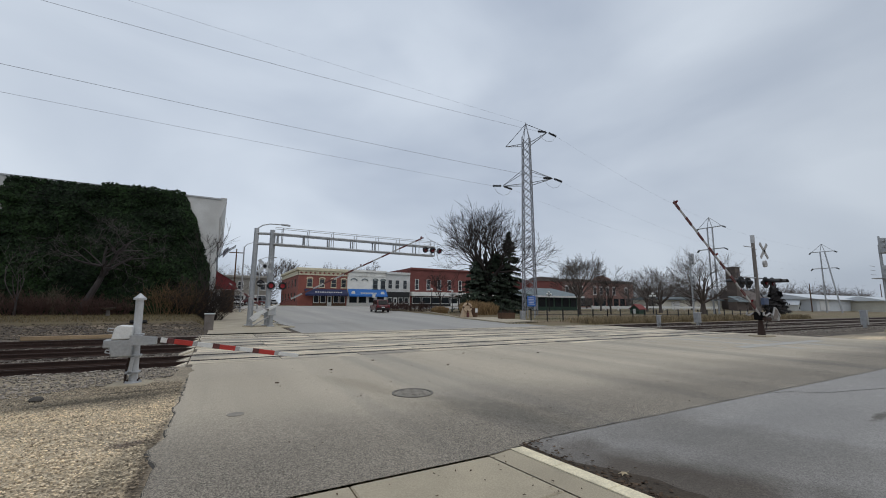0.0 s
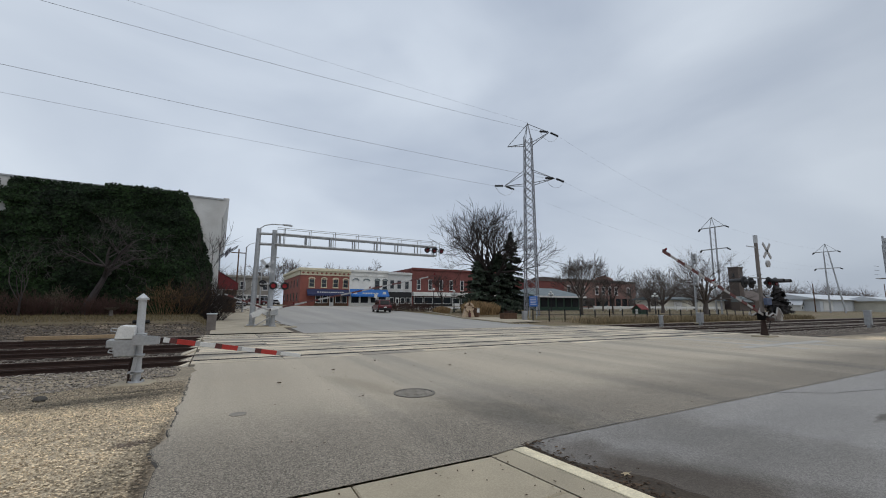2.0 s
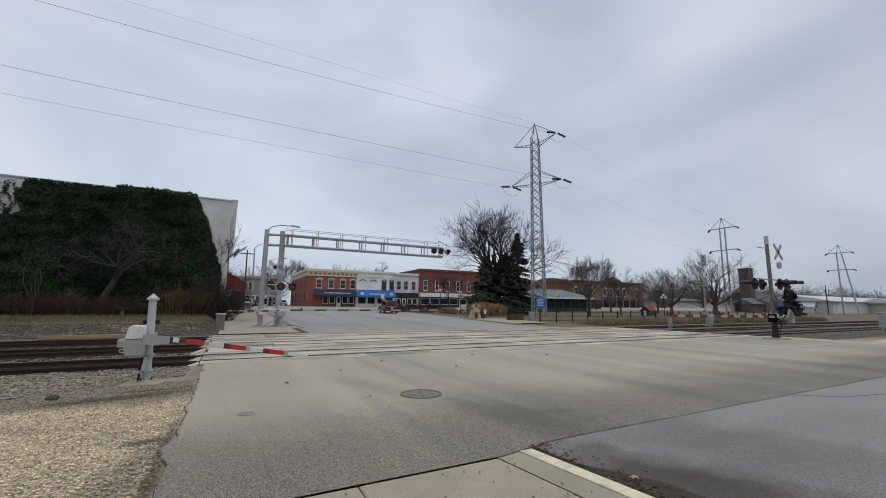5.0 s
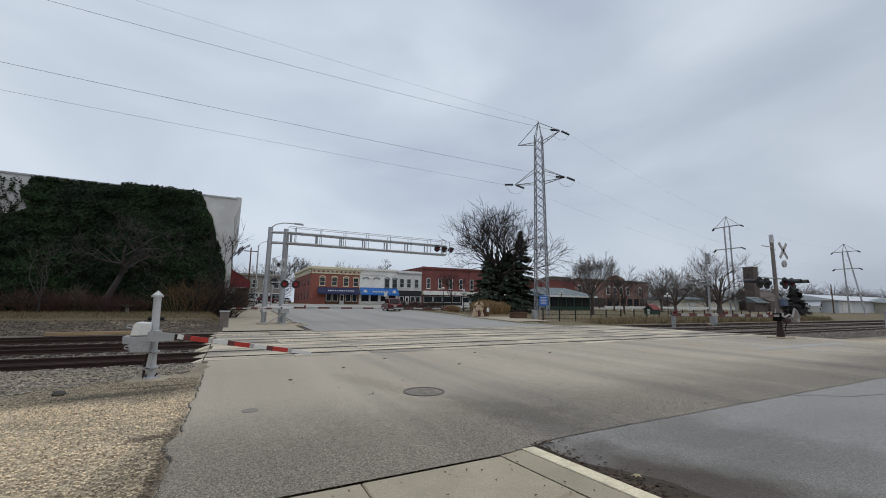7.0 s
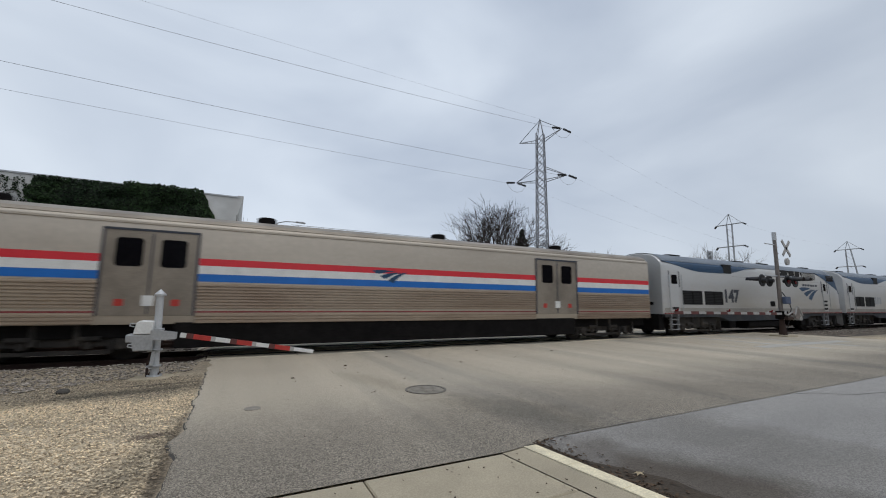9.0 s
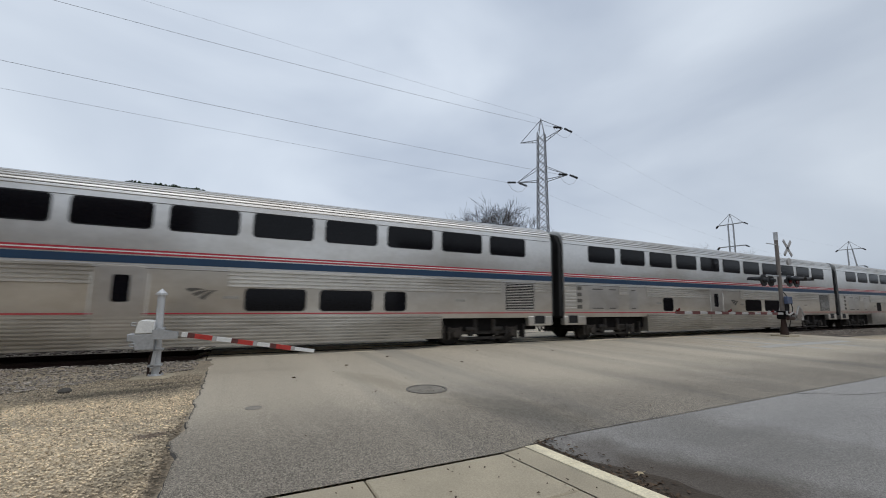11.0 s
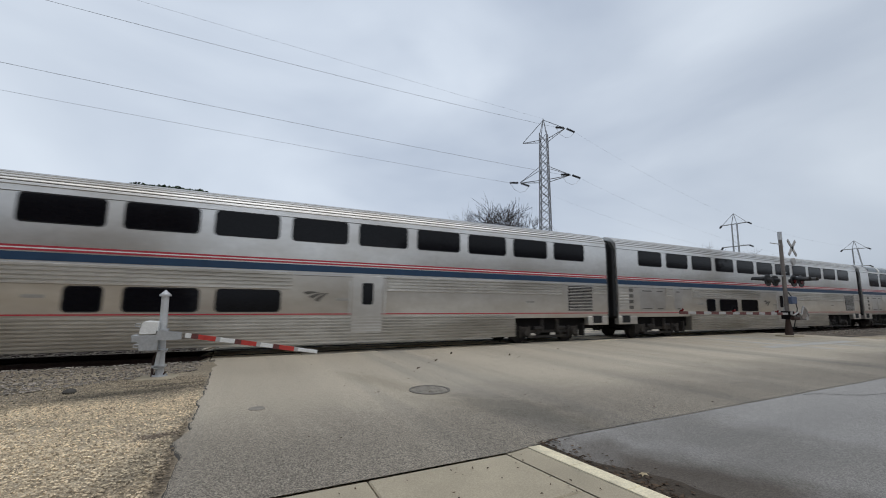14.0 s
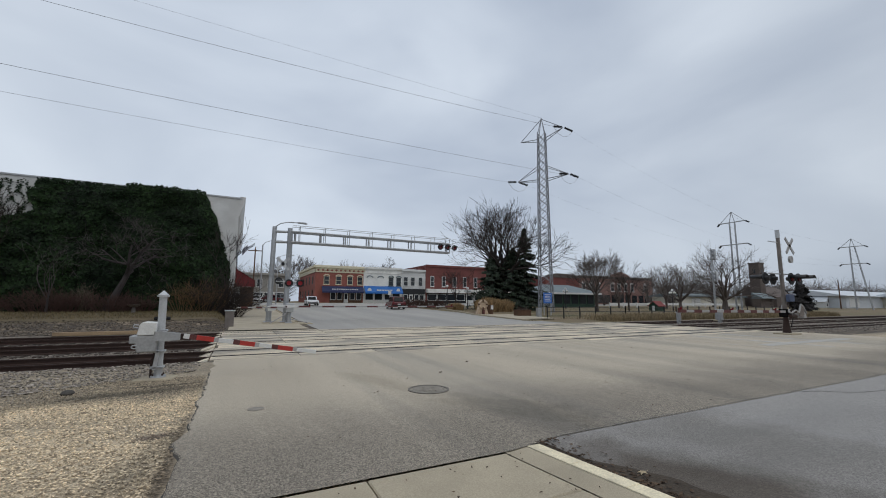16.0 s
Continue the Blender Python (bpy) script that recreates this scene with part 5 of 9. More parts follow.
def gate_arm(parent, at, length, way, bands, thick=0.10, lamps=True, tones=("oldwhite", "oldred")):
    """The striped arm, drawn along way * x from its pivot."""
    arm = part("gate_arm", Geo().prism_y([(0, -0.06), (way * length, -thick * 0.42), (way * length, thick * 0.42), (0, 0.06)], -0.022, 0.022), M[tones[0]], parent,
               "white gate arm with red bands", bevel=0.006, at=at)
    step = length / bands
    for i in range(0, bands):
        if i % 2 == 0:
            continue
        a, b = i * step, (i + 1) * step
        part("red_band", Geo().box(min(way * a, way * b), max(way * a, way * b), -0.027, 0.027, -thick * 0.5 - 0.004, thick * 0.5 + 0.004), M[tones[1]], arm, "red reflective band")
    if lamps:
        for k in (0.12, 0.55, 0.985):
            x = way * length * k
            part("arm_lamp", Geo().box(x - 0.05, x + 0.05, -0.05, 0.05, 0.06, 0.13).disc((x, -0.05, 0.14), (0, -1, 0), 0.055, 0.03, 10), M["lamp_off"], arm, "small red arm lamp")
    return arm


def base_block(parent, w, d, h):
    return part("footing", Geo().box(-w / 2, w / 2, -d / 2, d / 2, -0.25, h), M["walk"], parent, "stained concrete footing", bevel=0.02)


# short gate over the near footway, already lowered
near_gate = thing("footway_gate", "short lowered red and white footway gate on a silver post", "crossing gate", pose(-1.40, 10.62, 0))
part("footing", Geo().prism_z([(-0.42, -0.28), (0.25, -0.32), (0.36, 0.1), (0.2, 0.3), (-0.35, 0.26)], -0.25, 0.035), M["walk"], near_gate, "stained concrete footing", bevel=0.03)
part("post", Geo().tube((0, 0, 0.0), (-0.03, 0, 1.72), 0.078, 0.072, 16), M["silver"], near_gate, "silver painted post")
part("post_cap", Geo().tube((-0.03, 0, 1.72), (-0.03, 0, 1.76), 0.115, 0.115, 12).tube((-0.03, 0, 1.76), (-0.03, 0, 1.86), 0.105, 0.005, 12), M["silver"], near_gate)
part("base_flange", Geo().tube((0, 0, 0.03), (0, 0, 0.07), 0.15, 0.14, 12), M["galv"], near_gate)
part("conduit", Geo().pipe([(-0.13, -0.03, 0.0), (-0.13, -0.03, 0.38), (-0.09, -0.08, 0.5), (-0.09, -0.1, 0.95)], 0.022), M["rail"], near_gate, "rusty conduit")
bx = part("mechanism_box", Geo().prism_y([(-0.52, 0.92), (-0.52, 0.76), (-0.42, 0.76), (-0.38, 0.58), (-0.05, 0.58), (-0.05, 0.92)], -0.24, 0.14), M["galv"], near_gate, "silver gate mechanism box", bevel=0.02)
part("box_lid", Geo().prism_y([(-0.40, 0.925), (-0.07, 0.925), (-0.07, 1.18), (-0.30, 1.20), (-0.36, 1.15)], -0.26, 0.16), M["white"], bx, "white box lid", bevel=0.015)
part("box_handle", Geo().pipe([(-0.3, -0.05, 1.13), (-0.28, -0.05, 1.17), (-0.2, -0.05, 1.17), (-0.18, -0.05, 1.13)], 0.010), M["galv"], bx)
for z in (0.66, 1.08):
    part("latch", Geo().pipe([(-0.38, -0.26, z), (-0.46, -0.28, z + 0.02), (-0.45, -0.28, z + 0.07), (-0.37, -0.26, z + 0.06)], 0.011), M["galv"], bx)
for k in range(4):
    part("bolt", Geo().tube((0.12 * math.cos(0.8 + k * 1.571), 0.12 * math.sin(0.8 + k * 1.571), 0.03), (0.12 * math.cos(0.8 + k * 1.571), 0.12 * math.sin(0.8 + k * 1.571), 0.11), 0.016, n=6), M["rail"], near_gate)
part("hanger_plate", Geo().prism_y([(-0.10, 0.20), (-0.03, 0.20), (0.0, 0.60), (-0.06, 0.60)], -0.13, -0.10), M["silver"], near_gate, "silver stay plate down the post", bevel=0.006)
for z in (0.22, 0.55, 0.98):
    part("clamp", Geo().box(-0.14, 0.1, -0.13, 0.11, z, z + 0.045), M["galv"], near_gate, bevel=0.008)
part("arm_bracket", Geo().prism_y([(-0.10, 0.80), (0.05, 0.80), (0.36, 0.81), (0.36, 0.93), (0.05, 1.0), (-0.10, 1.0)], -0.26, -0.22).prism_y(
    [(0.02, 0.8), (0.36, 0.82), (0.36, 0.95), (0.02, 1.0)], -0.18, -0.14), M["galv"], near_gate, "galvanised arm bracket")
arm0 = part("gate_arm", Geo().prism_y([(0, -0.05), (2.82, -0.04), (2.82, 0.04), (0, 0.05)], -0.02, 0.02), M["white"], near_gate, "white arm with red bands", bevel=0.005,
            at=pose(0.42, -0.2, 0.89, 0, 9.6, 0))
for a, b in ((0.12, 0.59), (0.98, 1.43), (1.80, 2.27)):
    part("red_band", Geo().box(a, b, -0.025, 0.025, -0.050, 0.050), M["red"], arm0, "red reflective band")
    part("worn_band", Geo().box(a - 0.004, a + 0.13, -0.028, 0.028, -0.052, 0.052), M["oldred"], arm0, "worn dark red tape")
    part("grimy_band", Geo().box(b, b + 0.09, -0.024, 0.024, -0.049, 0.049), M["oldwhite"], arm0, "grimy white tape")

# cantilever bridge with flashing lights, on two posts
CY = 31.0
span = thing("cantilever_signal", "grey steel cantilever signal bridge reaching over the street", "railway signal", pose(0, CY, rise(CY)))
part("footing", Geo().box(1.6, 3.75, -0.5, 0.9, -0.3, 0.10), M["walk"], span, "concrete footing", bevel=0.03)
part("post", Geo().tube((2.05, 0.4, 0.1), (2.12, 0.4, 6.95), 0.19, 0.16, 14), M["galv"], span, "tall grey steel post")
part("post", Geo().tube((3.12, 0, 0.1), (3.14, 0, 6.85), 0.19, 0.17, 14), M["galv"], span, "tall grey steel post")
for x, y in ((2.05, 0.4), (3.12, 0)):
    part("base_flange", Geo().box(x - 0.33, x + 0.33, y - 0.33, y + 0.33, 0.1, 0.15), M["galv"], span, bevel=0.01)
for z in (5.82, 6.58):
    part("link_beam", Geo().bar((2.1, 0.35, z), (3.15, 0, z), 0.13), M["galv"], span)
    for yy in (-0.28, 0.28):
        part("chord", Geo().bar((3.2, yy, z), (16.15, yy, z - 0.02), 0.10), M["galv"], span)
part("deck", Geo().box(3.3, 16.2, -0.28, 0.28, 5.74, 5.77), M["galv"], span, "open walkway deck")
for yy in (-0.34, 0.34):
    part("handrail", Geo().tube((3.3, yy, 7.02), (16.2, yy, 7.0), 0.022, n=6), M["galv"], span)
for i in range(8):
    x = 3.5 + i * 1.81
    for yy in (-0.28, 0.28):
        part("upright", Geo().bar((x, yy, 5.8), (x, yy, 6.56), 0.07), M["galv"], span)
        part("rail_post", Geo().bar((x + 0.3, yy * 1.2, 5.8), (x + 0.3, yy * 1.2, 7.02), 0.035), M["galv"], span)
    part("cross_tie", Geo().bar((x, -0.28, 6.56), (x, 0.28, 6.56), 0.05), M["galv"], span)
part("light_bracket", Geo().bar((15.3, 0, 6.25), (16.7, 0, 6.25), 0.06).bar((15.9, 0, 5.8), (15.9, 0, 6.9), 0.06), M["galv"], span)
for x, f in ((15.3, -1), (16.0, -1), (16.65, -1)):
    lamp_head(span, (x, f * 0.25, 6.25), f, lit=False, r=0.25)
# crossbuck, ladder, lights on the gate mast
for s in (-1, 1):
    part("crossbuck_blade", Geo().box(-0.6, 0.6, -0.015, 0.015, -0.11, 0.11, pose(2.75, -0.24, 4.2, 0, s * 48, 0)), M["silver"], span, "white crossbuck blade seen from behind")
part("light_arm", Geo().bar((2.35, -0.2, 2.95), (3.95, -0.2, 2.95), 0.06), M["galv"], span)
lamp_head(span, (2.55, 0.0, 3.0), 1, r=0.25)
lamp_head(span, (3.22, -0.3, 2.85), -1, lit=True, r=0.27, hood_r=0.2)
lamp_head(span, (3.98, -0.3, 2.85), -1, lit=True, r=0.27, hood_r=0.2)
lad = Geo()
for i in range(15):
    lad.tube((3.02, -0.26, 3.3 + i * 0.22), (3.3, -0.26, 3.3 + i * 0.22), 0.014, n=5)
part("ladder", lad.bar((3.02, -0.26, 3.2), (3.02, -0.26, 6.6), 0.03).bar((3.3, -0.26, 3.2), (3.3, -0.26, 6.6), 0.03), M["galv"], span, "steel ladder")
lampm = part("street_light_arm", Geo().pipe([(2.1, 0.4, 6.9), (2.5, 0.4, 7.22), (3.0, 0.4, 7.36), (3.8, 0.4, 7.38)], 0.04, 8), M["galv"], span, "curved street lamp arm")
part("lamp_head", Geo().prism_y([(3.7, 7.34), (4.35, 7.30), (4.4, 7.36), (4.2, 7.43), (3.7, 7.43)], 0.28, 0.52), M["galv"], lampm, bevel=0.02)

far_gate = thing("crossing_gate", "road gate with long red and white arm by the cantilever posts", "crossing gate", pose(2.95, 30.4, rise(30.4)), group="road crossing gates")
part("pedestal", Geo().tube((0.35, 0, 0.0), (0.35, 0, 1.05), 0.16, 0.13, 12).box(0.12, 0.58, -0.22, 0.22, -0.1, 0.12), M["galv"], far_gate, "grey pedestal", bevel=0.01)
part("mechanism_box", Geo().box(0.1, 0.62, -0.3, 0.25, 0.82, 1.45), M["silver"], far_gate, "silver mechanism box", bevel=0.03)
part("kerb_block", Geo().box(-1.3, 1.9, -0.62, 1.1, -0.3, 0.06), M["walk"], far_gate, "concrete island under the posts", bevel=0.03)
FAR_ARM = gate_arm(far_gate, pose(0.1, -0.06, 1.20), 13.3, 1, 16, thick=0.11)
for yy in (-0.36, 0.30):
    part("counterweight_arm", Geo().prism_y([(-1.15, -0.28), (-1.2, 0.0), (-0.75, 0.13), (0.2, 0.10), (0.8, 0.06), (0.8, -0.02), (0.2, -0.08), (-0.5, -0.10), (-0.75, -0.26)], yy - 0.025, yy + 0.025), M["white"], FAR_ARM, "white counterweight arm", bevel=0.008)
part("counterweight", Geo().box(-1.3, -0.95, -0.33, 0.28, -0.34, -0.04), M["galv"], FAR_ARM, bevel=0.02)
part("shaft", Geo().tube((0, -0.42, 0), (0, 0.36, 0), 0.06, n=10), M["rail"], FAR_ARM)
FOOT_ARM = part("footway_arm", Geo().prism_y([(0.0, -0.05), (-3.0, -0.035), (-3.0, 0.035), (0.0, 0.05)], -0.42, -0.38), M["oldwhite"], far_gate, "thin footway arm with red bands", at=pose(0.1, -0.05, 1.15))
for k in (0.6, 1.5, 2.4):
    part("red_band", Geo().box(-k - 0.4, -k, -0.43, -0.37, -0.056, 0.056), M["oldred"], FOOT_ARM)
for x0, x1 in ((-0.9, 0.2), (1.6, 0.5)):
    part("ground_strut", Geo().bar((x0, -0.45, 0.08), (x1, -0.3, 0.75 if x0 < 0 else 0.35), 0.05), M["oldwhite"], far_gate, "pale slanting strut")

M["bluebag"] = mat("faded_blue_plastic", (0.08, 0.11, 0.19), 0.6, var=0.3, scale=3, bump=0.1)
M["rustpole"] = mat("weathered_mast", (0.23, 0.20, 0.18), 0.7, 0.2, var=0.3, scale=3, bump=0.1)
# gate with crossbuck mast by the side road
side_gate = thing("crossing_gate", "crossbuck mast with red lights and a long striped gate arm", "crossing gate", pose(26.85, 11.5, 0), group="road crossing gates")
part("footing", Geo().prism_x([(-0.5, -0.25), (0.5, -0.25), (0.42, 0.08), (-0.42, 0.08)], -0.55, 0.55), M["walk"], side_gate, "stained concrete footing", bevel=0.02)
part("pedestal", Geo().tube((0, 0, 0.05), (0, 0, 0.95), 0.20, 0.10, 12), M["rail"], side_gate, "tapered pedestal", bevel=0.01)
part("mast", Geo().tube((0, 0, 0.6), (0.02, 0, 5.45), 0.105, 0.09, 12), M["rustpole"], side_gate, "slim grey mast")
part("mast_top", Geo().tube((0.02, 0, 5.3), (0.02, 0, 5.75), 0.11, 0.11, 10).tube((-1.05, 0, 5.05), (0.1, 0, 5.05), 0.03, 0.03, 6), M["silver"], side_gate, "bell and bracket")
for i in range(5):
    part("step_peg", Geo().tube((0, 0, 3.5 + i * 0.36), (0.36, 0, 3.5 + i * 0.36), 0.02, n=5), M["galv"], side_gate)
for s in (-1, 1):
    part("crossbuck_blade", Geo().box(-0.60, 0.60, -0.02, 0.02, -0.085, 0.085, pose(0.95, -0.12, 4.9, 0, s * 45, 0)), M["oldwhite"], side_gate, "white crossbuck blade")
part("bell", Geo().disc((0.8, -0.12, 4.12), (0, -1, 0), 0.20, 0.10, 16), M["oldwhite"], side_gate, "round grey warning bell")
part("wrapped_box", Geo().box(-0.16, 0.42, -0.34, -0.16, 1.75, 2.15), M["bluebag"], side_gate, "faded blue wrapped box on the mast", bevel=0.04)
part("light_bar", Geo().tube((-1.35, 0, 3.28), (1.6, 0, 3.28), 0.04, n=6), M["galv"], side_gate)
for x, f in ((-1.2, 1), (-0.45, 1), (0.55, -1), (1.35, -1)):
    lamp_head(side_gate, (x, f * 0.22, 3.02), f, r=0.33, hood_l=0.72, hood_r=0.22)
part("mechanism_box", Geo().box(-0.20, 0.20, -0.24, 0.22, 0.92, 1.36), M["dark"], side_gate, "grey mechanism box", bevel=0.03)
for yy in (-0.44, 0.38):
    part("counterweight_arm", Geo().pipe([(-0.55, yy, 1.36), (-0.62, yy, 1.22), (-0.35, yy, 1.16), (0.1, yy, 1.30), (0.45, yy, 1.16), (0.72, yy, 1.62), (0.95, yy, 1.50), (1.25, yy, 1.12)], 0.045), M["oldwhite"], side_gate, "grimy white bent counterweight arm")
    part("side_plate", Geo().prism_y([(0.4, 1.0), (0.72, 1.55), (0.98, 1.46), (1.0, 1.05), (0.7, 0.92)], yy - 0.015, yy + 0.015), M["rustpole"], side_gate, bevel=0.01)
part("counterweight", Geo().box(1.0, 1.3, -0.42, 0.36, 0.86, 1.22), M["oldwhite"], side_gate, bevel=0.02)
part("motor", Geo().tube((-0.32, -0.34, 0.98), (0.3, -0.34, 0.98), 0.10, n=10), M["rail"], side_gate)
part("shaft", Geo().tube((0.05, -0.5, 1.22), (0.05, 0.44, 1.22), 0.06, n=10), M["rail"], side_gate)
part("cable", Geo().pipe([(0.05, -0.1, 2.4), (0.25, -0.3, 1.9), (0.3, -0.35, 1.5), (0.1, -0.3, 0.9), (0.05, -0.2, 0.4)], 0.025), M["black"], side_gate, "hanging black cable")
SIDE_ARM = gate_arm(side_gate, pose(-0.2, -0.1, 1.22), 9.25, -1, 16, thick=0.13, tones=("oldwhite", "oldred"))

# searchlight signals and cabinets along the line


def mast_signal(x, y, h, heads, label, lean=0):
    s = thing("railway_signal", label, "railway signal", pose(x, y, ground_z(x, y)), group="railway signals")
    part("mast", Geo().tube((0, 0, -0.1), (0, 0, h), 0.07, 0.06, 10), M["galv"], s)
    part("base", Geo().box(-0.3, 0.3, -0.3, 0.3, -0.2, 0.15), M["walk"], s, bevel=0.02)
    for z in heads:
        b = part("signal_head", Geo().prism_z([(-0.12, -0.40), (0.18, -0.40), (0.25, -0.22), (0.18, 0.0), (-0.12, 0.0)], z - 0.55, z + 0.55), M["galv"], s, "grey signal housing", bevel=0.06)
        for k in (-0.38, 0.0, 0.38):
            part("hood", Geo().tube((-0.12, -0.2, z + k), (-0.36, -0.2, z + k), 0.11, 0.13, 10), M["galv"], b)
    ld = Geo().bar((0.16, 0.12, 0.1), (0.16, 0.12, h - 0.6), 0.03).bar((0.46, 0.12, 0.1), (0.46, 0.12, h - 0.6), 0.03)
    for i in range(int(h / 0.3) - 2):
        ld.tube((0.16, 0.12, 0.3 + i * 0.3), (0.46, 0.12, 0.3 + i * 0.3), 0.012, n=4)
    part("ladder", ld, M["galv"], s, "steel ladder")
    part("platform", Geo().box(-0.5, 0.5, -0.2, 0.5, h * 0.55, h * 0.55 + 0.04), M["galv"], s)
    for i in range(3):
        part("platform_rail", Geo().pipe([(-0.5, 0.5, h * 0.55 + 0.3 * (i + 1)), (0.5, 0.5, h * 0.55 + 0.3 * (i + 1))], 0.015), M["galv"], s)
    return s


mast_signal(42.4, 23.9, 7.3, (6.6, 4.4), "silver signal mast with two heads and a ladder")
mast_signal(40.2, 9.6, 6.6, (5.9, 4.0), "silver signal mast with two heads beside the side road")


def cabinet(x, y, w, d, h, label):
    c = thing("relay_cabinet", label, "equipment cabinet", pose(x, y, ground_z(x, y) - 0.02), group="trackside cabinets")
    part("body", Geo().box(-w / 2, w / 2, -d / 2, d / 2, 0.25, h), M["galv"], c, bevel=0.02)
    part("lid", Geo().box(-w / 2 - 0.04, w / 2 + 0.04, -d / 2 - 0.04, d / 2 + 0.04, h, h + 0.06), M["silver"], c, bevel=0.015)
    for s in (-1, 1):
        part("leg", Geo().box(s * w * 0.36 - 0.05, s * w * 0.36 + 0.05, -0.08, 0.08, -0.15, 0.25), M["galv"], c)
    return c


cabinet(33.5, 21.9, 0.28, 0.25, 0.95, "narrow silver trackside cabinet on a stake")
cabinet(39.8, 22.1, 0.42, 0.4, 1.15, "silver trackside relay cabinet on legs")
cabinet(46.6, 12.6, 0.42, 0.4, 1.4, "tilted silver relay cabinet by the rails")
c = thing("utility_box", "grey metal utility box at the pavement's edge", "equipment cabinet", pose(-0.35, 28.6, 0.05))
part("body", Geo().box(-0.25, 0.25, -0.25, 0.25, -0.15, 0.95), M["rustpole"], c, bevel=0.03)
part("lid", Geo().box(-0.29, 0.29, -0.29, 0.29, 0.95, 1.02), M["silver"], c, bevel=0.02)


# ---------------------------------------------------------------- power line
def brace(gg, a0, a1, b0, b1, r):
    gg.bar(a0, b1, r)
    gg.bar(b0, a1, r)


def insulator(parent, a, b):
    gg = Geo()
    a, b = Vector(a), Vector(b)
    n = 6
    gg.tube(a, b, 0.05, n=6)
    for i in range(n):
        p = a.lerp(b, (i + 0.5) / n)
        gg.tube(p, p + (b - a).normalized() * 0.10, 0.17, 0.10, 8)
    part("insulator", gg, M["black"], parent, "dark insulator string")


M["pylonsteel"] = mat("dull_galvanised_lattice", (0.30, 0.31, 0.335), 0.6, 0.4, var=0.2, scale=3, bump=0)
T1 = Vector((36.7, 42.1, 0.30))
T1_TURN = 38.0  # the crossarms stand askew to the line
pyl = thing("power_pylon", "tall galvanised lattice pylon with crossarms", "pylon", pose(*T1, 0, 0, T1_TURN), group="power line pylons")


def half_at(z):
    return 0.84 - 0.36 * z / 25.0


for sx in (-1, 1):
    for sy in (-1, 1):
        part("leg", Geo().bar((sx * half_at(0), sy * half_at(0), -0.4), (sx * half_at(25), sy * half_at(25), 25), 0.13, 0.10), M["pylonsteel"], pyl)
z = 0.6
while z < 24.2:
    dz = 1.15
    lat = Geo()
    h0, h1 = half_at(z), half_at(z + dz)
    for k in range(4):
        ca, sa = ((1, 1), (-1, 1), (-1, -1), (1, -1))[k], ((-1, 1), (-1, -1), (1, -1), (1, 1))[k]
        brace(lat, (ca[0] * h0, ca[1] * h0, z), (ca[0] * h1, ca[1] * h1, z + dz), (sa[0] * h0, sa[1] * h0, z), (sa[0] * h1, sa[1] * h1, z + dz), 0.055)
    part("lattice_bay", lat, M["pylonsteel"], pyl)
    z += dz
apex = Geo()
for sx, sy in ((1, 1), (-1, 1), (-1, -1), (1, -1)):
    apex.bar((sx * half_at(24.5), sy * half_at(24.5), 24.5), (0, 0, 27.2), 0.07)
part("apex", apex, M["pylonsteel"], pyl)
ARMS = ((23.9, 2.95), (18.1, 3.5))
ALONG = Vector((math.cos(radians(T1_TURN)), -math.sin(radians(T1_TURN)), 0))  # the line's way, in the pylon's space


def arm_tip(s, k):
    a = radians(T1_TURN)
    return Vector((T1.x - s * ARMS[k][1] * math.sin(a), T1.y + s * ARMS[k][1] * math.cos(a), T1.z + ARMS[k][0] + ((1.35, 0.45)[k] if s < 0 else 0.15)))


for za, L in ARMS:
    for s in (-1, 1):
        up = (1.35 if za > 20 else 0.45) if s < 0 else 0.15
        tip = Vector((0, s * L, za + up))
        a = Geo()
        h = half_at(za)
        for q in (-h, h):
            a.bar((q, s * h, za), tip, 0.075)
            a.bar((0, 0, 27.0) if za > 20 else (q, s * h, za + 1.9), tip, 0.06)
        for k in (0.3, 0.55, 0.8):
            a.bar((-h * (1 - k), s * (h + (L - h) * k), za + up * k), (h * (1 - k), s * (h + (L - h) * k), za + up * k), 0.045)
        part("crossarm", a, M["pylonsteel"], pyl)
        if za > 20 and s > 0:
            continue
        for d in (-1, 1):
            insulator(pyl, tip + ALONG * d * 0.25, tip + ALONG * d * 1.7 + Vector((0, 0, -0.22)))
        part("jumper", Geo().pipe([tip + ALONG * k - Vector((0, 0, dz)) for k, dz in ((-1.7, 0.22), (-0.9, 1.1), (0, 1.35), (0.9, 1.1), (1.7, 0.22))], 0.02, 5), M["galv"], pyl)


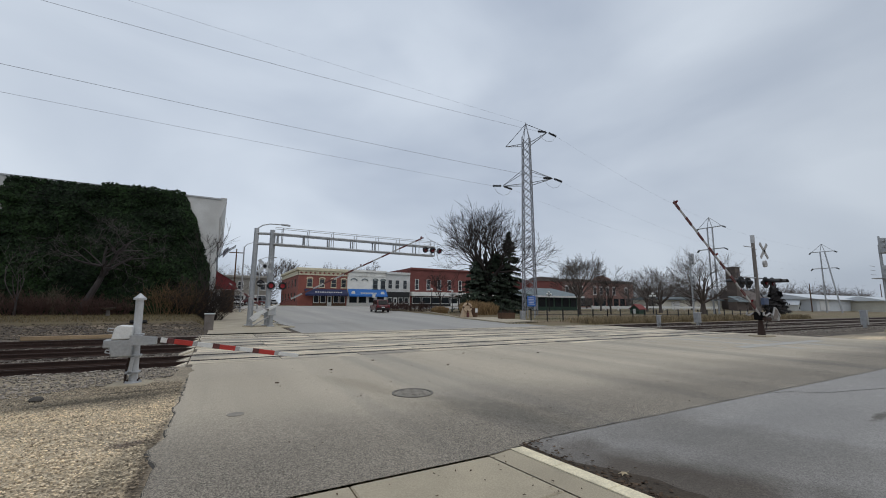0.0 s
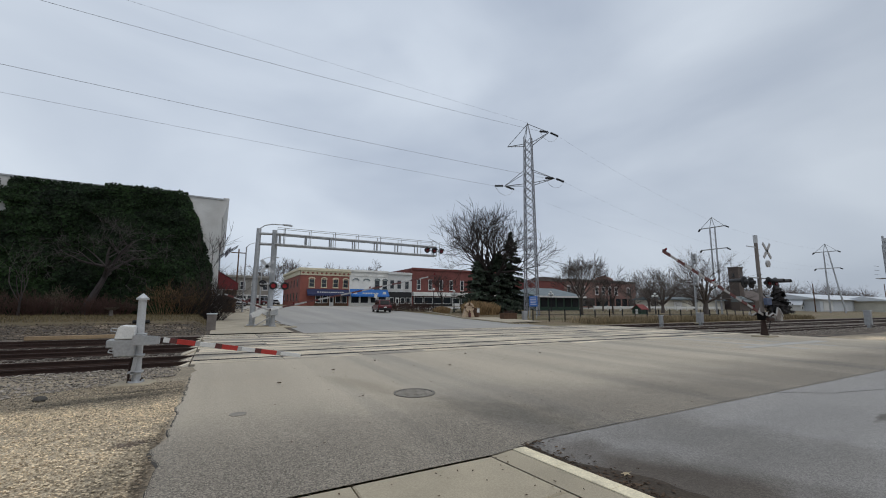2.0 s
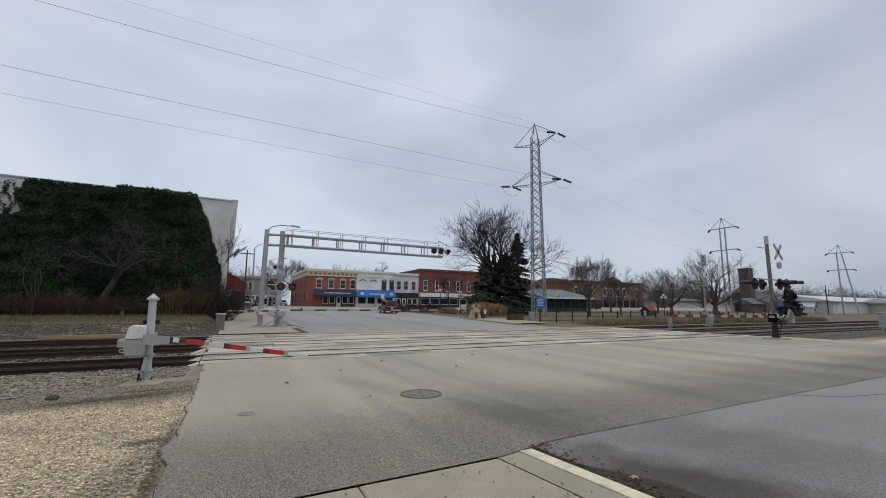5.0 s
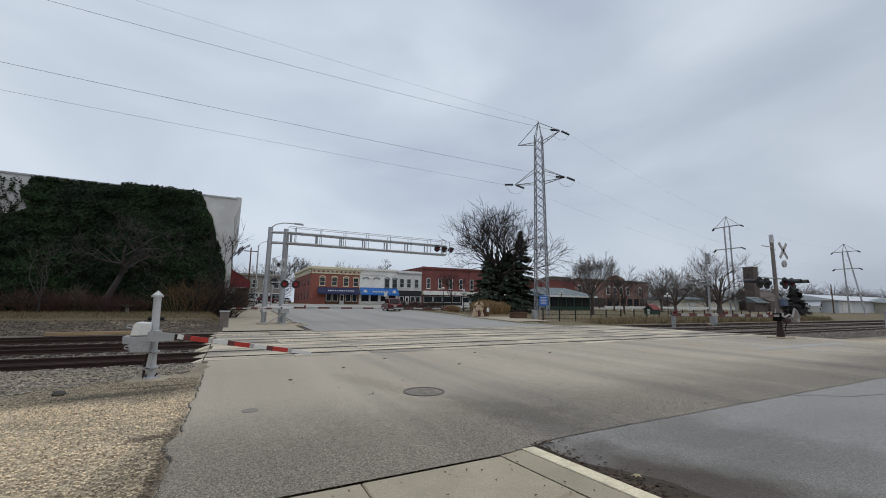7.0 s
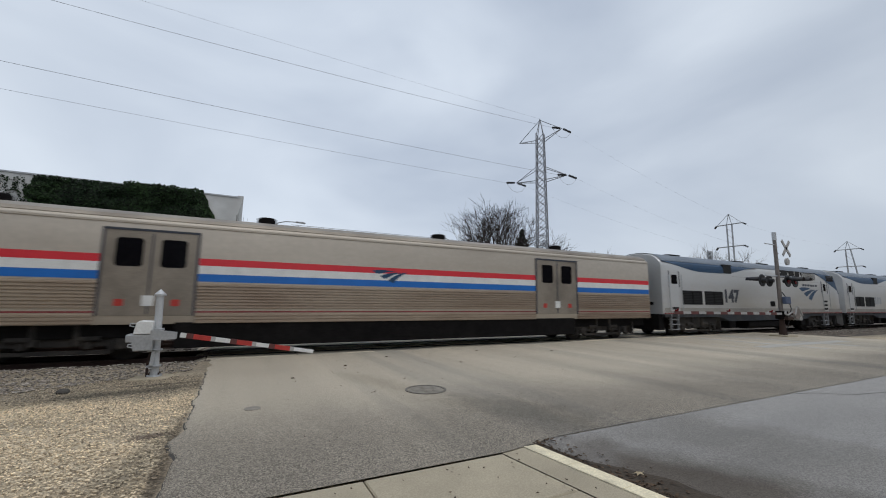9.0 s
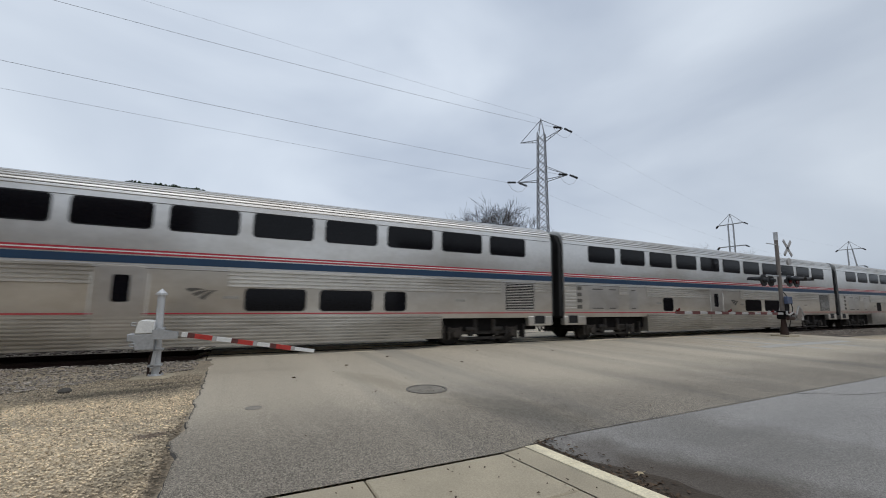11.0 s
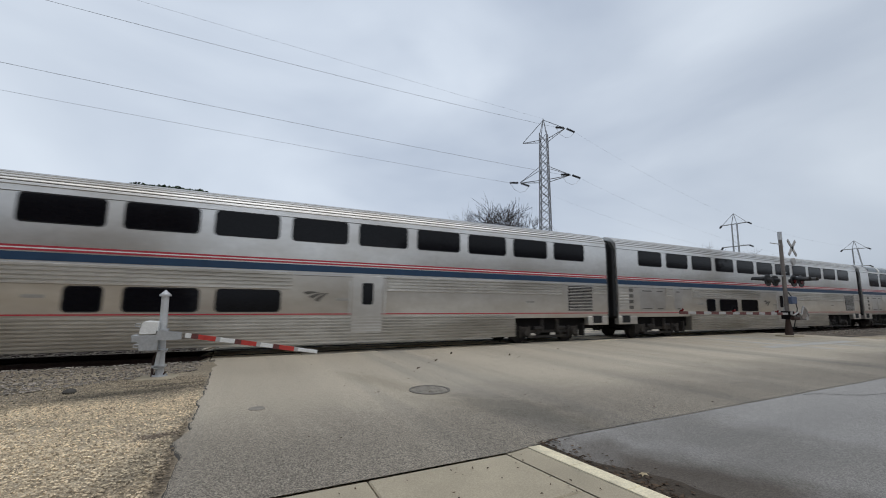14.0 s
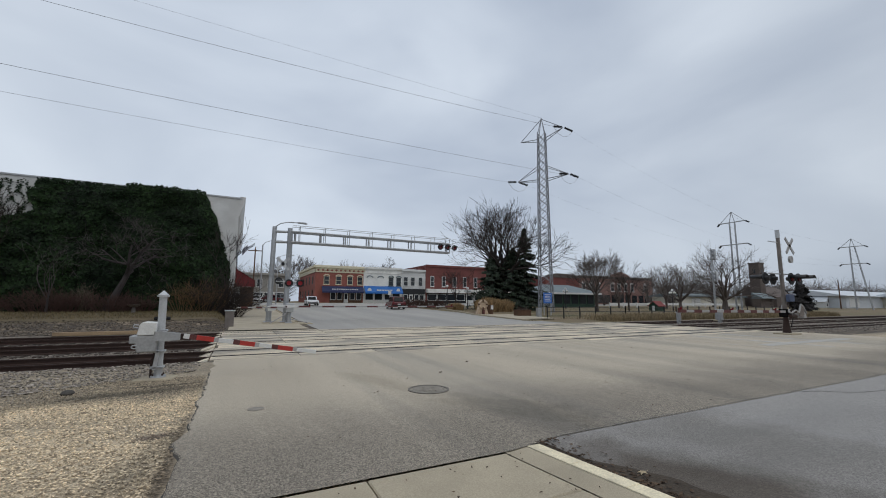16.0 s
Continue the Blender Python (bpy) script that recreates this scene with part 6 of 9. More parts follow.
def pole_pair(x, y, top, label):
    p = thing("power_pylon", label, "pylon", pose(x, y, ground_z(x, y)), group="power line pylons")
    g0 = top - 3.2
    for s, foot in ((1, 0.45), (-1, 0.45 if x < 100 else 2.4)):
        part("leg", Geo().bar((0, s * 0.45, g0 + 1.2), (0, s * foot, -0.3), 0.20, 0.26), M["galv"], p)
    ties = Geo()
    for i in range(12):
        z = 1.5 + i * (g0 / 12.5)
        w = 0.45 if x < 100 else 0.45
        ties.bar((0, -w, z), (0, w, z + 0.9), 0.03)
    part("lacing", ties, M["galv"], p)
    for z, L in ((g0 + 1.2, 2.2), (g0 - 3.0, 2.2)):
        part("crossarm", Geo().bar((0, -L, z), (0, L, z), 0.14), M["galv"], p)
        for s in (-1, 1):
            insulator(p, (0, s * L, z), (0.3, s * (L + 0.5), z - 0.35))
    cap = Geo()
    for s in (-1, 1):
        cap.bar((0, s * 2.1, g0 + 1.25), (0, 0, top), 0.07)
        cap.bar((0, s * 0.45, g0 + 1.2), (0, 0, top), 0.09)
    part("peak", cap, M["galv"], p)
    return p


pole_pair(82.0, 42.0, 18.4, "slim twin-legged steel pylon down the line")
pole_pair(133.0, 42.0, 17.2, "distant steel pylon with a raked leg")


def wire(name, a, b, sag, r=0.014):
    cu = bpy.data.curves.new(name, "CURVE")
    cu.dimensions, cu.bevel_depth, cu.bevel_resolution = "3D", r, 1
    sp = cu.splines.new("POLY")
    n = 40
    sp.points.add(n)
    for i in range(n + 1):
        t = i / n
        p = Vector(a).lerp(Vector(b), t)
        sp.points[i].co = (p.x, p.y, p.z - sag * 4 * t * (1 - t), 1)
    cu.materials.append(M["wire"])
    tmp = bpy.data.objects.new("wire_tmp", cu)
    scene.collection.objects.link(tmp)
    bpy.context.view_layer.update()
    me = bpy.data.meshes.new_from_object(tmp.evaluated_get(bpy.context.evaluated_depsgraph_get()))
    bpy.data.objects.remove(tmp)
    return tagged(new(name, me), "grey overhead power cable strung between pylons", "cable", group="overhead power cables")


M["wire"] = mat("cable_grey", (0.30, 0.31, 0.33), 0.6, 0.2, var=0.1, scale=2, bump=0)
WAY = Vector((1.7, 0, -0.22))
for s0, k, end, sag, r in ((-1, 1, (-75, 36.0, 19.4), 0.85, 0.015), (1, 1, (-75, 40.8, 18.9), 0.5, 0.012), (-1, 0, (-75, 35.9, 25.1), 1.45, 0.015)):
    tip = arm_tip(s0, k)
    wire("power_cable", tip + Vector((-1.7, 0, -0.22)), end, sag, r)
    far = Vector((82, 42 + 2.6 * s0, 12.1 if k else 16.3))
    wire("power_cable", tip + WAY, far, 0.8, 0.005)
    wire("power_cable", far, far + Vector((51, 0, -1.0)), 0.8, 0.005)
wire("power_cable", T1 + Vector((0, 0, 27.2)), (-75, 38.6, 28.6), 0.5, 0.008)


# ---------------------------------------------------------------- town buildings
M.update(
    orangebrick=mat("orange_red_brick", (0.31, 0.10, 0.075), 0.85, var=0.25, scale=0.8, bump=0.2, fine=16, dirt=(0.25, 0.085, 0.065), dirt_at=0.6),
    darkbrick=mat("dark_red_brick", (0.20, 0.065, 0.055), 0.85, var=0.25, scale=0.8, bump=0.2, fine=16, dirt=(0.16, 0.05, 0.042), dirt_at=0.6),
    brownbrick=mat("brown_brick", (0.125, 0.098, 0.085), 0.9, var=0.25, scale=0.6, bump=0.2, fine=12),
    cream=mat("cream_cornice_paint", (0.72, 0.65, 0.47), 0.7, var=0.15, scale=1.5, bump=0.05),
    whitebrick=mat("painted_white_brick", (0.82, 0.81, 0.76), 0.75, var=0.14, scale=0.9, bump=0.1, fine=18, dirt=(0.5, 0.49, 0.45), dirt_at=0.62),
    stucco=mat("old_white_render", (0.66, 0.66, 0.64), 0.9, var=0.15, scale=0.6, bump=0.15, fine=14, dirt=(0.46, 0.45, 0.43), dirt_at=0.6),
    greystone=mat("grey_stone_front", (0.33, 0.31, 0.275), 0.85, var=0.2, scale=0.7, bump=0.15, fine=12),
    navy=mat("navy_awning", (0.02, 0.028, 0.085), 0.8, var=0.2, scale=2, bump=0.05),
    sky_awn=mat("bright_blue_awning", (0.015, 0.13, 0.42), 0.7, var=0.15, scale=2, bump=0.05),
    maroon=mat("maroon_awning", (0.20, 0.022, 0.026), 0.75, var=0.2, scale=1.5, bump=0.08),
    roofgrey=mat("grey_shingle_roof", (0.17, 0.205, 0.215), 0.85, var=0.2, scale=1.0, bump=0.2, fine=10),
    shedwhite=mat("pale_metal_roof", (0.62, 0.65, 0.68), 0.6, var=0.1, scale=0.3, bump=0.05),
    yellow=mat("pale_yellow_siding", (0.66, 0.63, 0.54), 0.8, var=0.12, scale=0.5, bump=0.05),
    shopglass=mat("shop_glass", (0.03, 0.035, 0.04), 0.12, var=0.3, scale=0.8, bump=0, spec=0.6),
    wood=mat("brown_timber", (0.13, 0.07, 0.04), 0.85, var=0.35, scale=2, bump=0.3, stretch=(1, 1, 0.2)),
    green=mat("dark_green_paint", (0.02, 0.055, 0.035), 0.7, var=0.2, scale=2, bump=0.1),
    bluesign=mat("blue_sign", (0.035, 0.15, 0.50), 0.5, var=0.1, scale=2, bump=0.02),
    pink=mat("pale_straw_wicker", (0.58, 0.44, 0.31), 0.85, var=0.3, scale=4, bump=0.3),
)


def window(parent, x, z0, z1, w, y, frame_m, hood=None, sill=True, arched=False):
    """A sash window set in a wall that faces -y at y."""
    wd = part("window", Geo().box(x - w / 2 - 0.10, x + w / 2 + 0.10, y - 0.05, y + 0.12, z0 - 0.04, z1 + 0.06), frame_m, parent, bevel=0.015)
    part("pane", Geo().box(x - w / 2, x + w / 2, y - 0.058, y - 0.05, z0 + 0.04, (z0 + z1) / 2 - 0.03), M["shopglass"], wd)
    part("pane", Geo().box(x - w / 2, x + w / 2, y - 0.062, y - 0.05, (z0 + z1) / 2 + 0.03, z1 - 0.02), M["shopglass"], wd)
    if sill:
        part("sill", Geo().box(x - w / 2 - 0.18, x + w / 2 + 0.18, y - 0.14, y + 0.05, z0 - 0.16, z0 - 0.04), hood or frame_m, wd, bevel=0.015)
    if hood:
        n = 8
        out = [(x + (w / 2 + 0.22) * math.cos(math.pi * i / n), z1 + 0.02 + 0.42 * math.sin(math.pi * i / n)) for i in range(n + 1)]
        inn = [(x + (w / 2 + 0.02) * math.cos(math.pi * i / n), z1 + 0.02 + 0.22 * math.sin(math.pi * i / n)) for i in range(n, -1, -1)]
        part("arched_hood", Geo().prism_y(out + inn, y - 0.16, y + 0.02), hood, wd)
    return wd


def building(label, x0, x1, y0, y1, z0, z1, wall_m, name="shop_building", group="town shops"):
    b = thing(name, label, "building", pose(0, 0, 0), group=group)
    g = Geo().box(x0, x1, y0, y0 + 0.35, z0 - 0.5, z1).box(x0, x1, y1 - 0.35, y1, z0 - 0.5, z1).box(x0, x0 + 0.35, y0 + 0.35, y1 - 0.35, z0 - 0.5, z1).box(
        x1 - 0.35, x1, y0 + 0.35, y1 - 0.35, z0 - 0.5, z1)
    part("wall", g, wall_m, b)
    part("roof", Geo().box(x0 + 0.35, x1 - 0.35, y0 + 0.35, y1 - 0.35, z1 - 0.6, z1 - 0.45), M["roofgrey"], b)
    return b


def awning(parent, x0, x1, y, z0, z1, out, material, label):
    a = part("awning", Geo().prism_x([(y, z1), (y - out, z0 + 0.28), (y - out, z0), (y - out + 0.03, z0), (y - out + 0.03, z0 + 0.26), (y, z1 - 0.05)], x0, x1), material, parent, label)
    return a


def storefront(parent, x0, x1, y, z0, z1, n, frame_m, door_at=None):
    part("shop_frame", Geo().box(x0, x1, y - 0.06, y + 0.2, z0 - 0.1, z1), frame_m, parent)
    w = (x1 - x0) / n
    for i in range(n):
        a, b = x0 + i * w + 0.12, x0 + (i + 1) * w - 0.12
        if i == door_at:
            d = part("shop_door", Geo().box(a + 0.1, b - 0.1, y - 0.09, y - 0.06, z0, z1 - 0.15), M["white"], parent, bevel=0.01)
            part("pane", Geo().box(a + 0.3, b - 0.3, y - 0.10, y - 0.09, z0 + 0.7, z1 - 0.4), M["shopglass"], d)
        else:
            s = part("shop_window", Geo().box(a, b, y - 0.085, y - 0.06, z0 + 0.55, z1 - 0.15), M["white"], parent)
            part("pane", Geo().box(a + 0.1, b - 0.1, y - 0.095, y - 0.085, z0 + 0.65, z1 - 0.25), M["shopglass"], s)


YB = 85.0
Z0 = rise(YB)
# orange brick corner shop
b = building("orange-red brick corner shop with cream cornice and navy awning", 13.9, 23.88, YB, YB + 24, Z0, 8.35, M["orangebrick"])
part("cornice", Geo().box(13.5, 23.9, YB - 0.45, YB + 0.1, 8.45, 9.0).box(13.5, 13.95, YB + 0.1, YB + 24, 8.45, 9.0), M["cream"], b, "cream painted cornice", bevel=0.05)
part("frieze", Geo().box(13.8, 23.88, YB - 0.12, YB, 7.55, 8.45).box(13.78, 13.9, YB - 0.12, YB + 24, 7.55, 8.45), M["cream"], b, "cream frieze band")
for i in range(11):
    x = 14.4 + i * 0.92
    part("diamond_panel", Geo().prism_y([(x - 0.3, 8.0), (x, 7.78), (x + 0.3, 8.0), (x, 8.22)], YB - 0.15, YB - 0.1), M["orangebrick"], b)
    part("bracket", Geo().box(x + 0.36, x + 0.54, YB - 0.4, YB - 0.1, 7.95, 8.5), M["cream"], b)
for x in (16.15, 18.6, 21.0, 23.1):
    window(b, x, 5.15, 6.75, 0.95, YB, M["cream"], hood=M["cream"])
for i in range(5):
    y = YB + 3 + i * 4.4
    part("side_window", Geo().box(13.84, 13.95, y - 0.45, y + 0.45, 5.2, 6.8), M["shopglass"], b)
    part("side_window", Geo().box(13.84, 13.95, y - 0.45, y + 0.45, 2.3, 4.0), M["shopglass"], b)
storefront(b, 16.9, 23.6, YB, Z0, 3.6, 5, M["wood"], 2)
a = awning(b, 15.2, 23.85, YB, 3.35, 4.75, 1.2, M["navy"], "navy blue awning with pale lettering bars")
for i in range(12):
    part("lettering_bar", Geo().box(17.2 + i * 0.46, 17.5 + i * 0.46, YB - 0.80, YB - 0.75, 3.95, 4.22, None), M["white"], a)

# white painted pair
b = building("white painted brick shop with bright blue awning", 23.9, 32.6, YB, YB + 22, Z0, 9.0, M["whitebrick"])
part("cornice", Geo().box(23.9, 32.6, YB - 0.3, YB, 8.6, 9.05), M["whitebrick"], b, bevel=0.04)
part("string_course", Geo().box(23.9, 32.6, YB - 0.12, YB, 7.7, 7.85), M["whitebrick"], b)
for x in (25.3, 27.7):
    n = 8
    o = [(x + 0.75 * math.cos(math.pi * i / n), 6.75 + 0.5 * math.sin(math.pi * i / n)) for i in range(n + 1)]
    q = [(x + 0.55 * math.cos(math.pi * i / n), 6.75 + 0.3 * math.sin(math.pi * i / n)) for i in range(n, -1, -1)]
    part("blind_arch", Geo().prism_y(o + q, YB - 0.14, YB + 0.02), M["roofgrey"], b, "dark arched hood over a bricked-up window")
for x in (30.1, 31.9):
    window(b, x, 5.1, 6.9, 0.9, YB, M["roofgrey"], hood=M["roofgrey"])
storefront(b, 24.2, 32.4, YB, Z0, 3.6, 4, M["whitebrick"], 2)
a = awning(b, 24.0, 32.55, YB, 3.3, 4.95, 1.3, M["sky_awn"], "bright blue awning with white lettering bars")
for i in range(10):
    part("lettering_bar", Geo().box(26.6 + i * 0.36, 26.85 + i * 0.36, YB - 1.02, YB - 0.97, 3.92, 4.2), M["white"], a)
for x in (25.0, 31.5):
    part("awning_badge", Geo().tube((x, YB - 1.0, 4.05), (x, YB - 0.9, 4.05), 0.42, n=14), M["white"], a, "white oval badge")
b = building("narrow white shop with a black shopfront", 32.62, 38.45, YB, YB + 20, Z0, 8.8, M["stucco"])
part("cornice", Geo().box(32.6, 38.4, YB - 0.35, YB, 8.4, 8.9), M["stucco"], b, bevel=0.04)
for x in (33.6, 35.3, 37.2):
    window(b, x, 5.2, 7.1, 0.85, YB, M["stucco"])
storefront(b, 32.9, 38.2, YB, Z0, 3.4, 4, M["black"], 1)
part("fascia", Geo().box(32.8, 38.3, YB - 0.2, YB, 3.4, 4.5), M["black"], b)
# dark brick block
b = building("dark red brick block with tall windows and white shopfront band", 38.5, 62.0, YB, YB + 22, Z0, 10.1, M["darkbrick"])
part("cornice", Geo().box(38.4, 62.1, YB - 0.25, YB, 9.7, 10.2), M["darkbrick"], b, bevel=0.04)
part("rooftop_box", Geo().box(36.9, 38.4, YB + 1, YB + 5, 8.4, 9.6), M["darkbrick"], b)
for x in (40.2, 43.2, 46.1, 48.9, 51.9, 54.9, 58.0):
    window(b, x, 5.2, 7.5, 0.75, YB, M["white"])
part("fascia", Geo().box(38.6, 61.9, YB - 0.9, YB, 3.7, 4.6), M["whitebrick"], b, "white shopfront canopy")
storefront(b, 38.9, 61.6, YB, Z0, 3.6, 9, M["black"], 4)

# grey stone shops further off, seen past the masts
b = building("grey stone two-storey shop row", -9.0, 10.6, 106, 124, Z0, 8.2, M["greystone"])
part("cornice", Geo().box(-9, 10.7, 105.6, 106, 7.7, 8.3), M["greystone"], b, bevel=0.05)
for i in range(8):
    window(b, -7.5 + i * 2.4, 5.0, 6.8, 1.0, 106, M["white"])
storefront(b, -8.6, 10.2, 106, Z0, 3.8, 8, M["white"], 3)

# brick blocks beyond the park
b = building("blank brown-red brick warehouse beyond the park", 68.0, 79.0, 78, 92, 1.2, 8.0, M["darkbrick"], group="buildings beyond the park")
part("parapet", Geo().prism_y([(67.9, 7.9), (79.1, 7.9), (79.1, 8.3), (75, 8.9), (71, 8.9), (67.9, 8.3)], 77.8, 78.2), M["brownbrick"], b)
M["agedbrick"] = mat("aged_brown_brick", (0.27, 0.15, 0.125), 0.9, var=0.25, scale=0.8, bump=0.2, fine=14, dirt=(0.16, 0.09, 0.075), dirt_at=0.58)
b = building("two-storey red brick block with pale windows beyond the park", 79.1, 108.0, 78, 94, 1.2, 8.6, M["agedbrick"], group="buildings beyond the park")
part("cornice", Geo().box(79, 108.1, 77.7, 78, 8.1, 8.75), M["brownbrick"], b)
part("gable", Geo().prism_y([(90.5, 8.7), (98.5, 8.7), (97.4, 9.5), (94.5, 10.2), (91.6, 9.5)], 77.75, 78.15), M["agedbrick"], b, "low peaked parapet")
for i in (0, 1, 2, 4, 5, 6, 7, 9):
    window(b, 80.8 + i * 2.65, 4.8, 6.7, 1.05, 78, M["white"], hood=M["white"])
for i in range(10):
    part("shop_window", Geo().box(80.2 + i * 2.7, 82.2 + i * 2.7, 77.93, 78.0, 1.6, 3.7), M["shopglass"], b)
b = thing("depot_building", "low depot with hipped grey shingle roof and dark glass front", "building", pose(58.5, 63, rise(63)))
part("wall", Geo().box(-6.5, 6.5, -3, 5, -0.4, 2.7), M["green"], b)
part("roof", Geo().add([(-7.5, -4, 2.7), (7.5, -4, 2.7), (7.5, 6, 2.7), (-7.5, 6, 2.7), (-3.5, 1, 4.4), (3.5, 1, 4.4)], [(0, 1, 5, 4), (1, 2, 5), (2, 3, 4, 5), (3, 0, 4), (0, 3, 2, 1)]), M["roofgrey"], b, "grey shingle roof")
part("fascia", Geo().box(-7.5, 7.5, -4.05, -3.9, 2.4, 2.72), M["white"], b)
for i in range(6):
    part("window", Geo().box(-6 + i * 2.1, -4.4 + i * 2.1, -3.06, -3.0, 0.6, 2.3), M["shopglass"], b)
# brown brick church
b = thing("church", "brown brick church with a square tower and low porch", "building", pose(127, 60, 0.4))
part("tower", Geo().box(-1.25, 1.25, -1.25, 1.25, -0.5, 12.0), M["brownbrick"], b)
part("tower_cap", Geo().box(-1.35, 1.35, -1.35, 1.35, 12.0, 12.35), M["brownbrick"], b)
part("belfry_opening", Geo().box(-0.3, 0.3, -1.31, -1.23, 9.4, 10.6), M["shopglass"], b)
part("belfry_opening", Geo().box(-1.31, -1.23, -0.3, 0.3, 9.4, 10.6), M["shopglass"], b)
part("nave", Geo().prism_x([(-3.5, -0.5), (9.5, -0.5), (9.5, 3), (3, 6.0), (-3.5, 3)], 1.25, 15), M["brownbrick"], b)
part("porch", Geo().prism_x([(-5.2, 2.6), (-2.6, 4.0), (-2.6, 2.5), (-5.2, 2.4)], -9, -3), M["roofgrey"], b)
part("porch_wall", Geo().box(-9, -3, -4.6, -2.6, -0.5, 2.5), M["brownbrick"], b)
# sheds down the line
b = thing("metal_shed", "long white metal shed with a pale roof", "shed", pose(166, 56, 0.8), group="sheds down the line")
b.scale = (1, 1, 0.6)
part("wall", Geo().box(-22, 60, -8, 10, -0.5, 5), M["shedwhite"], b)
part("roof", Geo().prism_x([(-9, 5), (11, 5), (1, 8.2)], -23, 61), M["shedwhite"], b)
part("door", Geo().box(-20, -14, -8.1, -8.0, 0, 4.4), M["white"], b)
b = thing("metal_shed", "long pale yellow metal shed with a low roof", "shed", pose(176, 45, 0.5), group="sheds down the line")
b.scale = (1, 1, 0.85)
part("wall", Geo().box(-8, 60, -5, 6, -0.3, 3.6), M["yellow"], b)
part("roof", Geo().prism_x([(-6, 3.5), (7, 3.5), (1, 5.2)], -9, 61), M["shedwhite"], b)
for i in range(8):
    part("window", Geo().box(-6 + i * 7, -4.4 + i * 7, -5.06, -5.0, 1.4, 2.4), M["shopglass"], b)
b = thing("metal_shed", "low pale tan building with a long flat front beyond the trees", "shed", pose(116, 66, 0.8), group="sheds down the line")
part("wall", Geo().box(-18, 10, -3, 5, -0.4, 2.5), M["yellow"], b)
part("roof", Geo().prism_x([(-3.6, 2.45), (5.6, 2.45), (5.6, 2.75), (1, 3.4), (-3.6, 2.75)], -18.5, 10.5), M["roofgrey"], b, "low grey roof")
part("garage_door", Geo().box(-14, -10.5, -3.06, -3.0, -0.1, 2.1), M["white"], b)
fn = thing("board_fence", "long low white board fence beyond the park", "fence")
for k in range(12):
    part("fence_post", Geo().box(66.9 + k * 4, 67.1 + k * 4, 57.9, 58.1, rise(58) - 0.2, rise(58) + 1.0), M["white"], fn)
    part("fence_board", Geo().box(67.1 + k * 4, 70.9 + k * 4, 57.96, 58.0, rise(58) + 0.45, rise(58) + 0.9), M["white"], fn)
b = thing("house", "small white gabled house beyond the tracks", "house", pose(144, 54, 0.7))
b.scale = (0.36, 0.5, 0.42)
part("wall", Geo().prism_y([(-5, -0.4), (5, -0.4), (5, 4.0), (0, 8.0), (-5, 4.0)], -5, 7), M["white"], b)
for s in (-1, 1):
    part("roof", Geo().add([(0, -5.5, 8.3), (0, 7.5, 8.3), (s * 5.7, 7.5, 3.7), (s * 5.7, -5.5, 3.7), (0, -5.5, 8.05), (0, 7.5, 8.05), (s * 5.7, 7.5, 3.45), (s * 5.7, -5.5, 3.45)],
                           [(0, 1, 2, 3), (4, 7, 6, 5), (0, 3, 7, 4), (1, 5, 6, 2), (2, 6, 7, 3)]), M["shedwhite"], b)
part("window", Geo().box(-1, 1, -5.06, -5.0, 3.2, 5.2), M["shopglass"], b)
part("window", Geo().box(-3.8, -2.2, -5.06, -5.0, 0.9, 2.4), M["shopglass"], b)

# ---------------------------------------------------------------- ivy-clad corner building
IY = 40.0
M["flagcloth"] = mat("striped_flag_cloth", (0.42, 0.42, 0.46), 0.9, var=0.4, scale=9, bump=0, stretch=(0.2, 0.2, 3), col2=(0.04, 0.045, 0.09))
b = thing("corner_building", "white rendered corner building whose track side is overgrown with ivy", "building", pose(0, 0, 0))
part("wall", Geo().box(-34, -0.35, IY, IY + 0.4, -0.5, 10.75).box(-0.75, -0.35, IY + 0.4, IY + 34, -0.5, 10.75).box(-34, -33.6, IY + 0.4, IY + 34, -0.5, 10.75).box(-34, -0.35, IY + 33.6, IY + 34, -0.5, 10.75), M["stucco"], b, "white rendered wall")
part("roof", Geo().box(-33.6, -0.75, IY + 0.4, IY + 33.6, 10.2, 10.4), M["roofgrey"], b)
part("coping", Geo().box(-34.1, -0.2, IY - 0.08, IY + 0.5, 10.75, 10.87), M["galv"], b, "metal parapet coping")
part("front_cornice", Geo().prism_y([(-0.35, 9.2), (-0.28, 9.2), (0.12, 10.75), (0.12, 10.95), (-0.35, 10.95)], IY - 0.05, IY + 33), M["stucco"], b, "overhanging street cornice")
for i in range(3):
    window(b, -31 + i * 3.4, 5.6, 7.6, 1.1, IY, M["white"])
for i in range(6):
    part("street_window", Geo().box(-0.36, -0.30, IY + 3 + i * 5, IY + 4.2 + i * 5, 5.4, 7.4), M["shopglass"], b)
aw = part("canopy", Geo().prism_y([(-0.35, 5.35), (1.75, 4.0), (1.75, 3.25), (1.68, 3.25), (1.68, 3.95), (-0.35, 5.2)], 52.0, 66.0), M["maroon"], b, "maroon sloped street canopy")
part("canopy_valance", Geo().prism_y([(-0.35, 3.25), (1.75, 3.25), (1.75, 4.0), (-0.35, 5.3)], 52.0, 52.06), M["maroon"], b)
for y in (52.3, 57, 61.5, 65.7):
    part("canopy_post", Geo().box(1.35, 1.60, y - 0.12, y + 0.12, 0.4, 3.3), M["wood"], b, "brown timber post")
part("timber_screen", Geo().box(0.25, 1.62, 53.0, 53.1, 0.5, 3.25), M["wood"], b, "brown timber wind screen")
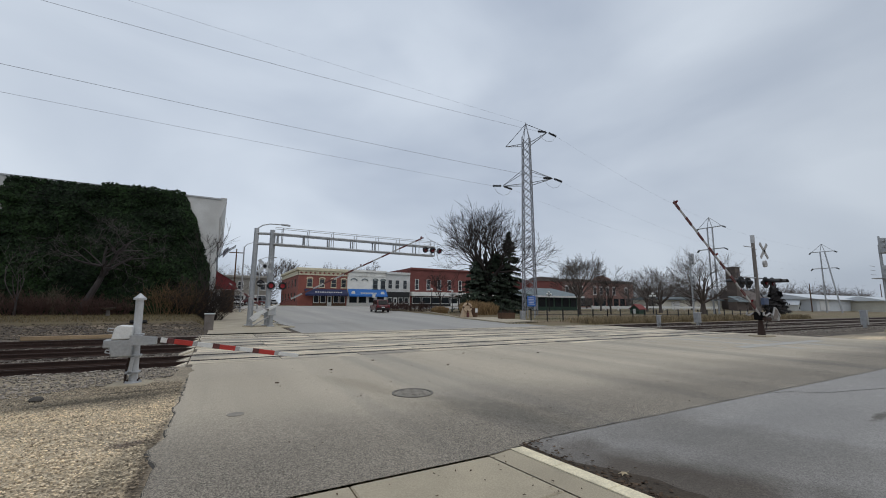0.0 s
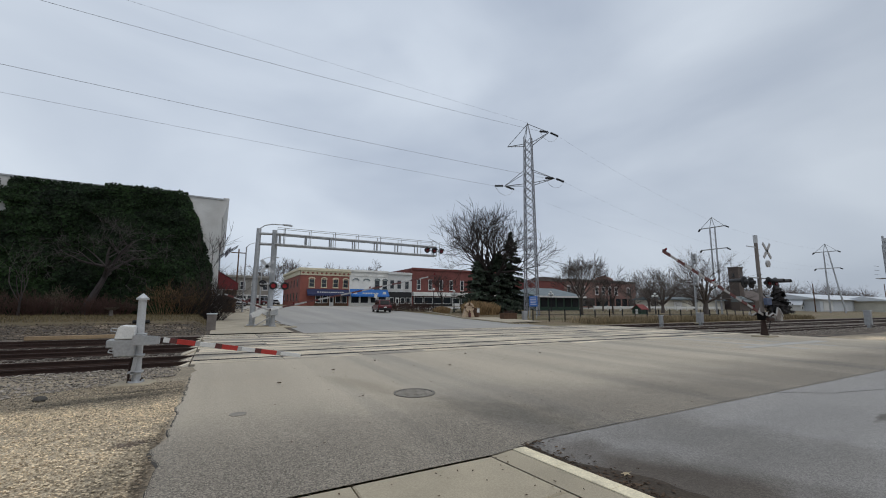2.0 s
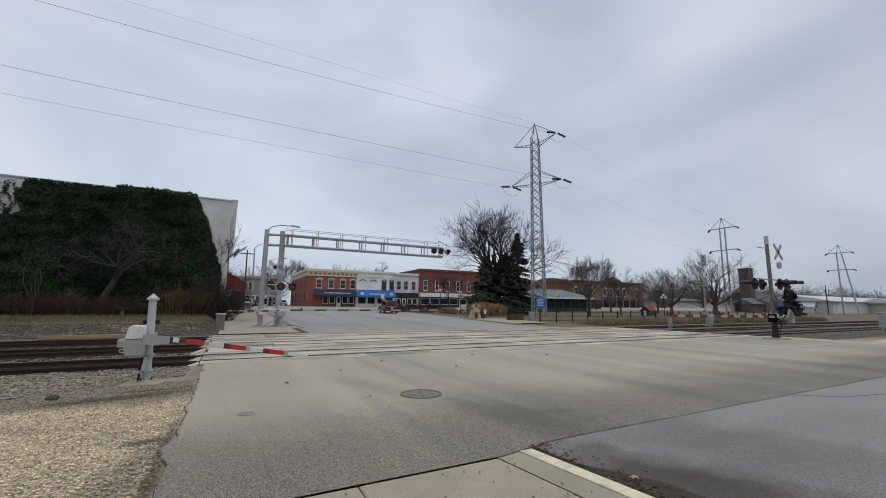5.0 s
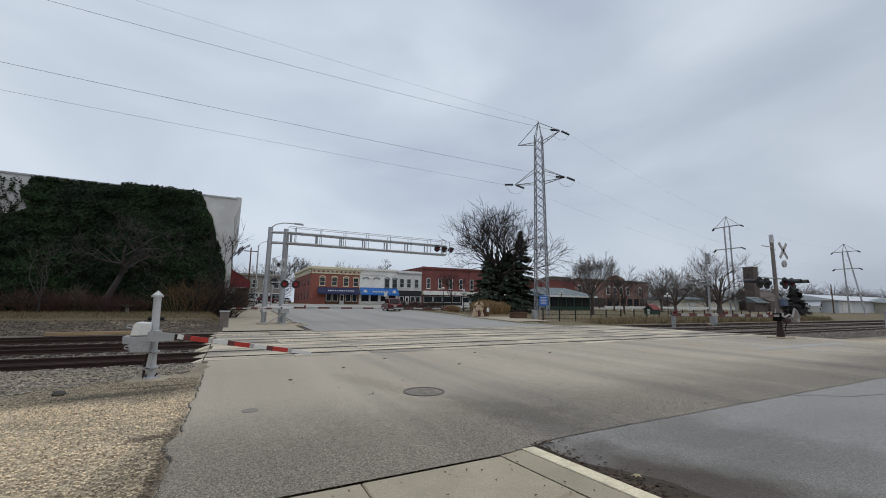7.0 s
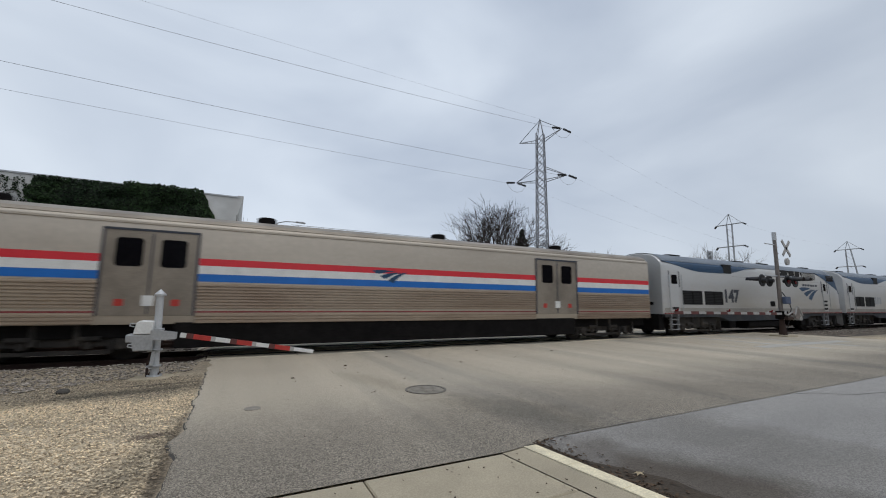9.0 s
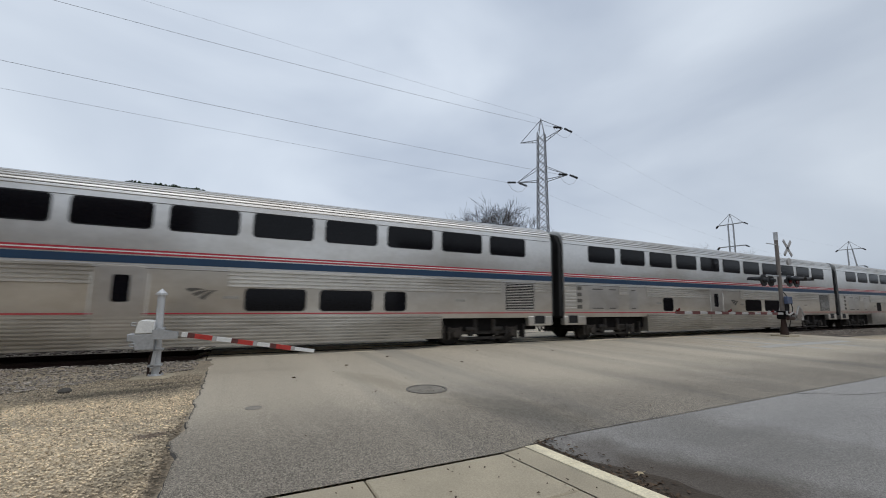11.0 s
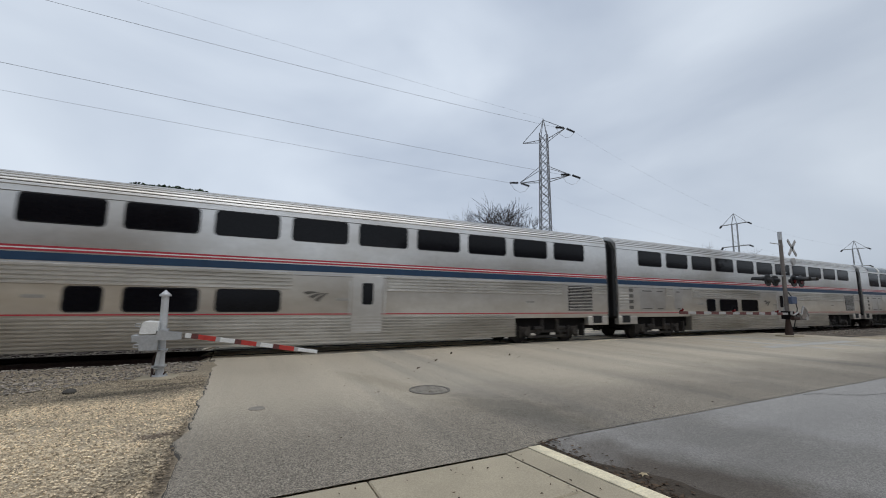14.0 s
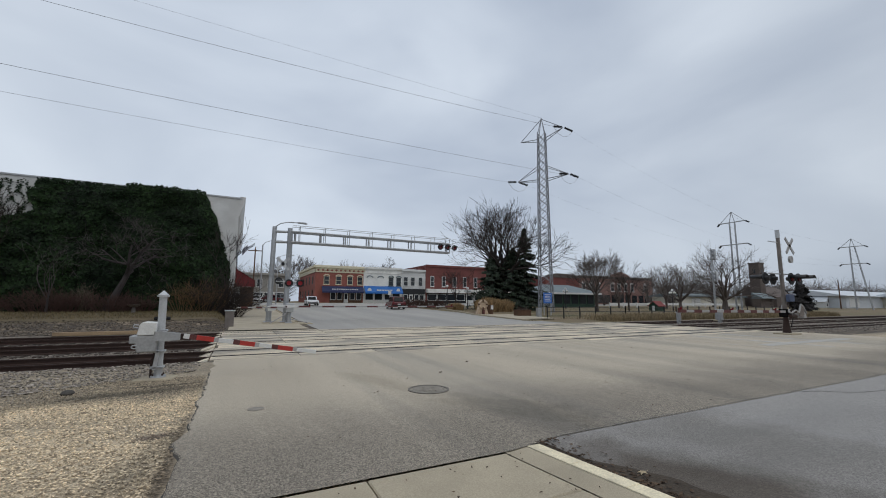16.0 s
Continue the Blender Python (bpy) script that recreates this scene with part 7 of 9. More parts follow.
for i, (y, z) in enumerate(((45.0, 6.3), (45.9, 6.3), (46.8, 6.3))):
    fl = thing("flag", "furled dark flag on a slanting pole fixed to the corner wall", "flag", pose(-0.3, y, z), group="wall flags")
    part("pole", Geo().tube((0, 0, 0), (1.55, 0, 1.15), 0.026, n=6), M["dark"], fl)
    g = Geo()
    n = 7
    vs = []
    for k in range(n + 1):
        t = k / n
        for q in (0, 1):
            vs.append((0.45 + 0.45 * t, 0.05 * math.sin(t * 9), 0.49 + 0.49 * t - q * (0.5 - 0.1 * t)))
    g.add(vs, [(2 * k, 2 * k + 1, 2 * k + 3, 2 * k + 2) for k in range(n)])
    part("cloth", g, M["flagcloth"], fl, "limp dark and pale striped cloth")


def leaf_cloud(name, n, place, size, material, parent=None, seed=0, kind="stuff", label="", category=""):
    """Many small folded leaves at the places that place(r) gives: a point and an outward way."""
    r = random.Random(seed)
    vs, fs = [], []
    for _ in range(n):
        p, out = place(r)
        p, out = Vector(p), Vector(out).normalized()
        s = r.uniform(*size)
        a = (out.orthogonal()).normalized()
        a.rotate(Matrix.Rotation(r.uniform(0, 6.28), 3, out))
        tilt = out * r.uniform(-0.5, 0.7)
        u = (a + tilt * 0.6).normalized() * s
        w = out.cross(a).normalized() * s * r.uniform(0.45, 0.75) + out * s * r.uniform(-0.25, 0.3)
        k = len(vs)
        vs += [p - u * 0.5, p + w * 0.5, p + u * 0.6, p - w * 0.5]
        fs += [(k, k + 1, k + 2), (k, k + 2, k + 3)]
    me = bpy.data.meshes.new(name)
    me.from_pydata([tuple(v) for v in vs], [], fs)
    me.materials.append(material)
    ob = new(name, me)
    if parent:
        ob.parent = parent
    return tagged(ob, label, category, kind=kind)


M["ivy"] = island_tone(mat("ivy_leaf", (0.016, 0.034, 0.010), 0.6, var=0.4, scale=0.5, bump=0, col2=(0.006, 0.014, 0.005), spec=0.15), 0.2, 1.9)
# near-black colour that paints the shade behind the leaves
M["ivyshade"] = mat("ivy_depth_shade", (0.003, 0.004, 0.003), 1.0, var=0.5, scale=1.2, bump=0.6, fine=6)


def ivy_right(z):
    """Where the ivy ends towards the street at height z."""
    if z > 9:
        return -2.2 - (z - 9) * 0.42
    if z > 4.5:
        return -0.75 - (z - 4.5) * 0.31
    return -0.75 + 0.30 * smooth_step((3.4 - z) / 1.6)


def ivy_left(z):
    return -14.0 - 0.4 * noise.noise((1, z * 0.8, 0)) - (0 if z > 8.2 else (8.2 - z) * 1.6)


def ivy_bulge(x, z):
    b = 0.55 + 0.7 * noise.noise((x * 0.35, z * 0.4, 2)) + 0.42 * noise.noise((x * 1.1, z * 1.2, 7))
    b += 0.8 * smooth_step((9.0 - z) / 8.0)
    edge = min(ivy_right(z) - x, 1.2) / 1.2
    return max(0.1, b) * max(0.12, min(1.0, edge + 0.15))


def ivy_top(x):
    return 10.75 + (0.30 if x > -8.5 else -0.02) + 0.08 * noise.noise((x * 2, 0, 5))


def ivy_spot(r):
    while True:
        z = 0.5 + 10.7 * r.random()
        x = r.uniform(-26, -0.7)
        if x > ivy_right(z) + 0.25 * noise.noise((z * 2, 3, 0)) or x < ivy_left(z):
            continue
        if z > ivy_top(x):
            continue
        d = ivy_bulge(x, z) + r.uniform(-0.22, 0.10)
        if z > ivy_top(x) - 0.25:
            d = r.uniform(-0.3, 0.5)
        return (x, IY - d, z), (r.uniform(-0.4, 0.4), -1, r.uniform(-0.2, 0.7))


iv = thing("ivy", "dense dark green ivy smothering the wall up to the parapet", "ivy", pose(0, 0, 0))
# backing sheet under the leaves, coloured as the ivy's shaded depth
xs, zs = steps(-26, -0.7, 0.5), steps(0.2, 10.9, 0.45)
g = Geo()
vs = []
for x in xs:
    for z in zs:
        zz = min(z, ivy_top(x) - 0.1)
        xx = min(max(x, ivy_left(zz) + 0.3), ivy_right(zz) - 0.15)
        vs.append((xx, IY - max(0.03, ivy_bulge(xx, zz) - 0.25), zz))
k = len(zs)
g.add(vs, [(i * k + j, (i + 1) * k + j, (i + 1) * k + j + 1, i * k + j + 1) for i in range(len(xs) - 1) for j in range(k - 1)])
part("ivy_mass", g, M["ivyshade"], iv, "near-black backing sheet that stands for the shade inside the ivy", smooth=0)
leaf_cloud("leaves", 70000, ivy_spot, (0.12, 0.30), M["ivy"], iv, 11, label="glossy dark green ivy leaves")


# sparse strands that creep over the bare white patch of the wall
def strand_spot(r):
    k = r.randrange(18)
    t = r.random() ** 0.8
    x = -19.4 + k * 0.31 + 1.1 * math.sin(k * 2.3) * t + 0.25 * math.sin(t * 9 + k)
    z = 5.5 + (ivy_top(x) - 5.8) * t
    p = Vector((x + r.gauss(0, 0.07), IY - r.uniform(0.04, 0.14), z + r.gauss(0, 0.07)))
    return p, (r.uniform(-0.6, 0.6), -1.0, r.uniform(-0.4, 0.6))


leaf_cloud("strand_leaves", 3400, strand_spot, (0.07, 0.17), M["ivy"], iv, 12, label="thin creeping ivy strands on the white render")


# ---------------------------------------------------------------- plants
M.update(
    bark=mat("grey_bark", (0.075, 0.060, 0.050), 0.95, var=0.35, scale=2, bump=0.4, fine=12, stretch=(1, 1, 0.3)),
    twig=mat("dark_twig", (0.042, 0.032, 0.028), 0.95, var=0.3, scale=2, bump=0),
    redtwig=mat("red_brown_twig", (0.085, 0.045, 0.036), 0.95, var=0.3, scale=2, bump=0),
    orangetwig=mat("orange_brown_twig", (0.19, 0.115, 0.058), 0.95, var=0.3, scale=2, bump=0),
    needle=island_tone(mat("spruce_needles", (0.032, 0.052, 0.026), 0.7, var=0.35, scale=0.8, bump=0, col2=(0.018, 0.030, 0.016)), 0.4, 1.5),
    dullneedle=island_tone(mat("dull_needles", (0.042, 0.037, 0.036), 0.8, var=0.3, scale=0.8, bump=0), 0.5, 1.4),
    straw=island_tone(mat("dry_grass", (0.34, 0.265, 0.155), 0.95, var=0.3, scale=1, bump=0), 0.5, 1.35),
    blade=island_tone(mat("winter_grass_blade", (0.24, 0.19, 0.095), 0.95, var=0.3, scale=0.4, bump=0), 0.45, 1.35),
    leaf=island_tone(mat("fallen_leaf", (0.095, 0.06, 0.035), 0.9, var=0.3, scale=3, bump=0), 0.5, 1.4),
    scrub=island_tone(mat("far_bare_woods", (0.17, 0.145, 0.13), 1.0, var=0.3, scale=0.2, bump=0), 0.6, 1.3),
)


FINE = [0.012]  # the thinnest twig that is built


def grow(gg, tips, p, d, length, r, depth, rnd, spread, up, ratio=0.78, kids=(2, 3), sides=5):
    """One limb in three bent pieces, then its branches."""
    pts, rad = [p], [r]
    n = 3 if depth > 1 else 2
    for i in range(n):
        d = (d + Vector((rnd.uniform(-1, 1), rnd.uniform(-1, 1), rnd.uniform(-0.5, 0.8) + up)) * 0.14).normalized()
        p = p + d * (length / n)
        pts.append(p)
        rad.append(r * (1 - 0.45 * (i + 1) / n))
    for a, b, ra, rb in zip(pts, pts[1:], rad, rad[1:]):
        gg.tube(a, b, ra, rb, sides if r > 0.03 else 3, cap=False)
    if depth == 0:
        tips.append((p, d))
        return
    for _ in range(rnd.randint(*kids)):
        k = rnd.uniform(0.45, 1.0)
        i = min(int(k * n), n - 1)
        q = pts[i].lerp(pts[i + 1], k * n - i)
        side = d.orthogonal().normalized()
        side.rotate(Matrix.Rotation(rnd.uniform(0, 6.283), 3, d))
        a = radians(rnd.uniform(*spread))
        nd = (d * math.cos(a) + side * math.sin(a) + Vector((0, 0, up * 0.25))).normalized()
        grow(gg, tips, q, nd, length * ratio * rnd.uniform(0.75, 1.1), max(FINE[0], rad[i] * rnd.uniform(0.48, 0.66)), depth - 1, rnd, spread, up, ratio, kids, sides)


def bare_tree(label, at, height, seed, depth=5, trunk=0.22, spread=(22, 48), up=0.25, lean=(0, 0), first=0.28, kids=(2, 3), bark="bark", twig_m="twig", name="bare_tree", limbs=5, group="bare trees", fine=0.015, fan=None):
    rnd = random.Random(seed)
    FINE[0] = fine
    t = thing(name, label, "tree", at, group=group)
    d = Vector((lean[0], lean[1], 1)).normalized()
    tr = Geo()
    h = height * first
    p = Vector((0, 0, -0.15))
    pts = [p]
    for i in range(3):
        p = p + (d + Vector((rnd.uniform(-0.06, 0.06), rnd.uniform(-0.06, 0.06), 0))) * (h / 3)
        pts.append(p)
    for i, (a, b) in enumerate(zip(pts, pts[1:])):
        tr.tube(a, b, trunk * (1.25 - 0.2 * i), trunk * (1.05 - 0.2 * i), 9, cap=False)
    part("trunk", tr, M[bark], t)
    crown, tips = Geo(), []
    for i in range(limbs):
        side = Vector((math.cos(6.283 * i / limbs + rnd.uniform(-0.5, 0.5)), math.sin(6.283 * i / limbs + rnd.uniform(-0.5, 0.5)), 0))
        lo, hi = fan or (spread[0] * 0.7, spread[1] * 0.9)
        a = radians(lo + (hi - lo) * (i % 4 + rnd.random()) / 4) if i else 0.08
        nd = (d * math.cos(a) + side * math.sin(a)).normalized()
        grow(crown, tips, pts[-1] - d * h * 0.12 * (i % 3), nd, height * 0.285, trunk * 0.55, depth - 1, rnd, spread, up, 0.83, kids)
    me = crown.mesh("crown", 40, fix=False)
    me.materials.append(M[twig_m])
    c = new("crown", me)
    c.parent = t
    return t


def shrub(label, at, h, w, n, seed, twig_m, group="shrubs"):
    rnd = random.Random(seed)
    t = thing("shrub", label, "shrub", at, group=group)
    gg, tips = Geo(), []
    for _ in range(n):
        a, q = rnd.uniform(0, 6.283), rnd.random() ** 0.6
        p = Vector((math.cos(a) * q * w * 0.45, math.sin(a) * q * w * 0.3, -0.1))
        lay = 0.25 if twig_m == "tanstem" else 1.1
        d = Vector((math.cos(a) * q * lay, math.sin(a) * q * lay * 0.7, 1)).normalized()
        grow(gg, tips, p, d, h * rnd.uniform(0.4, 0.62), 0.016, 2, rnd, (14, 56), 0.1, 0.7, (2, 3), 3)
    me = gg.mesh("branchwork", 40, fix=False)
    me.materials.append(M[twig_m])
    s = new("branchwork", me)
    s.parent = t
    tagged(s, "bare " + {"orangetwig": "orange-brown", "redtwig": "red-brown", "tanstem": "pale tan", "twig": "dark brown"}[twig_m] + " stems", kind="stuff")
    return t


def conifer(label, at, h, w, seed, bare=0.12, foliage="needle", dense=1.0):
    rnd = random.Random(seed)
    t = thing("spruce_tree", label, "tree", at, group="evergreens in the park")
    part("trunk", Geo().tube((0, 0, -0.2), (0, 0, h * 0.95), 0.22, 0.03, 8), M["bark"], t)
    boughs = []
    z = h * bare
    while z < h * 0.985:
        k = (z - h * bare) / (h * (1 - bare))
        L = w * 0.5 * (1 - k) ** 0.8 * rnd.uniform(0.75, 1.15) + 0.12
        for i in range(rnd.randint(4, 6)):
            a = rnd.uniform(0, 6.283)
            boughs.append((z + rnd.uniform(-0.45, 0.45), a, L * rnd.uniform(0.55, 1.15)))
        z += h * 0.024
    bg = Geo()
    for z, a, L in boughs:
        bg.tube((0, 0, z), (math.cos(a) * L, math.sin(a) * L, z - L * 0.18), 0.03, 0.008, 3, cap=False)
    me = bg.mesh("boughs", 0, fix=False)
    me.materials.append(M["bark"])
    o = new("branchwork", me)
    o.parent = t
    tagged(o, kind="stuff")

    def spot(r):
        z, a, L = boughs[r.randrange(len(boughs))]
        q = r.uniform(0.12, 1.0) ** 0.75
        spread = 0.26 * L * (1 - q * 0.6) + 0.06
        p = Vector((math.cos(a) * L * q, math.sin(a) * L * q, z - L * 0.18 * q - r.uniform(0, 0.16)))
        p += Vector((-math.sin(a), math.cos(a), 0)) * r.uniform(-spread, spread)
        return p, (math.cos(a) + r.uniform(-0.5, 0.5), math.sin(a) + r.uniform(-0.5, 0.5), r.uniform(-0.3, 0.9))
    leaf_cloud("needle_sprays", int(900 * h * dense), spot, (0.2, 0.46), M[foliage], t, seed + 1, label="dark green needle sprays" if foliage == "needle" else "grey-brown needle sprays")
    return t


def on(x, y, dz=0.0):
    return pose(x, y, ground_z(x, y) + dz)


# before the ivy
# paler twig colour that puts distance haze into the far trees
M["hazetwig"] = mat("grey_brown_twig", (0.13, 0.105, 0.092), 0.95, var=0.3, scale=1, bump=0)
M["tanstem"] = mat("pale_tan_stem", (0.15, 0.115, 0.085), 0.95, var=0.3, scale=2, bump=0)
M["greytwig"] = mat("grey_violet_twig", (0.072, 0.060, 0.058), 0.95, var=0.3, scale=2, bump=0)
bare_tree("small leaning bare tree with twisted grey limbs before the ivy", on(-8.6, 38.0), 6.8, 21, depth=6, trunk=0.22, spread=(34, 72), up=0.0, lean=(0.40, -0.1), first=0.58, limbs=7, fan=(20, 85), name="crab_apple_tree", bark="greytwig", twig_m="greytwig", fine=0.010, kids=(2, 3))
bare_tree("thin bare sapling against the ivy", on(-11.6, 37.0), 6.0, 23, depth=5, trunk=0.07, spread=(18, 40), first=0.2, kids=(1, 2), limbs=4, bark="greytwig", twig_m="greytwig", fine=0.010)
bare_tree("thin bare sapling against the ivy", on(-15.4, 36.8), 6.6, 24, depth=5, trunk=0.12, spread=(18, 42), first=0.3, kids=(2, 2), limbs=4, twig_m="twig", fine=0.012)
bare_tree("bare climbing branches beside the white wall", on(-1.0, 38.8), 7.6, 25, depth=5, trunk=0.05, spread=(14, 34), first=0.35, kids=(2, 3), limbs=3, twig_m="twig", fine=0.014)
bare_tree("bare branches against the white wall", on(-16.4, 38.8), 8.2, 26, depth=5, trunk=0.10, spread=(16, 38), first=0.4, kids=(2, 3), limbs=5, twig_m="twig", fine=0.02)
bare_tree("bare branches against the white wall", on(-18.6, 38.6), 8.2, 27, depth=5, trunk=0.10, spread=(16, 38), first=0.4, kids=(2, 3), limbs=5, twig_m="twig", fine=0.02)
FINE[0] = 0.008
BANK_SHRUBS = ((-15.0, 2.0, 1.4, "redtwig"), (-12.6, 2.2, 1.7, "redtwig"), (-11.5, 2.2, 1.9, "redtwig"), (-10.5, 1.6, 1.6, "redtwig"), (-9.7, 1.2, 2.2, "tanstem"), (-8.3, 1.8, 1.6, "redtwig"),
               (-7.3, 2.0, 1.7, "redtwig"), (-6.4, 1.4, 1.2, "redtwig"), (-3.6, 2.2, 2.7, "orangetwig"), (-2.4, 2.6, 3.0, "orangetwig"), (-1.3, 1.8, 3.0, "twig"), (-0.8, 1.6, 4.3, "twig"), (-0.35, 1.3, 3.0, "twig"))
SHRUB_LABEL = {"redtwig": "red-brown bare shrub at the foot of the ivy", "tanstem": "clump of upright pale bare stems before the ivy",
               "orangetwig": "orange-brown bare spreading shrub by the ivy", "twig": "dark tangled brush against the building's corner"}
for i, (x, w, h, m) in enumerate(BANK_SHRUBS):
    shrub(SHRUB_LABEL[m], on(x, 37.6 + 0.4 * math.sin(i * 2.1) + (0.7 if m == "twig" else 0)), h, w, {"redtwig": 70, "tanstem": 16, "orangetwig": 30, "twig": 90}[m], 40 + i, m)

# park
bare_tree("large wide bare tree with many fine twigs in the park", on(35.8, 50.2), 15.6, 31, depth=6, trunk=0.66, spread=(18, 44), up=0.10, first=0.30, kids=(2, 4), limbs=10, fine=0.020, fan=(4, 46))
conifer("tall dark green spruce in the park", on(39.0, 49.4), 12.4, 8.0, 51, bare=0.04)
conifer("low broad dark green evergreen in the park", on(33.4, 50.0), 8.0, 9.0, 52, bare=0.03)
conifer("dark evergreen beside the big tree", on(36.4, 49.0), 9.0, 7.4, 53, bare=0.04)
bare_tree("rounded bare tree in the park", on(47.1, 43.1), 7.6, 33, depth=6, trunk=0.22, spread=(14, 34), up=0.22, first=0.38, limbs=11, fine=0.011, fan=(8, 62), kids=(2, 4), bark="bark", twig_m="hazetwig")
bare_tree("slender bare young tree in the park", on(54.5, 43.5), 7.6, 34, depth=5, trunk=0.10, spread=(16, 36), first=0.3, limbs=4)
bare_tree("small bare tree in the park", on(60.0, 48.0), 7.4, 35, depth=5, trunk=0.10, spread=(18, 42), first=0.25, limbs=6, fine=0.016)
bare_tree("small rounded bare tree by the lamps", on(29.2, 53.5), 6.0, 36, depth=5, trunk=0.09, spread=(18, 42), first=0.3, limbs=6)
bare_tree("wide bare tree down the line", on(72.0, 46.6), 9.0, 37, depth=6, trunk=0.30, spread=(14, 38), first=0.2, limbs=8, fine=0.014, fan=(14, 66), kids=(2, 3), bark="hazetwig", twig_m="hazetwig")
bare_tree("wide bare tree with dark limbs down the line", on(77.5, 42.0), 12.0, 38, depth=6, trunk=0.46, spread=(16, 44), first=0.2, limbs=9, fine=0.014, fan=(16, 72), kids=(2, 3), bark="hazetwig", twig_m="hazetwig")
bare_tree("bare tree beyond the park", on(76.0, 52.0), 9.6, 39, depth=5, trunk=0.22, spread=(20, 46), first=0.22, limbs=6, fine=0.016, bark="hazetwig", twig_m="hazetwig")
bare_tree("bare tree beyond the park", on(66.0, 55.0), 7.6, 29, depth=5, trunk=0.18, spread=(20, 46), first=0.22, limbs=6, fine=0.016, bark="hazetwig", twig_m="hazetwig")
conifer("dense grey-brown pointed evergreen behind the gate", on(79.0, 31.5), 5.2, 4.6, 55, bare=0.0, foliage="dullneedle", dense=2.2)
FINE[0] = 0.012
for i, (x, y) in enumerate(((22.6, 57.0), (24.3, 57.6), (26.2, 56.6), (27.8, 55.4))):
    shrub("brown dry shrub along the kerb", on(x, y), 1.6, 2.2, 90, 65 + i, "redtwig", group="kerb shrubs")


def woods(name, n, spot, size, label, seed):
    """Distant bare crowns, too many to count."""
    rnd = random.Random(seed)
    gg = Geo()
    for _ in range(n):
        x, y = spot(rnd)
        h = rnd.uniform(*size)
        z = ground_z(x, y)
        gg.tube((x, y, z - 0.5), (x, y, z + h * 0.5), 0.25, 0.14, 4, cap=False)
        for _ in range(60):
            a, e = rnd.uniform(0, 6.283), rnd.uniform(0.15, 1.35)
            L = h * rnd.uniform(0.28, 0.55)
            p = Vector((x, y, z + h * rnd.uniform(0.02, 0.5)))
            q = p + Vector((math.cos(a) * math.cos(e), math.sin(a) * math.cos(e), math.sin(e))) * L
            gg.tube(p, q, 0.05, 0.02, 3, cap=False)
            for _ in range(3):
                q2 = p.lerp(q, rnd.uniform(0.4, 1))
                gg.tube(q2, q2 + Vector((rnd.uniform(-1, 1), rnd.uniform(-1, 1), rnd.uniform(0.1, 1))) * h * 0.13, 0.024, 0.010, 3, cap=False)
    me = gg.mesh(name, 0, fix=False)
    me.materials.append(M["scrub"])
    return tagged(new(name, me), label, "trees", kind="stuff")


woods("distant_trees", 110, lambda r: (r.uniform(70, 240), r.uniform(58, 110)), (7, 12), "distant bare grey-brown trees beyond the park", 61)
for k, (x, y, h, sp) in enumerate(((15.6, 118, 11.0, 40), (29.5, 118, 9.5, 40), (39.5, 116, 10.4, 46), (36.2, 120, 9.2, 44), (9.0, 120, 9.4, 40), (50.0, 122, 9.0, 44))):
    bare_tree("bare rounded tree rising behind the shops", on(x, y), h, 160 + k, depth=6, trunk=0.24, spread=(18, sp), up=0.15, first=0.42, limbs=8, fine=0.030, fan=(10, 70), kids=(2, 3), bark="hazetwig", twig_m="hazetwig")
woods("distant_trees", 26, lambda r: (r.uniform(-14, 14), r.uniform(126, 180)), (9, 14), "bare trees at the end of the street", 63)
woods("distant_trees", 60, lambda r: (r.uniform(230, 520), r.uniform(40, 190)), (7, 12), "far bare trees along the horizon", 64)


woods("distant_scrub", 170, lambda r: (r.uniform(72, 250), r.uniform(56, 110)), (3, 5.5), "low bare brush under the distant trees", 66)


def blades(name, n, spot, size, material, label, seed, category="grass"):
    r = random.Random(seed)
    vs, fs = [], []
    for _ in range(n):
        x, y, hh = spot(r)
        z = ground_z(x, y) - 0.02
        a, h = r.uniform(0, 6.283), r.uniform(*size) * hh
        w = r.uniform(0.006, 0.014) * (1 + h)
        bx, by = r.uniform(-0.35, 0.35) * h, r.uniform(-0.35, 0.35) * h
        k = len(vs)
        ca, sa = math.cos(a) * w, math.sin(a) * w
        vs += [(x - ca, y - sa, z), (x + ca, y + sa, z), (x + bx * 0.4 + ca * 0.6, y + by * 0.4 + sa * 0.6, z + h * 0.6), (x + bx, y + by, z + h)]
        fs += [(k, k + 1, k + 2), (k, k + 2, k + 3)]
    me = bpy.data.meshes.new(name)
    me.from_pydata(vs, [], fs)
    me.materials.append(material)
    return tagged(new(name, me), label, category, kind="stuff")


def tuft_spot(cx, cy, rx, ry):
    def f(r):
        a, q = r.uniform(0, 6.283), math.sqrt(r.random())
        return cx + math.cos(a) * q * rx, cy + math.sin(a) * q * ry, 1.0 - 0.35 * q
    return f


M["bankblade"] = island_tone(mat("bank_grass_blade", (0.20, 0.155, 0.075), 0.95, var=0.3, scale=0.4, bump=0), 0.45, 1.35)
blades("verge_grass", 16000, lambda r: (r.uniform(30, 75), 25.6 + abs(r.gauss(0, 2.2)), 1.0), (0.25, 0.75), M["straw"], "tall dry tan grass along the line", 71)
blades("park_grass", 14000, lambda r: (r.uniform(24, 80), r.uniform(29, 60), 1.0), (0.05, 0.16), M["blade"], "short brown winter grass in the park", 72)
blades("bank_grass", 12000, lambda r: (r.uniform(-22, -0.6), r.uniform(32.5, 37.5), 1.0), (0.05, 0.18), M["bankblade"], "thin dead grass on the bank", 73)
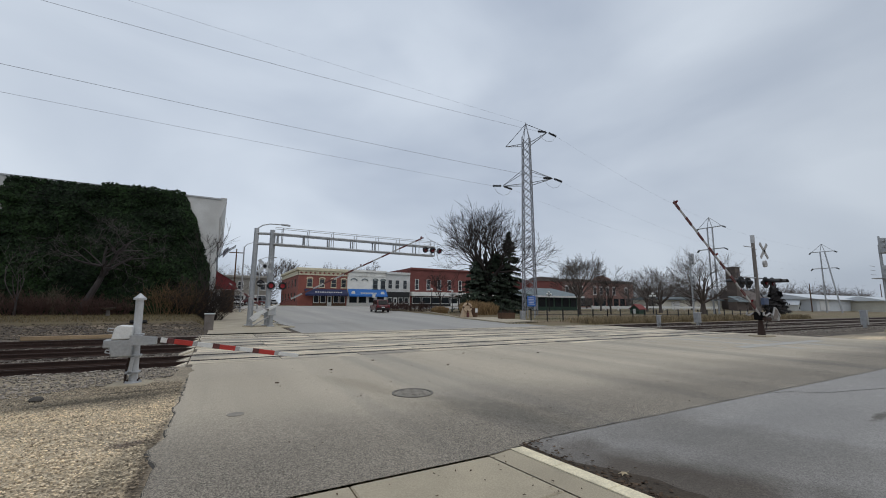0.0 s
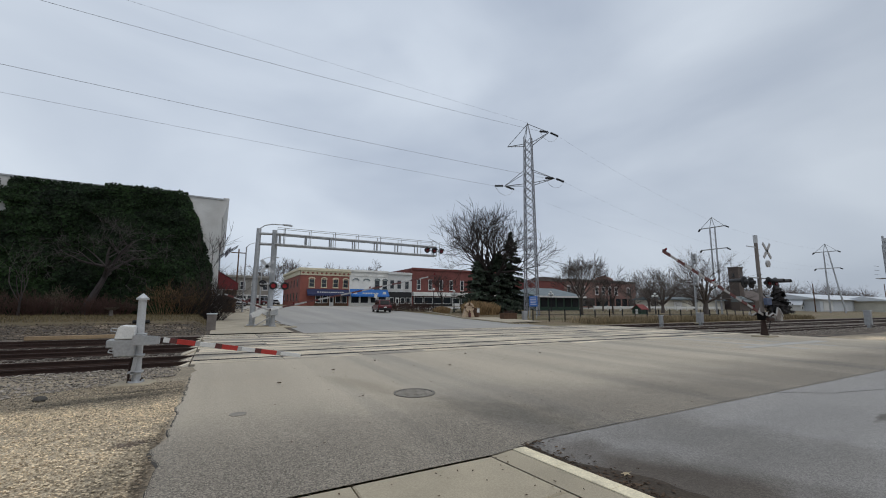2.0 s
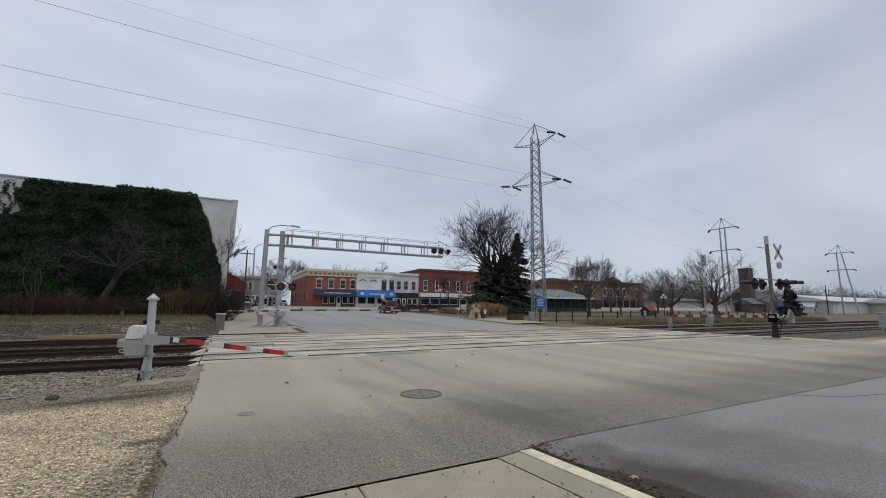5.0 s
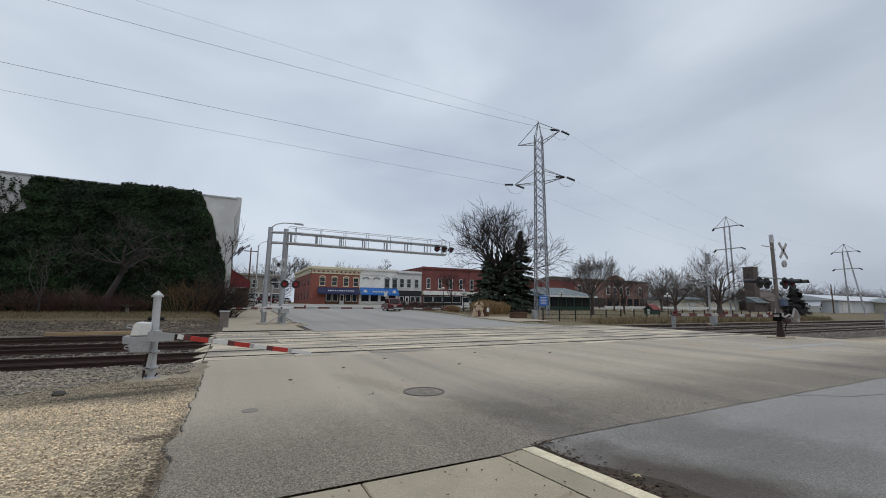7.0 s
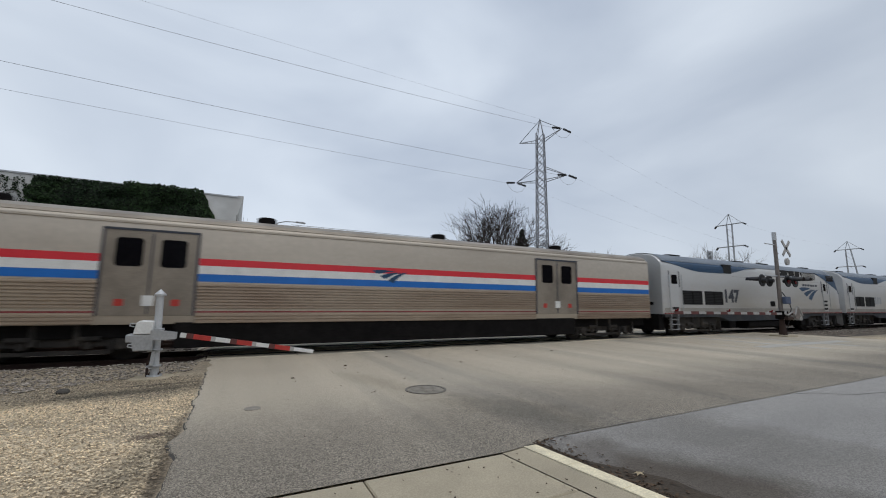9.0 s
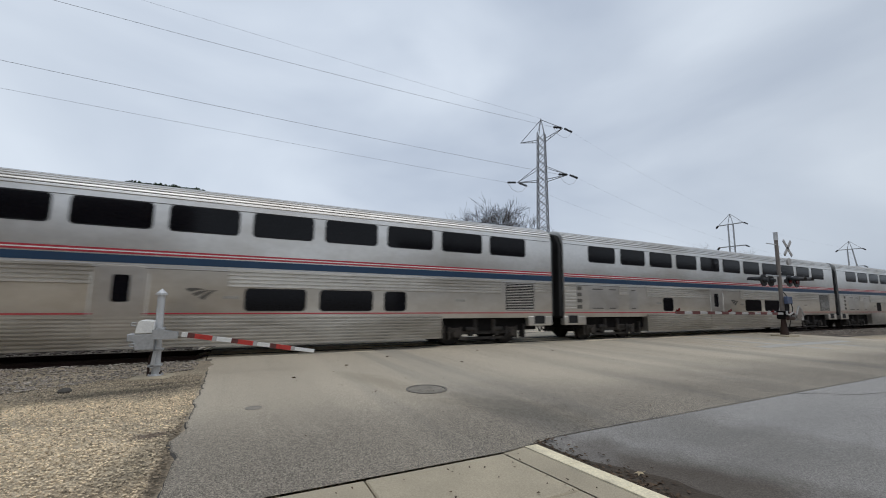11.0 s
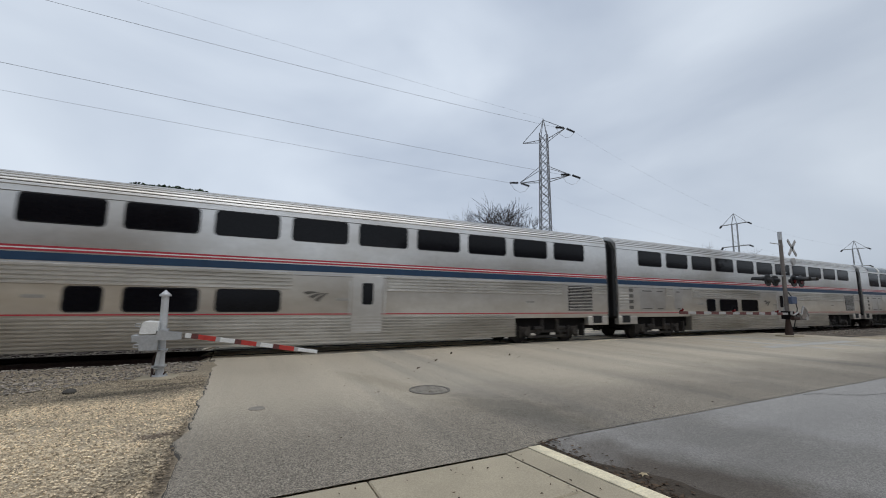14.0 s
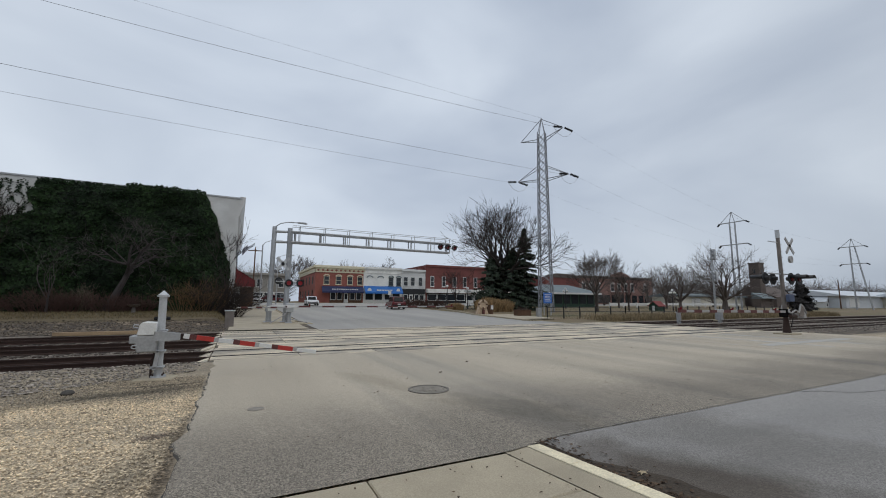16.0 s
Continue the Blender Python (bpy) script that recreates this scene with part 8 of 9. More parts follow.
M["tanstraw"] = island_tone(mat("tan_ornamental_grass", (0.42, 0.28, 0.14), 0.95, var=0.3, scale=1, bump=0), 0.5, 1.3)
for i, (x, y, rx, h) in enumerate(((29.5, 45.0, 1.5, 1.9), (32.0, 45.6, 1.3, 1.7), (27.6, 50.6, 1.0, 1.0))):
    blades("ornamental_grass", 4200, tuft_spot(x, y, rx * 1.15, rx), (h * 0.7, h * 1.15), M["tanstraw"], "tall tan clump of ornamental grass", 80 + i)


# ---------------------------------------------------------------- pavements
pv = thing("pavement_corner", "stained tan concrete pavement slabs with dark joints", "pavement", kind="structure")
slab = {}


def slab_piece(x0, x1, y0, y1, name="slab", z=0.0):
    w, d = round(x1 - x0, 3), round(y1 - y0, 3)
    if (w, d) not in slab:
        e = 0.012
        vs = [(0, 0, -0.12), (w, 0, -0.12), (w, d, -0.12), (0, d, -0.12), (0, 0, -e), (w, 0, -e), (w, d, -e), (0, d, -e), (e, e, 0), (w - e, e, 0), (w - e, d - e, 0), (e, d - e, 0)]
        slab[(w, d)] = Geo().add(vs, [(0, 1, 5, 4), (1, 2, 6, 5), (2, 3, 7, 6), (3, 0, 4, 7), (4, 5, 9, 8), (5, 6, 10, 9), (6, 7, 11, 10), (7, 4, 8, 11), (8, 9, 10, 11)]).mesh(name, 0)
        slab[(w, d)].materials.append(M["walk"])
    piece(name, slab[(w, d)], pv, pose(x0, y0, z + rng.uniform(-0.004, 0.002), rng.uniform(-0.15, 0.15), rng.uniform(-0.15, 0.15), 0))


def strip_x(y):
    """The joint beside the kerb strip, which splays away from the corner."""
    return 2.74 + 0.11 * min(max(3.9 - y, 0.0), 3.0)


def edge_slab(x0, ya, yb):
    e = 0.012
    out = [(x0, yb), (strip_x(yb) - 0.006, yb), (strip_x(ya) - 0.006, ya), (x0, ya)]
    inn = [(x0 + e, yb + e), (strip_x(yb) - 0.006 - e, yb + e), (strip_x(ya) - 0.006 - e, ya - e), (x0 + e, ya - e)]
    vs = [(x, y, -0.12) for x, y in out] + [(x, y, -0.008) for x, y in out] + [(x, y, 0.004) for x, y in inn]
    return Geo().add(vs, [(k + i, k + (i + 1) % 4, k + 4 + (i + 1) % 4, k + 4 + i) for k in (0, 4) for i in range(4)] + [(8, 9, 10, 11)])


SX = (-3.6, -2.02, -0.42, 1.18, 2.74)
for j in range(6):
    y1 = 3.866 - (j * 1.6 - 0.58 if j else 0.0)
    for a, b in zip(SX, SX[1:4]):
        slab_piece(a + 0.006, b - 0.006, y1 - (1.588 if j else 1.008), y1, z=0.004)
    part("slab", edge_slab(SX[3] + 0.006, y1, y1 - (1.588 if j else 1.008)), M["walk"], pv)
def kerb_in(y):
    return 3.068 + 0.075 * min(max(3.93 - y, 0.0), 3.0)


kb, infill = Geo(), Geo()
for i in range(14):
    ya, yb = 3.93 - i * 0.62, 3.93 - i * 0.62 - 0.614
    prof = ((0.0, -0.25), (0.225, -0.25), (0.215, -0.03), (0.19, 0.010), (0.012, 0.012))
    vs = [(kerb_in(y) + dx + 0.035 * min(3.93 - y, 3.0), y, z) for y in (ya, yb) for dx, z in prof]
    kb.add(vs, [(j, (j + 1) % 5, 5 + (j + 1) % 5, 5 + j) for j in range(5)] + [(4, 3, 2, 1, 0), (5, 6, 7, 8, 9)])
    yb = ya - 0.62
    infill.add([(strip_x(ya) + 0.006, ya - 0.05 * (i == 0), 0.002), (kerb_in(ya) + 0.035 * min(3.93 - ya, 3.0), ya, 0.002), (kerb_in(yb) + 0.035 * min(3.93 - yb, 3.0), yb, 0.002), (strip_x(yb) + 0.006, yb, 0.002)], [(0, 1, 2, 3)])
part("gutter_slab", infill, M["walk"], pv)
tagged(part("kerb", kb, M["kerbpaint"], bevel=0.006), "worn pale painted kerb", "kerb", kind="structure")
M["tanwalk"] = mat("tan_pavement", (0.46, 0.40, 0.30), 0.9, var=0.2, scale=0.8, bump=0.15, fine=40, dirt=(0.34, 0.295, 0.225), dirt_at=0.6)
# far pavement beside the corner building
pf = thing("pavement_street", "pale tan pavement along the corner building", "pavement", kind="structure")
part("paving", Geo().sheet(steps(-0.35, 3.9, 0.85), steps(25.0, 66, 1.5), lambda x, y: rise(y) + 0.06, 0.0), M["tanwalk"], pf)
kf = Geo()
for i in range(26):
    y = 32.2 + i * 1.3
    kf.box(3.9, 4.12, y, y + 1.28, rise(y) - 0.2, rise(y) + 0.10)
part("kerb", kf, M["walk"], pf, "pale concrete kerb", bevel=0.015)
pe = Geo()
for i in range(30):
    a = 0.9 * i
    x = 22.9 + (max(0, a - 8) * 0.25)
    y = 29.0 + a
    pe.box(x, x + 0.25, y, y + 0.9, rise(y) - 0.2, rise(y) + 0.13)
for i in range(6):
    t = radians(90 + 15 * i)
    pe.box(24.0 + 1.1 * math.cos(t) - 0.2, 24.0 + 1.1 * math.cos(t) + 0.25, 28.6 - 1.1 * math.sin(t) + 0.8, 28.6 - 1.1 * math.sin(t) + 1.2, -0.2, 0.13)
tagged(part("kerb", pe, M["walk"], bevel=0.015), "pale concrete kerb round the park corner", "kerb", kind="structure")
pk = thing("pavement_park", "grey concrete path at the park corner", "pavement", kind="structure")
part("paving", Geo().sheet(steps(23.2, 27.4, 1), steps(30.0, 37.5, 1), lambda x, y: rise(y) + 0.10, 0.0), M["tanwalk"], pk)

# worn lane lines on the road
M["paint"] = mat("worn_white_road_paint", (0.50, 0.50, 0.49), 0.8, var=0.25, scale=1.5, bump=0.1, dirt=(0.40, 0.375, 0.33), dirt_at=0.47)
M["ypaint"] = mat("worn_orange_road_paint", (0.50, 0.40, 0.30), 0.8, var=0.2, scale=1.5, bump=0.1, dirt=(0.41, 0.385, 0.34), dirt_at=0.48)
tagged(part("road_line_edge", Geo().box(20.6, 21.0, 5.0, 13.0, 0.001, 0.004), M["paint"]), "faded white lane line", "road line", kind="structure")
tagged(part("road_line_stop", Geo().box(18.8, 26.3, 8.6, 9.1, 0.005, 0.008), M["paint"]), "faded white stop line", "road line", kind="structure")
tagged(part("road_line_side", Geo().box(23.4, 23.7, 5.0, 13.0, 0.001, 0.004), M["paint"]), "faded white lane line", "road line", kind="structure")
tagged(part("road_line_centre", Geo().box(17.9, 18.15, 4.3, 13.0, 0.001, 0.004), M["ypaint"]), "faded orange centre line", "road line", kind="structure")
tagged(part("road_line_far", Geo().box(4.6, 9.4, 33.6, 33.9, rise(33.7) + 0.010, rise(33.7) + 0.014), M["paint"]), "white stop line across the street", "road line", kind="structure")

# manhole and small valve cover, each with a rim
mh = thing("manhole_cover", "round rusty iron manhole cover set in the asphalt", "manhole cover", pose(3.33, 7.16, 0.014))
M["iron"] = mat("rusty_iron", (0.31, 0.28, 0.235), 0.85, 0.0, var=0.3, scale=6, bump=0.3, fine=40)
n = 36
ring = Geo()
vs = []
for i in range(n):
    t = 2 * math.pi * i / n
    vs += [(0.345 * math.cos(t), 0.345 * math.sin(t), 0.006), (0.39 * math.cos(t), 0.39 * math.sin(t), 0.006), (0.39 * math.cos(t), 0.39 * math.sin(t), -0.05), (0.345 * math.cos(t), 0.345 * math.sin(t), -0.05)]
ring.add(vs, [(4 * i + j, 4 * ((i + 1) % n) + j, 4 * ((i + 1) % n) + (j + 1) % 4, 4 * i + (j + 1) % 4) for i in range(n) for j in range(4)])
M["ironrim"] = mat("worn_iron_rim", (0.21, 0.19, 0.16), 0.8, 0.1, var=0.3, scale=6, bump=0.2)
part("rim", ring, M["ironrim"], mh)
lid = Geo().tube((0, 0, -0.05), (0, 0, 0.002), 0.325, 0.325, 36)
part("lid", lid, M["iron"], mh)
for i in range(-3, 4):
    w = math.sqrt(max(0.01, 0.29 ** 2 - (i * 0.085) ** 2))
    part("rib", Geo().box(-w, w, i * 0.085 - 0.012, i * 0.085 + 0.012, 0.002, 0.008), M["iron"], mh)
vc = thing("valve_cover", "small round iron valve cover sunk in the asphalt", "valve cover", pose(0.36, 7.03, 0.013))
part("lid", Geo().tube((0, 0, -0.04), (0, 0, 0.002), 0.085, 0.085, 20), M["iron"], vc)
part("rim", Geo().tube((0, 0, -0.04), (0, 0, 0.0), 0.12, 0.12, 20), M["iron"], vc)
# tar-sealed joint between road and side road, damp dirt in the gutter
M["jointtar"] = mat("dusty_joint_seal", (0.17, 0.16, 0.145), 0.9, var=0.4, scale=3, bump=0.2)
g = Geo()
pts = [(x, 4.06 + 0.05 * noise.noise((x * 0.7, 0, 9)) + 0.03 * noise.noise((x * 3, 0, 2))) for x in steps(3.3, 40, 0.35)]
for (xa, ya), (xb, yb) in zip(pts, pts[1:]):
    w = 0.0045 + 0.005 * noise.noise((xa * 2, 5, 0))
    g.add([(xa, ya - w, 0.009), (xb, yb - w, 0.009), (xb, yb + w, 0.009), (xa, ya + w, 0.009)], [(0, 1, 2, 3)])
tagged(part("road_joint", g, M["jointtar"]), "dark uneven sealed joint between two road surfaces", "road joint", kind="structure")
g = Geo()
for k, (x0, y0, x1, y1) in enumerate(((9.6, 4.0, 16.5, 2.3),)):
    m = 14
    for i in range(m):
        t0, t1 = i / m, (i + 1) / m
        f = lambda t: (x0 + (x1 - x0) * t, y0 + (y1 - y0) * t + 0.06 * noise.noise((t * 7, k, 0)))
        (xa, ya), (xb, yb) = f(t0), f(t1)
        za, zb = (dip(xa, ya) if ya < 4.03 else 0.013) + 0.004, (dip(xb, yb) if yb < 4.03 else 0.013) + 0.004
        g.add([(xa, ya - 0.008, za), (xb, yb - 0.008, zb), (xb, yb + 0.008, zb), (xa, ya + 0.008, za)], [(0, 1, 2, 3)])
tagged(part("road_cracks", g, M["tar"]), "thin dark cracks wandering over the road", "road cracks", kind="structure")
M["silt"] = mat("gutter_silt", (0.075, 0.056, 0.038), 1.0, var=0.4, scale=3, bump=0.5, fine=30)
g = Geo()
m = 26
vs = []
for i in range(m + 1):
    y = 4.0 - i * 0.12
    xk = 3.275 + 0.0132 * i
    w = (0.10 + 0.46 * smooth_step((4.0 - y) / 1.4) + 0.16 * noise.noise((y * 2.3, 4, 4)) + 0.09 * noise.noise((y * 7, 1, 4))) * (0.15 + 0.85 * smooth_step((y - 0.9) / 0.9))
    vs += [(xk - 0.02, y, dip(0, y) + 0.015), (xk + w * 0.6, y, dip(0, y) + 0.012), (xk + w, y, dip(0, y) + 0.001)]
g.add(vs, [(3 * i + j, 3 * i + 3 + j, 3 * i + 4 + j, 3 * i + 1 + j) for i in range(m) for j in range(2)])
tagged(part("gutter_silt", g, M["silt"], smooth=60), "dark silt and leaf litter lying in the gutter", "silt", kind="stuff")


def flat_leaves(name, n, spot, size, material, label, seed):
    r = random.Random(seed)
    gg = Geo()
    for _ in range(n):
        x, y, z = spot(r)
        s, a = r.uniform(*size), r.uniform(0, 6.283)
        p = []
        for k in range(6):
            t = a + 6.283 * k / 6
            q = s * (1.0 if k % 3 == 0 else 0.55)
            p.append((x + q * math.cos(t), y + q * math.sin(t), z + r.uniform(0.002, 0.018)))
        gg.add(p, [(0, 1, 2), (0, 2, 3), (0, 3, 4), (0, 4, 5)])
    me = gg.mesh(name, 0, fix=False)
    me.materials.append(material)
    return tagged(new(name, me), label, "leaves", kind="stuff")


flat_leaves("fallen_leaves", 420, lambda r: (lambda y: (3.31 + 0.0132 * (4 - y) / 0.12 + abs(r.gauss(0, 0.16)), y, dip(0, y) + 0.012))(r.uniform(1.4, 4.0)), (0.012, 0.035), M["leaf"], "brown leaf litter in the gutter", 91)
flat_leaves("fallen_leaves", 160, lambda r: (r.uniform(0.5, 14), r.uniform(4.3, 12.5), 0.016), (0.010, 0.028), M["leaf"], "scattered dark leaf crumbs on the road", 92)
flat_leaves("fallen_leaves", 60, lambda r: (r.uniform(0.3, 3.0), r.uniform(2.6, 3.8), 0.010), (0.008, 0.02), M["leaf"], "leaf crumbs on the pavement", 93)
ol = thing("oak_leaf", "single pale dry oak leaf lying in the gutter", "leaf", pose(3.76, 2.95, -0.05))
M["paleleaf"] = mat("pale_leaf", (0.45, 0.36, 0.22), 0.9, var=0.2, scale=8, bump=0)
part("blade", Geo().add([(0.07 * (1.0 if k % 2 == 0 else 0.45) * math.cos(6.283 * k / 10), 0.05 * (1.0 if k % 2 == 0 else 0.45) * math.sin(6.283 * k / 10), 0.01 * (k % 2)) for k in range(10)], [tuple(range(10))]), M["paleleaf"], ol)
part("stalk", Geo().tube((0.05, 0, 0.004), (0.10, 0.01, 0.004), 0.002, n=4), M["paleleaf"], ol)
rk = thing("dark_stone", "flat dark stone on the gravel verge", "stone", pose(-2.55, 9.53, -0.01))
part("body", Geo().ball((0, 0, 0.03), 0.10, 9, 6, 0.6), M["tar"], rk)


# ---------------------------------------------------------------- park furniture
def fence_run(x0, y0, x1, y1, n):
    f = thing("park_fence", "low black metal park fence with thin rails", "fence", group="park fences")
    L = math.hypot(x1 - x0, y1 - y0)
    for i in range(n + 1):
        x, y = x0 + (x1 - x0) * i / n, y0 + (y1 - y0) * i / n
        part("post", Geo().box(x - 0.045, x + 0.045, y - 0.045, y + 0.045, ground_z(x, y) - 0.1, ground_z(x, y) + 1.2).ball((x, y, ground_z(x, y) + 1.23), 0.06, 6, 4), M["black"], f)
    for z in (0.25, 0.68, 1.08):
        part("rail", Geo().bar((x0, y0, ground_z(x0, y0) + z), (x1, y1, ground_z(x1, y1) + z), 0.035), M["black"], f)


fence_run(27.3, 31.2, 36.5, 29.6, 5)
fence_run(36.5, 29.6, 50.0, 28.8, 7)
fence_run(50.0, 28.8, 66.0, 28.8, 8)


def globe_lamp(x, y, h, arms, label):
    t = thing("park_lamp", label, "street lamp", on(x, y), group="park lamps")
    part("post", Geo().tube((0, 0, -0.1), (0, 0, 0.7), 0.13, 0.09, 10).tube((0, 0, 0.7), (0, 0, h), 0.06, 0.045, 8), M["black"], t, "black cast-iron post")
    spots = [(0, 0, h + 0.22)] if arms == 1 else [(-0.42, 0, h), (0.42, 0, h), (0, 0.42, h), (0, -0.42, h), (0, 0, h + 0.4)]
    for x2, y2, z2 in spots:
        if arms > 1:
            part("arm", Geo().tube((0, 0, h - 0.25), (x2, y2, z2 - 0.18), 0.025, n=5), M["black"], t)
        part("globe", Geo().ball((x2, y2, z2), 0.19, 12, 8), M["white"], t, "white glass globe")
    return t


globe_lamp(27.0, 52.0, 3.1, 1, "black park lamp with a single white globe")
globe_lamp(31.0, 53.0, 2.7, 5, "black park lamp with a cluster of white globes")
globe_lamp(51.5, 54.0, 3.0, 5, "black park lamp with a cluster of white globes")
globe_lamp(66.0, 44.0, 3.0, 5, "black park lamp with a cluster of white globes")
sg = thing("blue_sign", "blue information sign with pale lettering bars on two posts", "sign", on(31.6, 36.0))
part("board", Geo().box(-0.62, 0.62, -0.03, 0.03, 1.35, 2.55), M["bluesign"], sg, bevel=0.03)
for s in (-1, 1):
    part("post", Geo().box(s * 0.5 - 0.04, s * 0.5 + 0.04, 0.03, 0.1, -0.1, 2.4), M["galv"], sg)
for i in range(5):
    part("lettering_bar", Geo().box(-0.45, 0.45 - 0.12 * (i % 2), -0.04, -0.03, 2.30 - i * 0.18, 2.36 - i * 0.18), M["white"], sg)
dk = thing("pavement_ornament", "pale straw triangular ornament with a round wreath", "ornament", on(23.9, 37.8, 0.1))
part("frame", Geo().prism_y([(-0.75, 0.0), (0.75, 0.0), (0.35, 1.25), (-0.35, 1.25)], -0.2, 0.2), M["pink"], dk, bevel=0.06)
n = 16
for i in range(n):
    t = 6.283 * i / n
    part("wreath_ball", Geo().ball((0.5 * math.cos(t), -0.22, 1.05 + 0.42 * math.sin(t)), 0.14, 6, 4), M["pink"] if i % 4 else M["wood"], dk)
part("bow", Geo().box(-0.12, 0.14, -0.4, -0.2, 0.0, 0.5), M["oldred"], dk, bevel=0.05)
bg = thing("white_bin", "dark litter bin with a white panel", "bin", on(25.2, 38.2, 0.1))
part("body", Geo().tube((0, 0, 0), (0, 0, 1.0), 0.36, 0.4, 14), M["wood"], bg)
part("panel", Geo().box(-0.15, 0.15, -0.45, -0.40, 0.5, 0.95), M["white"], bg)
pl = thing("planter", "long dark timber planter with dead stems", "planter", on(26.9, 34.6, 0.08))
part("box", Geo().box(-0.85, 0.85, -0.4, 0.4, 0, 0.55), M["wood"], pl, bevel=0.03)
part("rim", Geo().box(-0.92, 0.92, -0.47, 0.47, 0.55, 0.62), M["wood"], pl, bevel=0.02)
st = Geo()
for _ in range(60):
    x, y = rng.uniform(-0.7, 0.7), rng.uniform(-0.3, 0.3)
    st.tube((x, y, 0.55), (x + rng.uniform(-0.2, 0.2), y + rng.uniform(-0.1, 0.1), 0.62 + rng.uniform(0.1, 0.4)), 0.01, 0.004, 3, cap=False)
part("dead_stems", st, M["redtwig"], pl)
cb = thing("cream_box", "small cream utility pedestal in the park", "pedestal", on(28.0, 33.3, 0.0))
part("body", Geo().box(-0.22, 0.22, -0.2, 0.2, -0.1, 0.95), M["galv"], cb, bevel=0.03)
hs = thing("display_hut", "small dark green hut with a red gabled roof", "hut", on(62.5, 44.5))
hs.scale = (0.55, 0.55, 0.6)
M["carredroof"] = mat("faded_red_roof", (0.22, 0.05, 0.045), 0.8, var=0.25, scale=2, bump=0.1)
part("wall", Geo().prism_x([(-1.5, -0.1), (1.5, -0.1), (1.5, 1.3), (0, 2.4), (-1.5, 1.3)], -1.6, 1.6), M["green"], hs)
for s in (-1, 1):
    part("roof", Geo().prism_x([(0, 2.62), (s * 1.8, 1.25), (s * 1.8, 1.12), (0, 2.46)], -1.8, 1.8), M["carredroof"], hs)
part("door", Geo().box(-1.66, -1.6, -0.4, 0.4, 0, 1.3), M["white"], hs)
bk = thing("bird_bath", "low dark stone bird bath on the bank", "bird bath", on(-6.6, 36.2))
bk.scale = (0.8, 0.8, 0.75)
part("stem", Geo().tube((0, 0, -0.1), (0, 0, 0.6), 0.18, 0.12, 10), M["rustpole"], bk)
part("bowl", Geo().tube((0, 0, 0.55), (0, 0, 0.75), 0.25, 0.55, 14), M["rustpole"], bk)
ty = thing("old_tyre", "old black tyre lying on the bank", "tyre", on(-4.2, 31.5))
n = 18
g = Geo()
vs = []
for i in range(n):
    t = 6.283 * i / n
    for k in range(6):
        u = 6.283 * k / 6
        r0 = 0.36 + 0.11 * math.cos(u)
        vs.append((r0 * math.cos(t), r0 * math.sin(t), 0.11 + 0.11 * math.sin(u)))
g.add(vs, [(6 * i + k, 6 * ((i + 1) % n) + k, 6 * ((i + 1) % n) + (k + 1) % 6, 6 * i + (k + 1) % 6) for i in range(n) for k in range(6)])
part("tread", g, M["gasket"], ty)

# poles


def utility_pole(x, y, h, label, arm=True, name="utility_pole", lean=0):
    p = thing(name, label, "pole", on(x, y), group="poles")
    part("pole", Geo().tube((0, 0, -0.3), (lean, 0, h), 0.15, 0.10, 8), M["wood"], p)
    if arm:
        part("crossarm", Geo().box(-1.1, 1.1, -0.06, 0.06, h - 0.7, h - 0.55), M["wood"], p)
    return p


utility_pole(132.0, 45.0, 7.2, "plain dark timber pole beyond the tracks", arm=False)
utility_pole(196.0, 48.0, 9.0, "distant plain timber pole", arm=False)
utility_pole(2.2, 74.0, 9.5, "timber pole on the street", arm=True)
sl = thing("street_lamp", "tall grey street lamp with a curved arm", "street lamp", pose(2.4, 54.0, rise(54)), group="street lamps")
part("post", Geo().tube((0, 0, -0.1), (0, 0, 7.9), 0.11, 0.07, 10), M["galv"], sl)
part("arm", Geo().pipe([(0, 0, 7.8), (0.3, 0, 8.2), (0.9, 0, 8.45), (1.7, 0, 8.5)], 0.035), M["galv"], sl)
part("lamp_head", Geo().box(1.6, 2.3, -0.15, 0.15, 8.42, 8.55), M["galv"], sl, bevel=0.04)
sl2 = copy_thing(sl, pose(5.2, 66.0, rise(66) - 0.7))
pd = thing("pedestrian_sign", "small post with white sign plates by the shops", "sign", on(26.0, 74.0))
part("post", Geo().tube((0, 0, -0.1), (0, 0, 2.6), 0.05, n=6), M["galv"], pd)
part("plate", Geo().box(-0.3, 0.3, -0.05, -0.03, 1.8, 2.5), M["white"], pd)


